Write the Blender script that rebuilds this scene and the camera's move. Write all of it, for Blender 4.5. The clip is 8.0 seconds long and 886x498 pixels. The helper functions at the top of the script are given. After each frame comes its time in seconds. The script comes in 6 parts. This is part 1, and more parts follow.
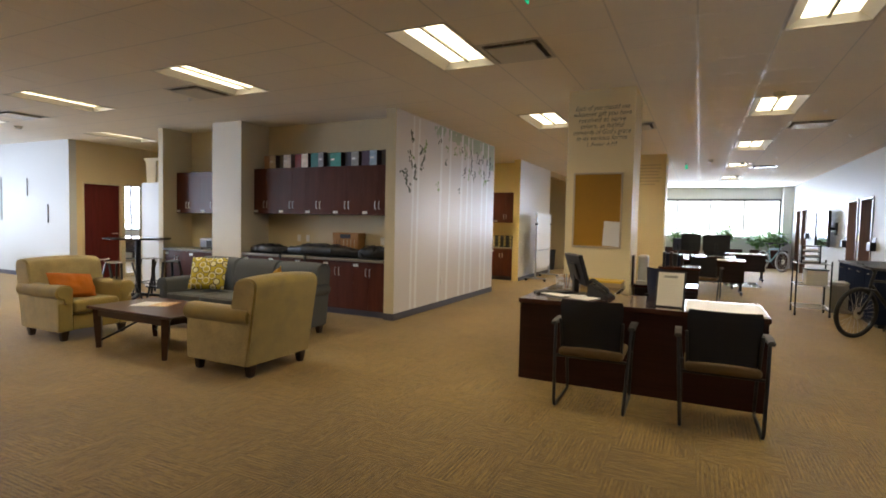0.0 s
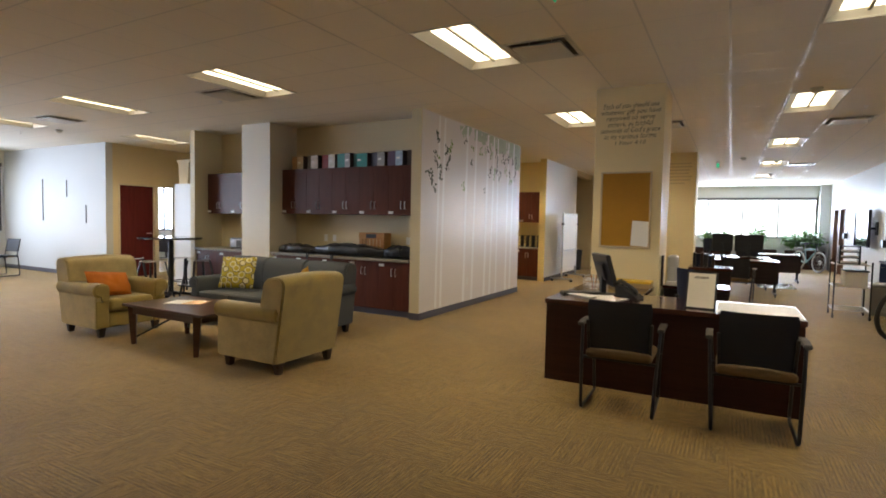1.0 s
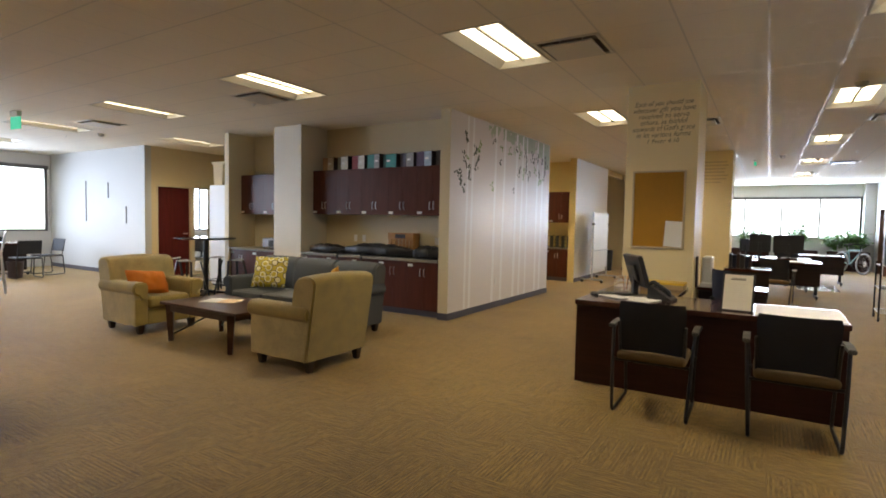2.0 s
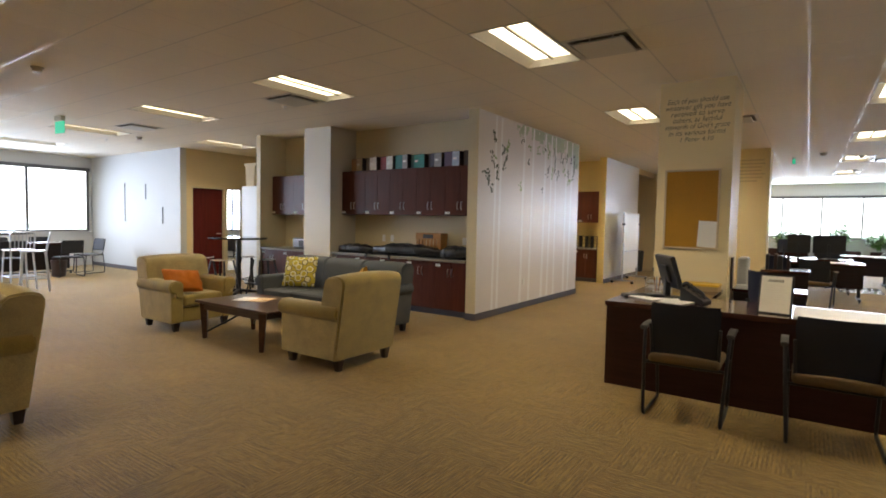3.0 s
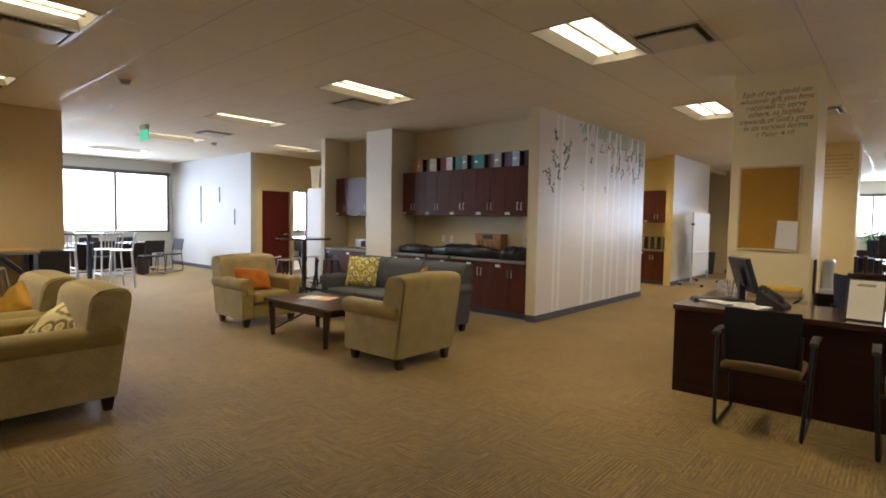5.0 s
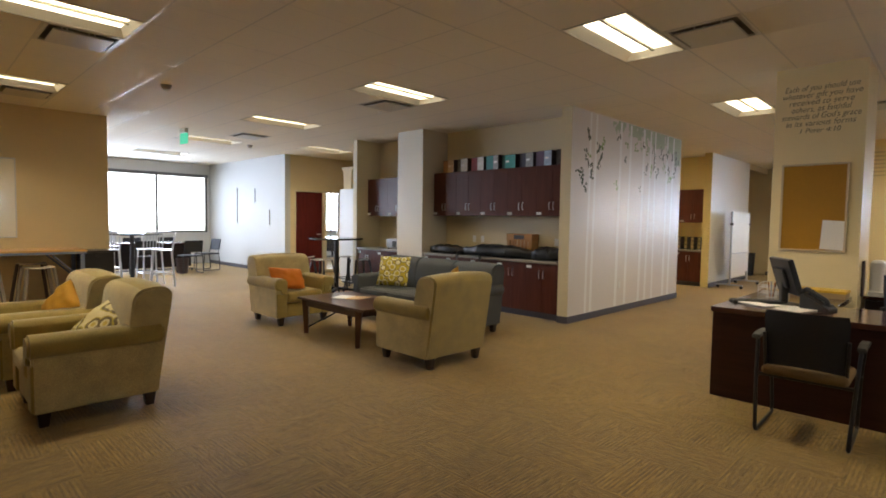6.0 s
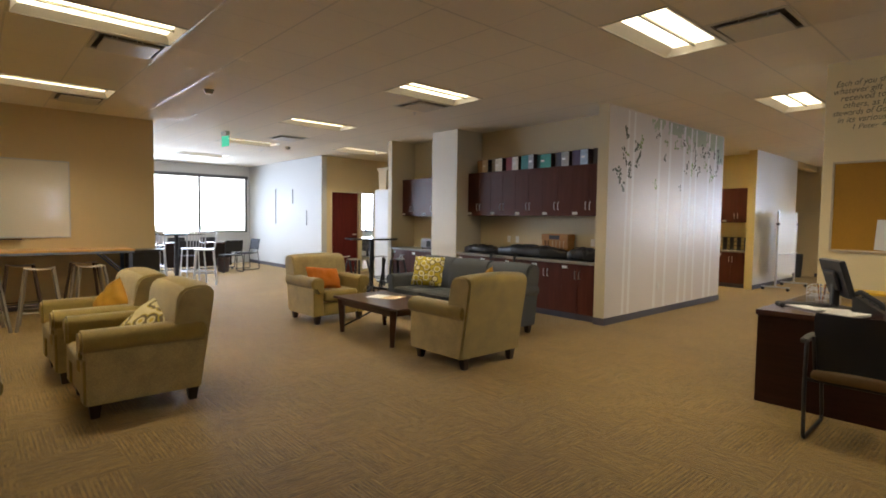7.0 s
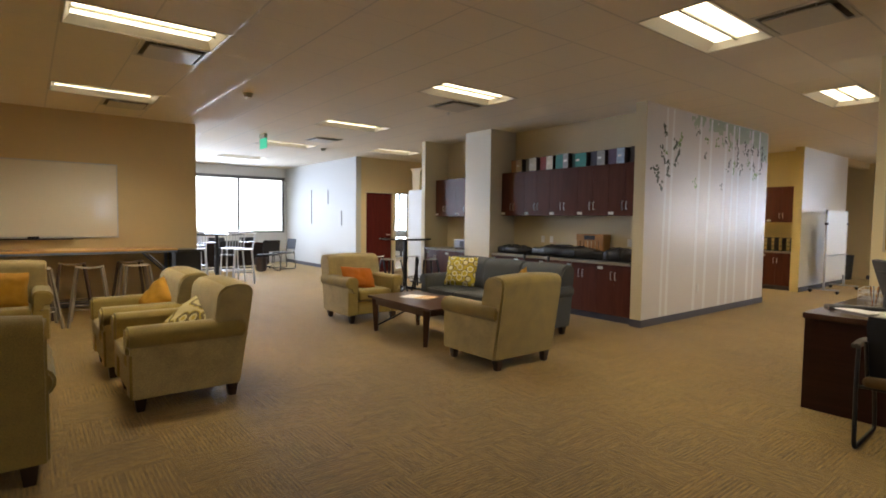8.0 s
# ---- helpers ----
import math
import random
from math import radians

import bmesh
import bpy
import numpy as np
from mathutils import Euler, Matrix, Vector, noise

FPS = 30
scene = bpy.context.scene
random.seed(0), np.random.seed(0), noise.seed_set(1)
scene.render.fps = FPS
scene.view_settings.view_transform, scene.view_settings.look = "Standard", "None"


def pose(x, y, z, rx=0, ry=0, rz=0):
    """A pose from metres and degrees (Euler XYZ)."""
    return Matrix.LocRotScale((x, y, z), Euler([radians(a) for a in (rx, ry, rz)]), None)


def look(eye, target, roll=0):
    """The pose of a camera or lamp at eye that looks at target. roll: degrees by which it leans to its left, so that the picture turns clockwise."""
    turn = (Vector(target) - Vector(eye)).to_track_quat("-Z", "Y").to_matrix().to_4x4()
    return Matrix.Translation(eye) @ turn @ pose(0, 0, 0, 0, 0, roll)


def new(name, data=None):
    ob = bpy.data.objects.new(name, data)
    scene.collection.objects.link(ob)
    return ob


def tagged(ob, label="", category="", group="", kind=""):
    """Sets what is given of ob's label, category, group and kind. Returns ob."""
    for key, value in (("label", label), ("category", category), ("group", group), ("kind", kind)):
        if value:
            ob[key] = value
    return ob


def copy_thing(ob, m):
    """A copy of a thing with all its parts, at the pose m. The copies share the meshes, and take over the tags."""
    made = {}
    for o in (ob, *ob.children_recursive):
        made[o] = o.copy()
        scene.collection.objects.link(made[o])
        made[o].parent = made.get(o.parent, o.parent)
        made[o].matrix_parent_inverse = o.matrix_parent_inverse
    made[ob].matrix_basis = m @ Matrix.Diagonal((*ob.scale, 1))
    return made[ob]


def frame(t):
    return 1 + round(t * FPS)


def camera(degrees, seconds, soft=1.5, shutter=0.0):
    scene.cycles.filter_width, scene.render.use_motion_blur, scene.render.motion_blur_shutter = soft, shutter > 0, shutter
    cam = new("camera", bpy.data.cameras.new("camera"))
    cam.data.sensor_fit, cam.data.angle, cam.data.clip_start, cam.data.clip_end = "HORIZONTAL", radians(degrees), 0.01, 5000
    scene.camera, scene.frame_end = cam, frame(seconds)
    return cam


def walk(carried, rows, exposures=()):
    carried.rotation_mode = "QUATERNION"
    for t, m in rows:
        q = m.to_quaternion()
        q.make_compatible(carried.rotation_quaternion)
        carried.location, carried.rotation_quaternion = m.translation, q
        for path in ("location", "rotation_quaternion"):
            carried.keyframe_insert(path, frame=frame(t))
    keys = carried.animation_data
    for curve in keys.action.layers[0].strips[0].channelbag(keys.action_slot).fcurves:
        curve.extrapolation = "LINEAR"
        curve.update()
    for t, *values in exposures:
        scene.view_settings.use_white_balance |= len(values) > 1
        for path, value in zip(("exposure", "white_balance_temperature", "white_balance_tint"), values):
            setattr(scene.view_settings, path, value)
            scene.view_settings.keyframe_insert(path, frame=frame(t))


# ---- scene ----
cam = camera(80.15, 8.0, 1.8)
# seconds, yaw to the left of +y, pitch, roll; the camera turns on a tripod 1.43 m high
TURN = [(0, 25.87, -2.85, 1.24),
        (0.5, 27.18, -2.88, 1.17),
        (1, 28.60, -2.92, 1.18),
        (1.5, 30.15, -2.94, 1.16),
        (3, 34.67, -3.00, 1.08),
        (3.5, 36.19, -3.02, 1.04),
        (4, 37.83, -3.03, 1.00),
        (4.5, 39.51, -3.04, 0.97),
        (6, 44.42, -3.08, 0.84),
        (6.5, 46.36, -3.11, 0.80),
        (7, 48.12, -3.12, 0.77),
        (7.5, 49.92, -3.15, 0.71),
        (8, 51.71, -3.15, 0.68)]


def aim(t, yaw, pitch, roll):
    eye = Vector((-0.004 * t, -0.002 * t, 1.433))
    a, b = radians(yaw), radians(pitch)
    return look(eye, eye + Vector((-math.sin(a) * math.cos(b), math.cos(a) * math.cos(b), math.sin(b))), roll)


EXPOSURE = 0.1
walk(cam, [(r[0], aim(*r)) for r in TURN], [(0.0, EXPOSURE), (8.0, EXPOSURE)])

# ---------------------------------------------------------------- world and light
world = bpy.data.worlds.new("sky")
scene.world = world
world.use_nodes = True
wn = world.node_tree.nodes
sky = wn.new("ShaderNodeTexSky")
sky.sky_type = "NISHITA"
sky.sun_disc = False
sky.sun_elevation = radians(48)
sky.sun_rotation = radians(200)
wn["Background"].inputs["Strength"].default_value = 0.15
world.node_tree.links.new(sky.outputs[0], wn["Background"].inputs["Color"])
sun = new("sun", bpy.data.lights.new("sun", "SUN"))
sun.data.energy, sun.data.angle, sun.data.color = 1.0, radians(12), (1.0, 0.95, 0.88)
sun.matrix_world = look((-4, -12, 20), (0, 0, 0))
DAY = 46.0      # watts per square metre of window
LENS = 4.2      # glow of the fluorescent lenses
TUBE = 24.0     # watts that each troffer throws downward


def window_light(x, y, z, w, h, aim_to, power=1.0):
    data = bpy.data.lights.new("window_light", "AREA")
    data.shape, data.size, data.size_y = "RECTANGLE", w, h
    data.energy, data.color = DAY * w * h * power, (0.63, 0.755, 1.0)
    data.spread = radians(164)
    lamp = new("window_light", data)
    lamp.matrix_world = look((x, y, z), aim_to)
    return lamp


window_light(-16.82, 1.9, 1.86, 7.4, 1.75, (0, 1.9, -1.4), 0.95)
window_light(-17.4, 10.5, 1.86, 4.0, 1.75, (0, 10.5, 1.86))
window_light(0.4, 23.5, 1.85, 4.7, 1.5, (0.4, 0, 1.85), 1.2)
window_light(5.5, 14.1, 1.70, 2.8, 1.5, (0, 14.1, 1.70), 0.45)
window_light(3.08, 2.16, 1.85, 0.44, 0.94, (0, 2.16, 1.85), 0.25)

# ---------------------------------------------------------------- materials


def mat(name, color, rough=0.6, metal=0.0, var=0.12, fine=60.0, bump=0.0, coarse=1.2, spec=0.5, coat=0.0, per_object=0.0):
    """A painted, woven or wooden surface: its colour drifts at a coarse and a fine scale, with a fine relief."""
    m = bpy.data.materials.new(name)
    m.use_nodes = True
    n, l = m.node_tree.nodes, m.node_tree.links
    b = n["Principled BSDF"]
    b.inputs["Roughness"].default_value, b.inputs["Metallic"].default_value = rough, metal
    b.inputs["Specular IOR Level"].default_value, b.inputs["Coat Weight"].default_value = spec, coat
    tc = n.new("ShaderNodeTexCoord")
    big, small = n.new("ShaderNodeTexNoise"), n.new("ShaderNodeTexNoise")
    big.inputs["Scale"].default_value, small.inputs["Scale"].default_value = coarse, fine
    big.inputs["Detail"].default_value, small.inputs["Detail"].default_value = 4, 3
    add = n.new("ShaderNodeMath")
    add.operation = "ADD"
    mr = n.new("ShaderNodeMapRange")
    mr.inputs["From Min"].default_value, mr.inputs["From Max"].default_value = 0.6, 1.4
    mr.inputs["To Min"].default_value, mr.inputs["To Max"].default_value = 1 - var, 1 + var
    mul = n.new("ShaderNodeVectorMath")
    mul.operation = "SCALE"
    mul.inputs[0].default_value = color
    l.new(tc.outputs["Object"], big.inputs["Vector"])
    l.new(tc.outputs["Object"], small.inputs["Vector"])
    l.new(big.outputs["Fac"], add.inputs[0])
    l.new(small.outputs["Fac"], add.inputs[1])
    l.new(add.outputs[0], mr.inputs["Value"])
    last = mr.outputs[0]
    if per_object:
        info, m2, m3 = n.new("ShaderNodeObjectInfo"), n.new("ShaderNodeMapRange"), n.new("ShaderNodeMath")
        m2.inputs["To Min"].default_value, m2.inputs["To Max"].default_value = 1 - per_object, 1 + per_object
        m3.operation = "MULTIPLY"
        l.new(info.outputs["Random"], m2.inputs["Value"])
        l.new(m2.outputs[0], m3.inputs[0])
        l.new(last, m3.inputs[1])
        last = m3.outputs[0]
    l.new(last, mul.inputs["Scale"])
    l.new(mul.outputs[0], b.inputs["Base Color"])
    if rough > 0.12 and metal < 0.5:
        r2 = n.new("ShaderNodeMapRange")
        r2.inputs["From Min"].default_value, r2.inputs["From Max"].default_value = 0.3, 0.7
        r2.inputs["To Min"].default_value, r2.inputs["To Max"].default_value = rough * 0.85, min(1.0, rough * 1.15)
        l.new(big.outputs["Fac"], r2.inputs["Value"])
        l.new(r2.outputs[0], b.inputs["Roughness"])
    if bump:
        bp = n.new("ShaderNodeBump")
        bp.inputs["Strength"].default_value, bp.inputs["Distance"].default_value = bump, 0.004
        l.new(small.outputs["Fac"], bp.inputs["Height"])
        l.new(bp.outputs[0], b.inputs["Normal"])
    return m


def wood(name, dark, light, rough=0.35, axis=0, coat=0.2, spec=0.5):
    """Stained wood or laminate with a grain along one axis of the thing."""
    m = bpy.data.materials.new(name)
    m.use_nodes = True
    n, l = m.node_tree.nodes, m.node_tree.links
    b = n["Principled BSDF"]
    b.inputs["Roughness"].default_value, b.inputs["Coat Weight"].default_value, b.inputs["Coat Roughness"].default_value = rough, coat, 0.2
    b.inputs["Specular IOR Level"].default_value = spec
    tc, mp, nz, fine = n.new("ShaderNodeTexCoord"), n.new("ShaderNodeMapping"), n.new("ShaderNodeTexNoise"), n.new("ShaderNodeTexNoise")
    s = [22.0, 22.0, 22.0]
    s[axis] = 1.6
    mp.inputs["Scale"].default_value = s
    nz.inputs["Scale"].default_value, nz.inputs["Detail"].default_value, nz.inputs["Distortion"].default_value = 1.0, 6, 0.6
    fine.inputs["Scale"].default_value = 0.8
    ramp = n.new("ShaderNodeValToRGB")
    ramp.color_ramp.elements[0].color, ramp.color_ramp.elements[1].color = (*dark, 1), (*light, 1)
    ramp.color_ramp.elements[0].position, ramp.color_ramp.elements[1].position = 0.3, 0.75
    add = n.new("ShaderNodeMath")
    add.operation, add.inputs[1].default_value = "MULTIPLY_ADD", 0.75
    off = n.new("ShaderNodeMath")
    off.operation, off.inputs[1].default_value = "MULTIPLY", 0.25
    l.new(tc.outputs["Object"], mp.inputs["Vector"])
    l.new(mp.outputs[0], nz.inputs["Vector"])
    l.new(tc.outputs["Object"], fine.inputs["Vector"])
    l.new(fine.outputs["Fac"], off.inputs[0])
    l.new(nz.outputs["Fac"], add.inputs[0])
    l.new(off.outputs[0], add.inputs[2])
    l.new(add.outputs[0], ramp.inputs["Fac"])
    l.new(ramp.outputs["Color"], b.inputs["Base Color"])
    bp = n.new("ShaderNodeBump")
    bp.inputs["Strength"].default_value, bp.inputs["Distance"].default_value = 0.06, 0.002
    l.new(nz.outputs["Fac"], bp.inputs["Height"])
    l.new(bp.outputs[0], b.inputs["Normal"])
    return m


def glow(name, color, strength, base=(0.8, 0.8, 0.8)):
    m = bpy.data.materials.new(name)
    m.use_nodes = True
    b = m.node_tree.nodes["Principled BSDF"]
    b.inputs["Base Color"].default_value = (*base, 1)
    b.inputs["Emission Color"].default_value, b.inputs["Emission Strength"].default_value = (*color, 1), strength
    return m


def carpet(name, along):
    """Ribbed loop-pile carpet tile: rows of tan yarn, some gold and some umber, broken along their run, over a regular rib."""
    m = bpy.data.materials.new(name)
    m.use_nodes = True
    n, l = m.node_tree.nodes, m.node_tree.links
    b = n["Principled BSDF"]
    b.inputs["Roughness"].default_value, b.inputs["Specular IOR Level"].default_value = 0.66, 0.45
    b.inputs["Sheen Weight"].default_value, b.inputs["Sheen Roughness"].default_value = 0.28, 0.45
    b.inputs["Sheen Tint"].default_value = (1.0, 0.86, 0.68, 1)
    tc, info, geo = n.new("ShaderNodeTexCoord"), n.new("ShaderNodeObjectInfo"), n.new("ShaderNodeNewGeometry")

    def calc(op, x, y, z=0.0):
        k = n.new("ShaderNodeMath")
        k.operation = op
        for i, v in enumerate((x, y, z)):
            if isinstance(v, (int, float)):
                k.inputs[i].default_value = v
            else:
                l.new(v, k.inputs[i])
        return k.outputs[0]

    seed = calc("MULTIPLY_ADD", info.outputs["Random"], 53.0, calc("MULTIPLY", geo.outputs["Random Per Island"], 37.0))
    shift = n.new("ShaderNodeVectorMath")
    shift.operation = "ADD"
    l.new(tc.outputs["Object"], shift.inputs[0])
    l.new(seed, shift.inputs[1])

    def streak(pitch, across, run, detail):
        row, mp, nz = n.new("ShaderNodeVectorMath"), n.new("ShaderNodeMapping"), n.new("ShaderNodeTexNoise")
        row.operation = "SNAP"
        step, sc = [pitch] * 3, [across] * 3
        step[along], sc[along] = 0.0004, run
        row.inputs[1].default_value, mp.inputs["Scale"].default_value = step, sc
        nz.inputs["Scale"].default_value, nz.inputs["Detail"].default_value = 1.0, detail
        l.new(shift.outputs[0], row.inputs[0])
        l.new(row.outputs[0], mp.inputs["Vector"])
        l.new(mp.outputs[0], nz.inputs["Vector"])
        return nz.outputs["Fac"]

    yarn, band = streak(0.01225, 170.0, 15.0, 2), streak(0.01225, 170.0, 2.5, 1)
    axes = n.new("ShaderNodeSeparateXYZ")
    l.new(shift.outputs[0], axes.inputs[0])
    rib = calc("SINE", calc("MULTIPLY", axes.outputs[1 - along], 2 * math.pi / 0.0245), 0.0)
    loose = calc("MULTIPLY_ADD", yarn, 0.62, calc("MULTIPLY", band, 0.38))
    both = calc("MULTIPLY_ADD", rib, 0.072, loose)
    ramp = n.new("ShaderNodeValToRGB")
    e = ramp.color_ramp.elements
    e[0].position, e[0].color = 0.25, (0.095, 0.058, 0.011, 1)
    e[1].position, e[1].color = 0.77, (0.400, 0.258, 0.062, 1)
    mid = e.new(0.5)
    mid.color = (0.222, 0.139, 0.034, 1)
    l.new(both, ramp.inputs["Fac"])
    pile, patch = n.new("ShaderNodeTexNoise"), n.new("ShaderNodeTexNoise")
    pile.inputs["Scale"].default_value, patch.inputs["Scale"].default_value = 260.0, 0.9
    l.new(tc.outputs["Object"], pile.inputs["Vector"])
    l.new(geo.outputs["Position"], patch.inputs["Vector"])
    mix = n.new("ShaderNodeVectorMath")
    mix.operation = "SCALE"
    l.new(ramp.outputs["Color"], mix.inputs[0])
    l.new(calc("MULTIPLY_ADD", patch.outputs["Fac"], 0.8, 0.60), mix.inputs["Scale"])
    l.new(mix.outputs[0], b.inputs["Base Color"])
    bp = n.new("ShaderNodeBump")
    bp.inputs["Strength"].default_value, bp.inputs["Distance"].default_value = 0.6, 0.007
    l.new(calc("MULTIPLY_ADD", both, 1.4, pile.outputs["Fac"]), bp.inputs["Height"])
    l.new(bp.outputs[0], b.inputs["Normal"])
    return m


def glass(name, tint=(1, 1, 1), rough=0.0):
    m = bpy.data.materials.new(name)
    m.use_nodes = True
    b = m.node_tree.nodes["Principled BSDF"]
    b.inputs["Base Color"].default_value, b.inputs["Roughness"].default_value = (*tint, 1), rough
    b.inputs["Transmission Weight"].default_value, b.inputs["IOR"].default_value = 1.0, 1.45
    return m


M_TAN = mat("tan_wall_paint", (0.65, 0.52, 0.30), 0.6, var=0.05, fine=180, bump=0.08)
M_EBON = wood("dark_ebony_laminate", (0.010, 0.005, 0.005), (0.020, 0.009, 0.008), 0.45, 0, 0.0, 0.3)
# cream paint made paler: window light on the pillar is put into its colour
M_PILLAR_DAYLIT = mat("pillar_paint_daylit", (0.66, 0.61, 0.50), 0.5, var=0.04, fine=180, bump=0.08)
# paler copy of the cream: brighter light on the columns is put in
M_COLUMN_LIT = mat("column_cream_paint", (0.85, 0.72, 0.43), 0.55, var=0.05, fine=180, bump=0.08)
M_CREAM = mat("cream_wall_paint", (0.60, 0.51, 0.32), 0.55, var=0.05, fine=180, bump=0.08)
M_PALE = mat("pale_white_paint", (0.84, 0.84, 0.85), 0.40, var=0.03, fine=180, bump=0.05, spec=0.85)
M_YELLOW = mat("warm_yellow_paint", (0.72, 0.58, 0.25), 0.55, var=0.05, fine=180, bump=0.08)
M_WHITE = mat("white_wall_paint", (0.62, 0.62, 0.61), 0.5, var=0.03, fine=180, bump=0.08)
M_OFFWHITE = mat("soft_white_wall_paint", (0.50, 0.50, 0.485), 0.6, var=0.04, fine=180, bump=0.08)
M_MURAL = mat("pale_satin_wall_paint", (0.73, 0.69, 0.68), 0.40, var=0.03, fine=120, bump=0.05, spec=0.85)
M_TILE = mat("acoustic_tile", (0.79, 0.72, 0.61), 0.9, var=0.06, fine=240, bump=0.5, coarse=0.6)
M_TEE = mat("white_grid_metal", (0.60, 0.55, 0.47), 0.42, 0.0, var=0.04)
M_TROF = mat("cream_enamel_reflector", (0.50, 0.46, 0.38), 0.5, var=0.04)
M_BAR = mat("grey_divider", (0.17, 0.16, 0.10), 0.5, var=0.04)
M_TUBE = glow("fluorescent_lens", (1.0, 0.858, 0.605), LENS)
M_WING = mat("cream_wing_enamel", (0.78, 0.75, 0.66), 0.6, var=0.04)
M_VENT = mat("vent_enamel", (0.55, 0.51, 0.44), 0.4, var=0.05)
M_THROAT = mat("vent_throat_grey", (0.20, 0.18, 0.15), 0.8)
M_VDARK = mat("vent_shadow_black", (0.03, 0.03, 0.03), 0.8)
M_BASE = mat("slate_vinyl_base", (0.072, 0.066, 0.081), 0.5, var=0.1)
M_CHERRY = wood("cherry_laminate", (0.062, 0.0155, 0.008), (0.103, 0.028, 0.015), 0.38, 2, 0.0, 0.22)
M_CHERRYX = wood("cherry_laminate_flat", (0.060, 0.0155, 0.008), (0.098, 0.027, 0.015), 0.45, 0, 0.0, 0.2)
M_MAHOG = wood("mahogany_laminate", (0.024, 0.006, 0.005), (0.046, 0.013, 0.010), 0.4, 0, 0.1, 0.3)
M_WALNUT = wood("dark_walnut", (0.036, 0.013, 0.009), (0.080, 0.030, 0.019), 0.32, 0, 0.12)
M_OAK = wood("golden_oak_top", (0.52, 0.28, 0.085), (0.70, 0.42, 0.15), 0.4, 1, 0.1)
M_DOOR = wood("red_stained_door", (0.080, 0.010, 0.009), (0.125, 0.018, 0.015), 0.5, 2, 0.0, 0.2)
M_BROWNDOOR = wood("brown_stained_door", (0.12, 0.055, 0.03), (0.20, 0.10, 0.055), 0.4, 2)
M_COUNTER = mat("speckled_grey_counter", (0.23, 0.205, 0.17), 0.3, var=0.3, fine=300)
M_STEEL = mat("brushed_steel", (0.74, 0.73, 0.72), 0.42, 1.0, var=0.05)
M_GUN = mat("gunmetal_frame", (0.045, 0.045, 0.05), 0.38, 0.6, var=0.08)
M_ALU = mat("aluminium_frame", (0.56, 0.58, 0.63), 0.38, 1.0, var=0.05)
M_BLUEST = mat("blue_grey_steel", (0.17, 0.22, 0.36), 0.4, 0.3, var=0.08)
M_PGREY = mat("grey_powder_coat", (0.33, 0.30, 0.26), 0.45, 0.2, var=0.12)
M_BLACK = mat("black_plastic", (0.018, 0.018, 0.02), 0.42, var=0.15)
M_MESH = mat("black_mesh_fabric", (0.025, 0.027, 0.034), 0.85, var=0.25, fine=400, bump=0.4)
M_SCREEN = mat("dark_screen", (0.010, 0.011, 0.013), 0.12, var=0.05)
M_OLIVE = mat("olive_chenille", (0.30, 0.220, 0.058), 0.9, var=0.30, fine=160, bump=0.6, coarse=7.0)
# same napped cloth: its paler sheen on outer faces is put into this colour
M_NAP_SHEEN = mat("olive_chenille_nap_sheen", (0.44, 0.355, 0.165), 0.9, var=0.36, fine=160, bump=0.6, coarse=6.0)
M_GREY = mat("charcoal_weave", (0.068, 0.073, 0.077), 0.9, var=0.22, fine=230, bump=0.6, coarse=3.0)
for m_ in (M_OLIVE, M_NAP_SHEEN):
    m_.node_tree.nodes["Principled BSDF"].inputs["Sheen Weight"].default_value = 0.35
M_LEG = wood("espresso_leg", (0.018, 0.010, 0.008), (0.04, 0.02, 0.014), 0.35, 2)
M_BRONZE = mat("bronze_brown_metal", (0.085, 0.055, 0.042), 0.42, 0.4, var=0.12)
M_RUST = mat("rust_orange_cotton", (0.48, 0.138, 0.008), 0.85, var=0.16, fine=220, bump=0.5, coarse=5)
M_MUST = mat("mustard_cotton", (0.40, 0.205, 0.012), 0.85, var=0.16, fine=220, bump=0.5, coarse=5)
M_PAPER = mat("white_paper", (0.82, 0.81, 0.78), 0.6, var=0.03)
M_CORK = mat("cork", (0.40, 0.205, 0.022), 0.9, var=0.25, fine=170, bump=0.5)
M_INK = mat("dark_grey_ink", (0.16, 0.13, 0.085), 0.8, var=0.1)
# the tan room's reflection is put into this white as a warm cast
M_WBOARD = mat("whiteboard_enamel_room_tint", (0.76, 0.72, 0.62), 0.16, var=0.02, coat=0.3)
M_WHITEP = mat("white_plastic", (0.78, 0.78, 0.78), 0.35, var=0.03)
M_GLASS = glass("clear_glass")
M_TAUPE = mat("taupe_seat_fabric", (0.143, 0.090, 0.036), 0.9, var=0.2, fine=260, bump=0.4)
M_LEAF = mat("green_leaf", (0.11, 0.24, 0.04), 0.5, var=0.4, fine=20, per_object=0.2)
M_RUBBER = mat("tyre_rubber", (0.02, 0.02, 0.02), 0.8, var=0.2)
M_CARPET_A, M_CARPET_B = carpet("carpet_loop_a", 0), carpet("carpet_loop_b", 1)

# ---------------------------------------------------------------- mesh helpers


def box(bm, x0, x1, y0, y1, z0, z1, bevel=0.0, seg=2, m=None):
    """A box with rounded edges, added to bm; m moves it."""
    made = bmesh.ops.create_cube(bm, size=1.0)
    vs = made["verts"]
    for v in vs:
        v.co = Vector((x0 + (v.co.x + 0.5) * (x1 - x0), y0 + (v.co.y + 0.5) * (y1 - y0), z0 + (v.co.z + 0.5) * (z1 - z0)))
    if m is not None:
        bmesh.ops.transform(bm, matrix=m, verts=vs)
    if bevel:
        es = list({e for v in vs for e in v.link_edges})
        bmesh.ops.bevel(bm, geom=es, offset=bevel, segments=seg, profile=0.5, affect="EDGES")
    return bm


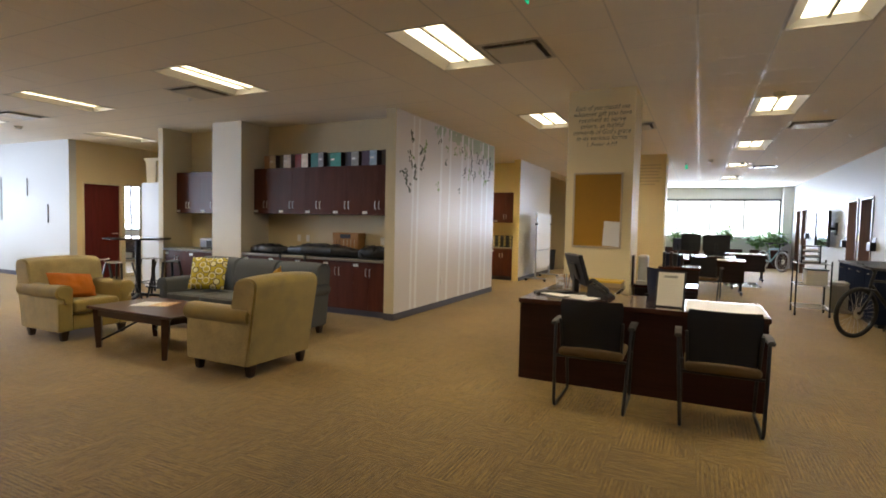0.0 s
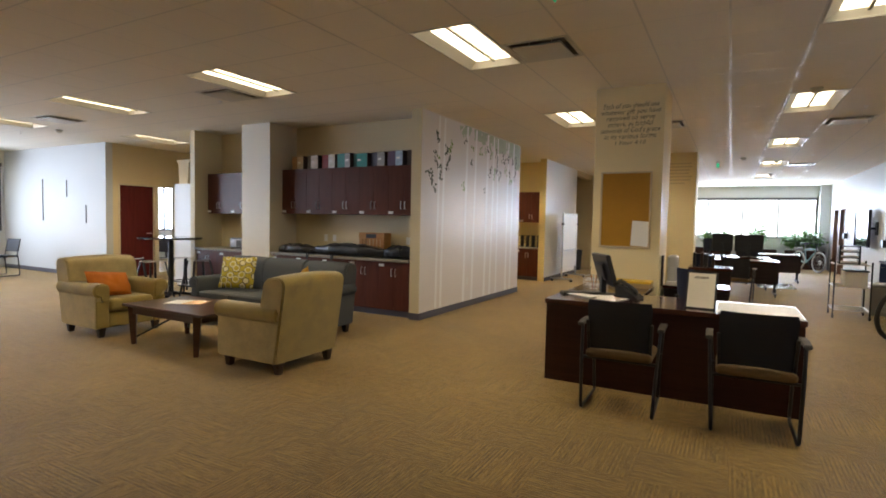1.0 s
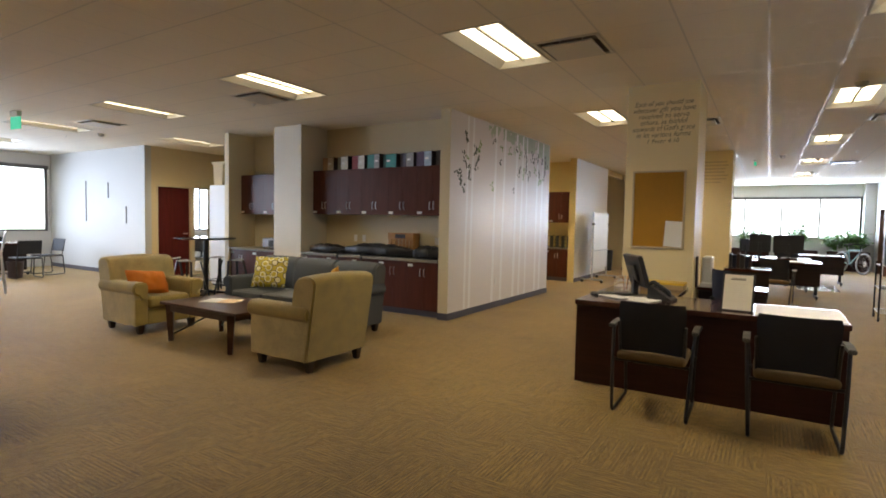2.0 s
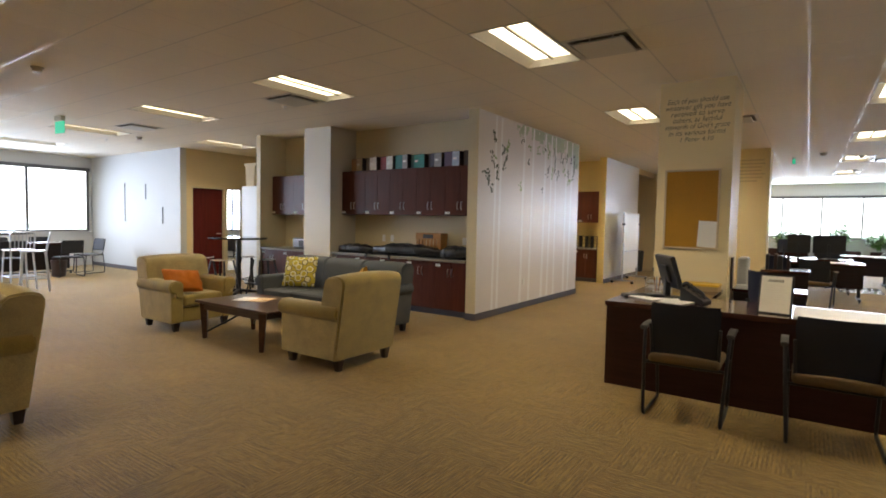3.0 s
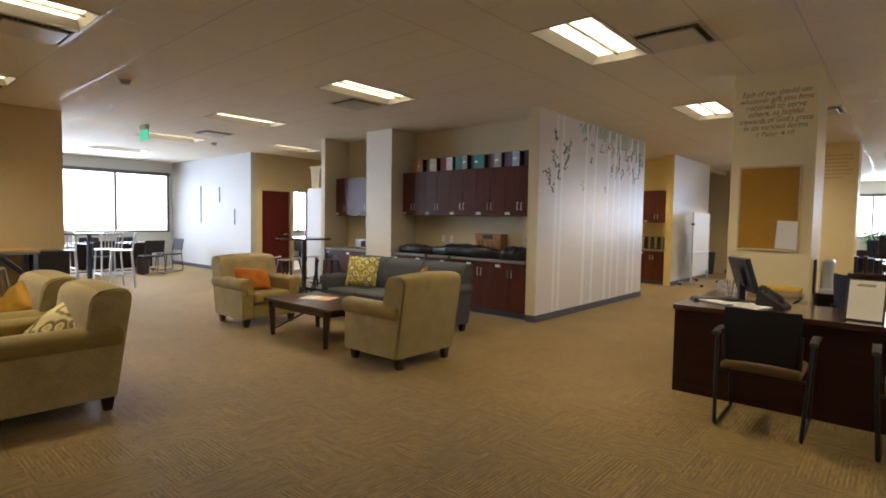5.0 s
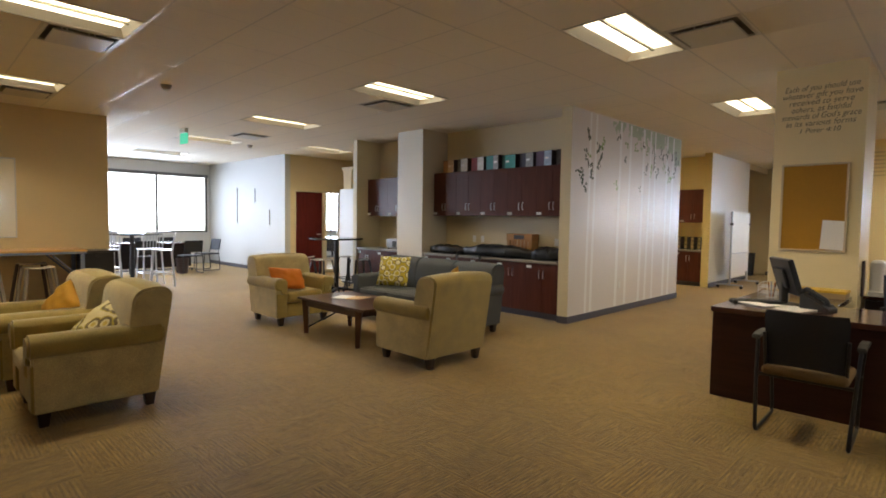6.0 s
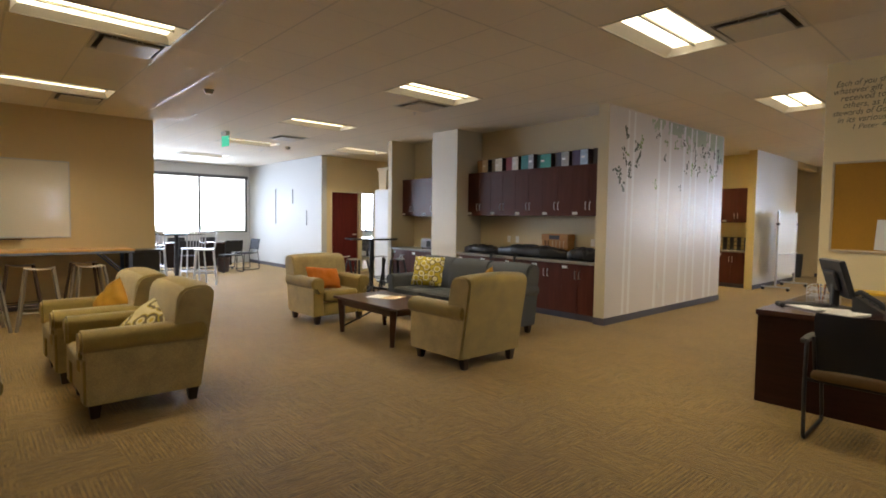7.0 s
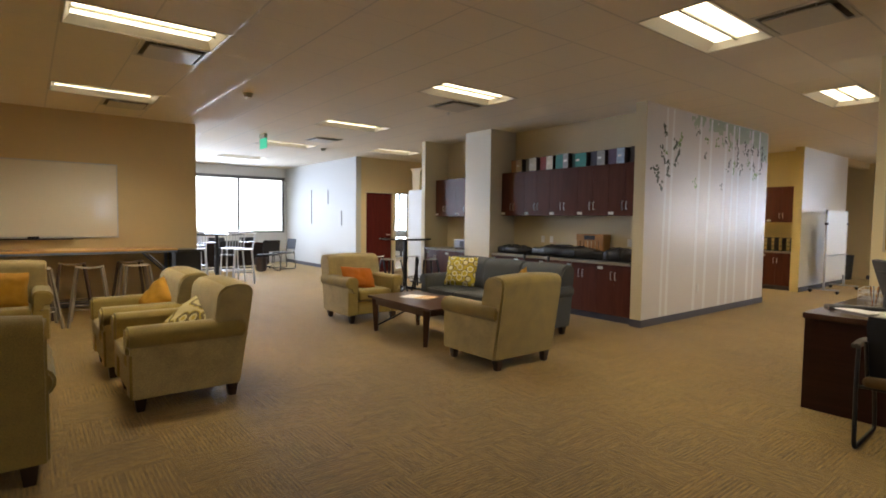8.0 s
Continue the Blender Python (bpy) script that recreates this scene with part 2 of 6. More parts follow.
def blank():
    return bmesh.new()


def boxed(x0, x1, y0, y1, z0, z1, bevel=0.0, seg=2, m=None):
    return box(blank(), x0, x1, y0, y1, z0, z1, bevel, seg, m)


def cyl(bm, p, q, r, r2=None, seg=14):
    """A rod from p to q."""
    p, q = Vector(p), Vector(q)
    d = q - p
    made = bmesh.ops.create_cone(bm, cap_ends=True, segments=seg, radius1=r, radius2=r if r2 is None else r2, depth=d.length)
    bmesh.ops.transform(bm, matrix=Matrix.Translation((p + q) / 2) @ d.to_track_quat("Z", "Y").to_matrix().to_4x4(), verts=made["verts"])
    return bm


def tube(bm, pts, r, seg=8, closed=False):
    """A bent pipe through the points."""
    pts = [Vector(p) for p in pts]
    rings, n = [], len(pts)
    up = Vector((0.13, 0.29, 0.95)).normalized()
    for i, p in enumerate(pts):
        a = pts[i - 1] if (i or closed) else p
        b = pts[(i + 1) % n] if (i < n - 1 or closed) else p
        t = (b - a).normalized()
        u = t.cross(up)
        if u.length < 0.05:
            u = t.cross(Vector((1, 0, 0)))
        u.normalize()
        v = t.cross(u)
        rings.append([bm.verts.new(p + r * (math.cos(k * 2 * math.pi / seg) * u + math.sin(k * 2 * math.pi / seg) * v)) for k in range(seg)])
    for i in range(n if closed else n - 1):
        a, b = rings[i], rings[(i + 1) % n]
        for k in range(seg):
            bm.faces.new((a[k], a[(k + 1) % seg], b[(k + 1) % seg], b[k]))
    if not closed:
        bm.faces.new(rings[0][::-1])
        bm.faces.new(rings[-1])
    return bm


def arc(pts, rad=0.05, n=5):
    """Rounds the corners of a line of points."""
    pts = [Vector(p) for p in pts]
    out = [pts[0]]
    for a, b, c in zip(pts, pts[1:], pts[2:]):
        d1, d2 = (a - b), (c - b)
        k = min(rad, d1.length * 0.45, d2.length * 0.45)
        s, e = b + d1.normalized() * k, b + d2.normalized() * k
        for i in range(n + 1):
            t = i / n
            out.append((1 - t) ** 2 * s + 2 * t * (1 - t) * b + t * t * e)
    out.append(pts[-1])
    return out


def pillow(w, h, d, n=10, power=2.6):
    """A stuffed square cushion, standing in the xz plane about its centre."""
    bm = blank()
    front, back = {}, {}
    for i in range(n + 1):
        for j in range(n + 1):
            u, v = 2 * i / n - 1, 2 * j / n - 1
            t = ((1 - abs(u) ** power) * (1 - abs(v) ** power)) ** 0.5
            k = 1 - 0.05 * (1 - abs(u * v)) * (abs(u) ** 6 + abs(v) ** 6)
            x, z = u * w / 2 * k, v * h / 2 * k
            edge = i in (0, n) or j in (0, n)
            front[i, j] = bm.verts.new((x, -d / 2 * t, z))
            back[i, j] = front[i, j] if edge else bm.verts.new((x, d / 2 * t, z))
    for i in range(n):
        for j in range(n):
            bm.faces.new((front[i, j], front[i + 1, j], front[i + 1, j + 1], front[i, j + 1]))
            bm.faces.new((back[i, j], back[i, j + 1], back[i + 1, j + 1], back[i + 1, j]))
    return bm


def extrude_outline(bm, outline, axis, a, b):
    """A solid from a closed outline of (u, v) pairs, swept from a to b along axis x (u, v = y, z) or y (u, v = x, z)."""
    def put(u, v, w):
        return (w, u, v) if axis == "x" else (u, w, v) if axis == "y" else (u, v, w)
    lo = [bm.verts.new(put(u, v, a)) for u, v in outline]
    hi = [bm.verts.new(put(u, v, b)) for u, v in outline]
    n = len(outline)
    for i in range(n):
        bm.faces.new((lo[i], lo[(i + 1) % n], hi[(i + 1) % n], hi[i]))
    bm.faces.new(lo[::-1])
    bm.faces.new(hi)
    return bm


def turned(bm, profile, seg=24, at=(0, 0, 0)):
    """A body turned about z from (radius, height) pairs."""
    rings = []
    for r, z in profile:
        rings.append([bm.verts.new((at[0] + r * math.cos(2 * math.pi * k / seg), at[1] + r * math.sin(2 * math.pi * k / seg), at[2] + z)) for k in range(seg)])
    for a, b in zip(rings, rings[1:]):
        for k in range(seg):
            bm.faces.new((a[k], a[(k + 1) % seg], b[(k + 1) % seg], b[k]))
    bm.faces.new(rings[0][::-1])
    bm.faces.new(rings[-1])
    return bm


def finish(name, bm, material, smooth=True):
    bmesh.ops.remove_doubles(bm, verts=bm.verts, dist=1e-5)
    bmesh.ops.recalc_face_normals(bm, faces=bm.faces)
    me = bpy.data.meshes.new(name)
    bm.to_mesh(me)
    bm.free()
    for mt in (material if isinstance(material, (list, tuple)) else [material]):
        me.materials.append(mt)
    if smooth:
        me.shade_smooth()
        me.set_sharp_from_angle(angle=radians(46))
        if len(me.polygons) < 6000:
            flat_faces(me)
    return me


def flat_faces(me):
    """Weights the corner normals by area, so that broad faces stay flat beside their rounded edges."""
    at = {}
    for p in me.polygons:
        for v in p.vertices:
            at.setdefault(v, []).append(p)
    limit = math.cos(radians(46))
    out = []
    for p in me.polygons:
        n0 = p.normal
        for v in p.vertices:
            s = Vector((0, 0, 0))
            for g in at[v]:
                if g.normal.dot(n0) > limit:
                    s += g.normal * g.area
            out.append(s.normalized() if s.length > 1e-12 else n0.copy())
    me.normals_split_custom_set(out)


def part(name, bm, material, parent=None, label="", m=None):
    """Links a bmesh as one mesh object under a thing or a part."""
    ob = new(name, finish(name, bm, material))
    ob.parent = parent
    if m is not None:
        ob.matrix_basis = m
    return tagged(ob, label)


def thing(name, label, category, m=None, group="", kind=""):
    """The empty at the base of a thing that has parts."""
    ob = new(name)
    ob.empty_display_size = 0.1
    if m is not None:
        ob.matrix_basis = m
    return tagged(ob, label, category, group, kind)


def single(name, bm, material, label, category, m=None, group="", kind=""):
    """A thing of one mesh."""
    return tagged(part(name, bm, material, None, "", m), label, category, group, kind)


def structure(name, bm, material, label, category):
    return single(name, bm, material, label, category, kind="structure")


def turn_to(x, y, z=0.0, rz=0.0):
    return pose(x, y, z, 0, 0, rz)


# ---------------------------------------------------------------- the shell
H = 3.05


def wall(name, x0, x1, y0, y1, material, label, holes=(), z1=H, z0=0.0):
    """A wall along its longer side; holes are (from, to, bottom, top) along it."""
    bm = blank()
    along_x = (x1 - x0) > (y1 - y0)
    lo, hi = (x0, x1) if along_x else (y0, y1)

    def piece(a, b, c, d):
        if b - a > 1e-4 and d - c > 1e-4:
            if along_x:
                box(bm, a, b, y0, y1, c, d)
            else:
                box(bm, x0, x1, a, b, c, d)
    at = lo
    for a, b, c, d in sorted(holes):
        piece(at, a, z0, z1)
        piece(a, b, z0, c)
        piece(a, b, d, z1)
        at = b
    piece(at, hi, z0, z1)
    return structure(name, bm, material, label, "wall")


def baseboard(x0, x1, y0, y1, h=0.10):
    return structure("baseboard", boxed(x0, x1, y0, y1, 0.0, h, 0.003), M_BASE, "dark slate vinyl baseboard along the wall", "baseboard")


structure("floor_slab", boxed(-17.5, 3.3, -4.2, 23.8, -0.2, -0.012), M_BASE, "concrete floor slab under the carpet tiles", "floor")
ground = blank()
box(ground, -260, 260, -260, 260, -8.2, -8.0)
structure("ground", ground, mat("far_lawn", (0.08, 0.12, 0.04), 0.95, var=0.4, fine=0.5, coarse=0.05), "grassy ground far below the windows", "ground")

# front wall of the kitchenette core, with its two cabinet niches
wall("wall_core_west", -8.99, -8.87, 6.47, 10.5, M_CREAM, "beige painted end wall of the kitchenette")
wall("wall_niche_back", -8.87, -4.09, 7.08, 7.22, M_CREAM, "beige painted back wall of the cabinet niches")
structure("wall_pillar", boxed(-7.57, -6.89, 6.45, 7.08, 0, H, 0.004), M_PILLAR_DAYLIT, "beige pillar between two cabinet niches, window light painted as off-white", "pillar")
structure("wall_mural_end", boxed(-4.09, -3.93, 6.488, 6.5, 0, H), M_CREAM, "cream painted end of the mural wall", "wall")
wall("wall_mural", -4.09, -3.93, 6.50, 10.5, M_MURAL, "pale satin wall painted with a birch mural")
wall("wall_core_north", -8.87, -4.09, 10.36, 10.5, M_TAN, "tan painted wall of the side corridor")
baseboard(-3.928, -3.915, 6.4875, 10.5)
baseboard(-4.09, -3.915, 6.475, 6.487)
baseboard(-7.57, -6.89, 6.437, 6.449)
# second kitchenette past the corridor
structure("wall_far_core_end", boxed(-4.22, -4.06, 12.705, 12.72, 0, H), M_YELLOW, "warm yellow painted wall end", "wall")
wall("wall_far_core", -4.22, -4.06, 12.72, 15.65, M_PALE, "pale satin wall beyond the corridor")
wall("wall_far_niche_back", -9.0, -4.22, 13.35, 13.5, M_YELLOW, "warm yellow painted back wall of the far kitchenette")
wall("wall_corridor_end", -9.12, -9.0, 10.5, 13.5, M_TAN, "tan painted wall at the corridor's end")
baseboard(-4.058, -4.046, 12.71, 15.65)
wall("wall_far_tan", -8.0, -2.3, 17.45, 17.6, M_TAN, "tan painted wall at the back of the open office")
wall("wall_far_side", -2.3, -2.15, 17.45, 23.6, M_TAN, "tan painted side wall of the open office")
wall("wall_far_link", -4.22, -4.06, 15.65, 17.45, M_TAN, "short tan wall", holes=[(15.65, 17.45, 0.0, 2.9)])
wall("wall_far_room", -8.12, -8.0, 13.5, 17.6, M_TAN, "tan painted side wall")
baseboard(-4.0, -2.3, 17.435, 17.448)
# columns
for i, (cx0, cx1, cy0, cy1) in enumerate([(-1.475, -0.71, 6.45, 7.2), (-1.45, -0.70, 12.62, 13.35)]):
    structure("column_%d" % (i + 1), boxed(cx0, cx1, cy0, cy1, 0, H, 0.004), M_COLUMN_LIT, "square column painted warm beige", "column")
    structure("baseboard", boxed(cx0 - 0.012, cx1 + 0.012, cy0 - 0.012, cy1 + 0.012, 0.0, 0.1, 0.003), M_BASE, "dark slate vinyl baseboard round the column", "baseboard")
# west side
wall("wall_west_stub", -10.17, -10.03, -4.2, 2.33, M_TAN, "tan painted wall with a whiteboard")
baseboard(-10.03, -10.018, -4.2, 2.33)
wall("wall_white", -16.9, -12.21, 6.70, 6.85, M_OFFWHITE, "bright white painted wall beside the window")
baseboard(-16.9, -12.21, 6.688, 6.70)
wall("wall_red_door", -12.36, -12.21, 6.85, 10.6, M_TAN, "tan painted wall with a red door",
     holes=[(6.97, 8.41, 0.0, 2.17)])
wall("wall_west_corridor", -12.21, -8.87, 10.5, 10.62, M_TAN, "tan painted wall closing the corridor")
wall("wall_office_north", -16.9, -12.21, 13.2, 13.35, M_WHITE, "white office wall")
wall("wall_office_side", -12.36, -12.21, 10.6, 13.2, M_TAN, "tan office wall")
wall("wall_window_west", -17.1, -16.9, -2.2, 13.35, M_WHITE, "white wall with a wide ribbon window",
     holes=[(-1.9, 6.64, 0.965, 2.75), (8.4, 12.6, 0.965, 2.75)])
wall("wall_west_south", -16.9, -10.17, -2.2, -2.05, M_WHITE, "white painted wall")
# north, east, south
wall("wall_window_north", -2.3, 3.1, 23.6, 23.8, M_WHITE, "light wall with a wide ribbon window", holes=[(-2.0, 2.76, 1.08, 2.62)])
structure("wall_pier", boxed(2.78, 3.1, 23.2, 23.6, 0, H, 0.004), M_WHITE, "white pier in the corner beside the window", "pier")
wall("wall_east", 3.1, 3.3, -4.2, 23.8, M_WHITE, "long white wall with office doors",
     holes=[(1.92, 2.40, 1.36, 2.34), (13.15, 14.05, 0.0, 2.15), (14.25, 15.1, 0.0, 2.15), (20.3, 21.2, 0, 2.15), (21.5, 22.3, 0, 2.15)])
wall("wall_east_rooms", 5.6, 5.8, 11.0, 23.8, M_WHITE, "white back wall of the side offices", holes=[(12.6, 15.6, 0.9, 2.5)])
wall("wall_east_rooms_end", 3.3, 5.6, 11.0, 11.15, M_WHITE, "white side wall of the side offices")
wall("wall_east_rooms_far", 3.3, 5.6, 23.6, 23.8, M_WHITE, "white far wall of the side offices")
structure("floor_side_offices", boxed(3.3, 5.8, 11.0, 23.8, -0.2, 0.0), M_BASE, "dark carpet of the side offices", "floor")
structure("ceiling_side_offices", boxed(3.3, 5.8, 11.0, 23.8, H, H + 0.2), M_TILE, "pale ceiling of the side offices", "ceiling")
wall("wall_south", -10.03, 3.1, -4.35, -4.2, M_TAN, "tan painted wall behind the room")
baseboard(3.088, 3.1, -4.2, 13.0)

# ceiling: one mesh of tiles, and the exposed grid
GX, GY, G = -0.076, 1.45, 0.61
# from (-5.566, 11.21) on: unseen fittings added to brighten corridor, office and lounge
LIGHTS = [(-2.516, 3.89), (-5.566, 3.89), (-8.616, 3.89), (-11.666, 3.89), (-5.566, 0.23), (-8.616, 0.23),
          (-2.516, 7.55), (-11.056, 6.33), (0.534, 3.89), (0.534, 7.55), (0.534, 11.21), (0.534, 14.87),
          (0.534, 18.53), (-14.716, 3.89), (-5.566, 11.21), (-7.396, 11.21), (-2.516, 11.21), (-2.516, 14.87),
          (-8.616, -3.43), (-2.516, -3.43)]
VENTS = [(-1.906, 4.5), (-6.176, 4.5), (-6.176, 0.84), (-10.446, 4.5), (1.144, 9.38), (-1.296, 8.77),
         (-9.226, 0.84), (1.144, 15.48)]
taken = set()
for lx, ly in LIGHTS:
    i, j = round((lx - GX) / G), round((ly - GY) / G)
    taken |= {(i, j), (i, j + 1)}
for vx, vy in VENTS:
    taken.add((round((vx - GX) / G), round((vy - GY) / G)))
verts, faces = [], []


def quad_box(x0, x1, y0, y1, z0, z1):
    k = len(verts)
    verts.extend([(x0, y0, z0), (x1, y0, z0), (x1, y1, z0), (x0, y1, z0), (x0, y0, z1), (x1, y0, z1), (x1, y1, z1), (x0, y1, z1)])
    faces.extend([(k + 3, k + 2, k + 1, k), (k + 4, k + 5, k + 6, k + 7), (k, k + 1, k + 5, k + 4), (k + 1, k + 2, k + 6, k + 5), (k + 2, k + 3, k + 7, k + 6), (k + 3, k, k + 4, k + 7)])


rng = random.Random(4)
for i in range(-29, 6):
    for j in range(-10, 38):
        if (i, j) in taken:
            continue
        x, y = GX + i * G, GY + j * G
        x0, x1, y0, y1 = max(x + 0.004, -17.5), min(x + G - 0.004, 3.3), max(y + 0.004, -4.3), min(y + G - 0.004, 23.8)
        if x1 - x0 > 0.03 and y1 - y0 > 0.03:
            quad_box(x0, x1, y0, y1, H + rng.uniform(0.0, 0.0006), H + 0.02)
me = bpy.data.meshes.new("ceiling")
me.from_pydata(verts, [], faces)
me.materials.append(M_TILE)
tagged(new("ceiling", me), "suspended ceiling of square beige acoustic tiles", "ceiling", kind="structure")
structure("ceiling_deck", boxed(-17.5, 3.3, -4.35, 23.8, H + 0.25, H + 0.4), M_VDARK, "dark deck above the suspended ceiling", "ceiling")
verts, faces = [], []
# main tees run along x in the lounge and along y in the office; cross tees sit a little higher
for i in range(-28, 6):
    up = 0.0014 if i < -5 else 0.0
    quad_box(GX + i * G - 0.008, GX + i * G + 0.008, -4.2, 23.6, H - 0.0006 + up, H + 0.0215)
lit = {(round((lx - GX) / G), round((ly - GY) / G) + 1) for lx, ly in LIGHTS}
for j in range(-9, 37):
    for i in range(-29, 6):
        if (i, j) not in lit:
            quad_box(max(GX + i * G + 0.0079, -17.3), min(GX + (i + 1) * G - 0.0079, 3.1), GY + j * G - 0.008, GY + j * G + 0.008, H - 0.0003 + (0.0 if i < -5 else 0.0014), H + 0.0208)
me = bpy.data.meshes.new("ceiling_grid")
me.from_pydata(verts, [], faces)
me.materials.append(M_TEE)
tagged(new("ceiling_grid", me), "white metal grid of the suspended ceiling", "ceiling grid", kind="structure")


def troffer():
    """A recessed two by four foot troffer: luminous sloped wings, two flat lenses up in the recess, a bar between them; its corner at the origin, z = 0 at the ceiling."""
    t = thing("ceiling_light", "recessed two-lens fluorescent troffer glowing warm white in the ceiling", "ceiling light", group="ceiling lights")
    w, l = G, 2 * G
    e = 0.010
    bm = blank()
    for a in ((e, w - e, e, e + 0.014), (e, w - e, l - e - 0.014, l - e), (e, e + 0.014, e + 0.014, l - e - 0.014), (w - e - 0.014, w - e, e + 0.014, l - e - 0.014)):
        box(bm, a[0], a[1], a[2], a[3], -0.005, 0.012)
    part("trim_ring", bm, M_TROF, t)
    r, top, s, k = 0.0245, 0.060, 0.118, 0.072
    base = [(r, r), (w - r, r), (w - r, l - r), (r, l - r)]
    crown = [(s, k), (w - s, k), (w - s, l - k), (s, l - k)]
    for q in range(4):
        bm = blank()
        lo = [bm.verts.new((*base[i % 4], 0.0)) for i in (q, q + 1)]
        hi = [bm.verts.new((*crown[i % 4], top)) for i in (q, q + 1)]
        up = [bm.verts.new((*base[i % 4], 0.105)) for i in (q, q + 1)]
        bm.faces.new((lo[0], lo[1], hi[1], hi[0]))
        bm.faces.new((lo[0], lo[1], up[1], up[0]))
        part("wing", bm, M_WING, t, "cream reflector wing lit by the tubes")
    for x0, x1 in ((s + 0.001, w / 2 - 0.013), (w / 2 + 0.013, w - s - 0.001)):
        bm = boxed(x0, x1, k + 0.001, l - k - 0.001, top - 0.002, top + 0.006)
        part("lens", bm, M_TUBE, t, "glowing white lens")
    part("middle_bar", boxed(w / 2 - 0.0125, w / 2 + 0.0125, k - 0.02, l - k + 0.02, top - 0.022, top + 0.006, 0.003), M_BAR, t)
    part("housing", boxed(0.006, w - 0.006, 0.006, l - 0.006, 0.107, 0.14), M_TROF, t)
    return t


first = troffer()
first.matrix_basis = pose(LIGHTS[0][0], LIGHTS[0][1], H)
for lx, ly in LIGHTS[1:]:
    copy_thing(first, pose(lx, ly, H))
# the tubes behind the lenses; the recess cuts their light off towards the horizon
for lx, ly in LIGHTS:
    data = bpy.data.lights.new("troffer_light", "AREA")
    data.shape, data.size, data.size_y = "RECTANGLE", 0.35, 1.05
    data.energy, data.color, data.spread = TUBE, (1.0, 0.858, 0.605), radians(128)
    lamp = new("troffer_light", data)
    lamp.matrix_world = pose(lx + G / 2, ly + G, H + 0.051)


def vent():
    """A square plaque diffuser: a rim, a dark sloped throat, and a plaque hung level with the ceiling."""
    t = thing("ceiling_vent", "square plaque air diffuser set in the ceiling", "air vent", group="ceiling vents")
    bm = blank()
    e, d = 0.010, 0.030
    for a in ((e, G - e, e, e + d), (e, G - e, G - e - d, G - e), (e, e + d, e + d, G - e - d), (G - e - d, G - e, e + d, G - e - d)):
        box(bm, *a, -0.006, 0.01)
    part("rim", bm, M_VENT, t)
    q = e + d
    bm = blank()
    lo = [bm.verts.new((x, y, 0.009)) for x, y in ((q, q), (G - q, q), (G - q, G - q), (q, G - q))]
    hi = [bm.verts.new((x, y, 0.11)) for x, y in ((0.13, 0.13), (G - 0.13, 0.13), (G - 0.13, G - 0.13), (0.13, G - 0.13))]
    for i in range(4):
        bm.faces.new((lo[i], lo[(i + 1) % 4], hi[(i + 1) % 4], hi[i]))
    bm.faces.new(hi)
    part("throat", bm, M_THROAT, t, "dark throat")
    bm = boxed(0.078, G - 0.078, 0.078, G - 0.078, -0.030, -0.012, 0.007, 3)
    part("plaque", bm, M_VENT, t)
    for x in (0.2, G - 0.2):
        for y in (0.2, G - 0.2):
            bm = blank()
            cyl(bm, (x, y, -0.013), (x, y, 0.108), 0.005, seg=6)
            part("hanger", bm, M_VENT, t)
    return t


first = vent()
first.matrix_basis = pose(VENTS[0][0], VENTS[0][1], H)
for vx, vy in VENTS[1:]:
    copy_thing(first, pose(vx, vy, H))

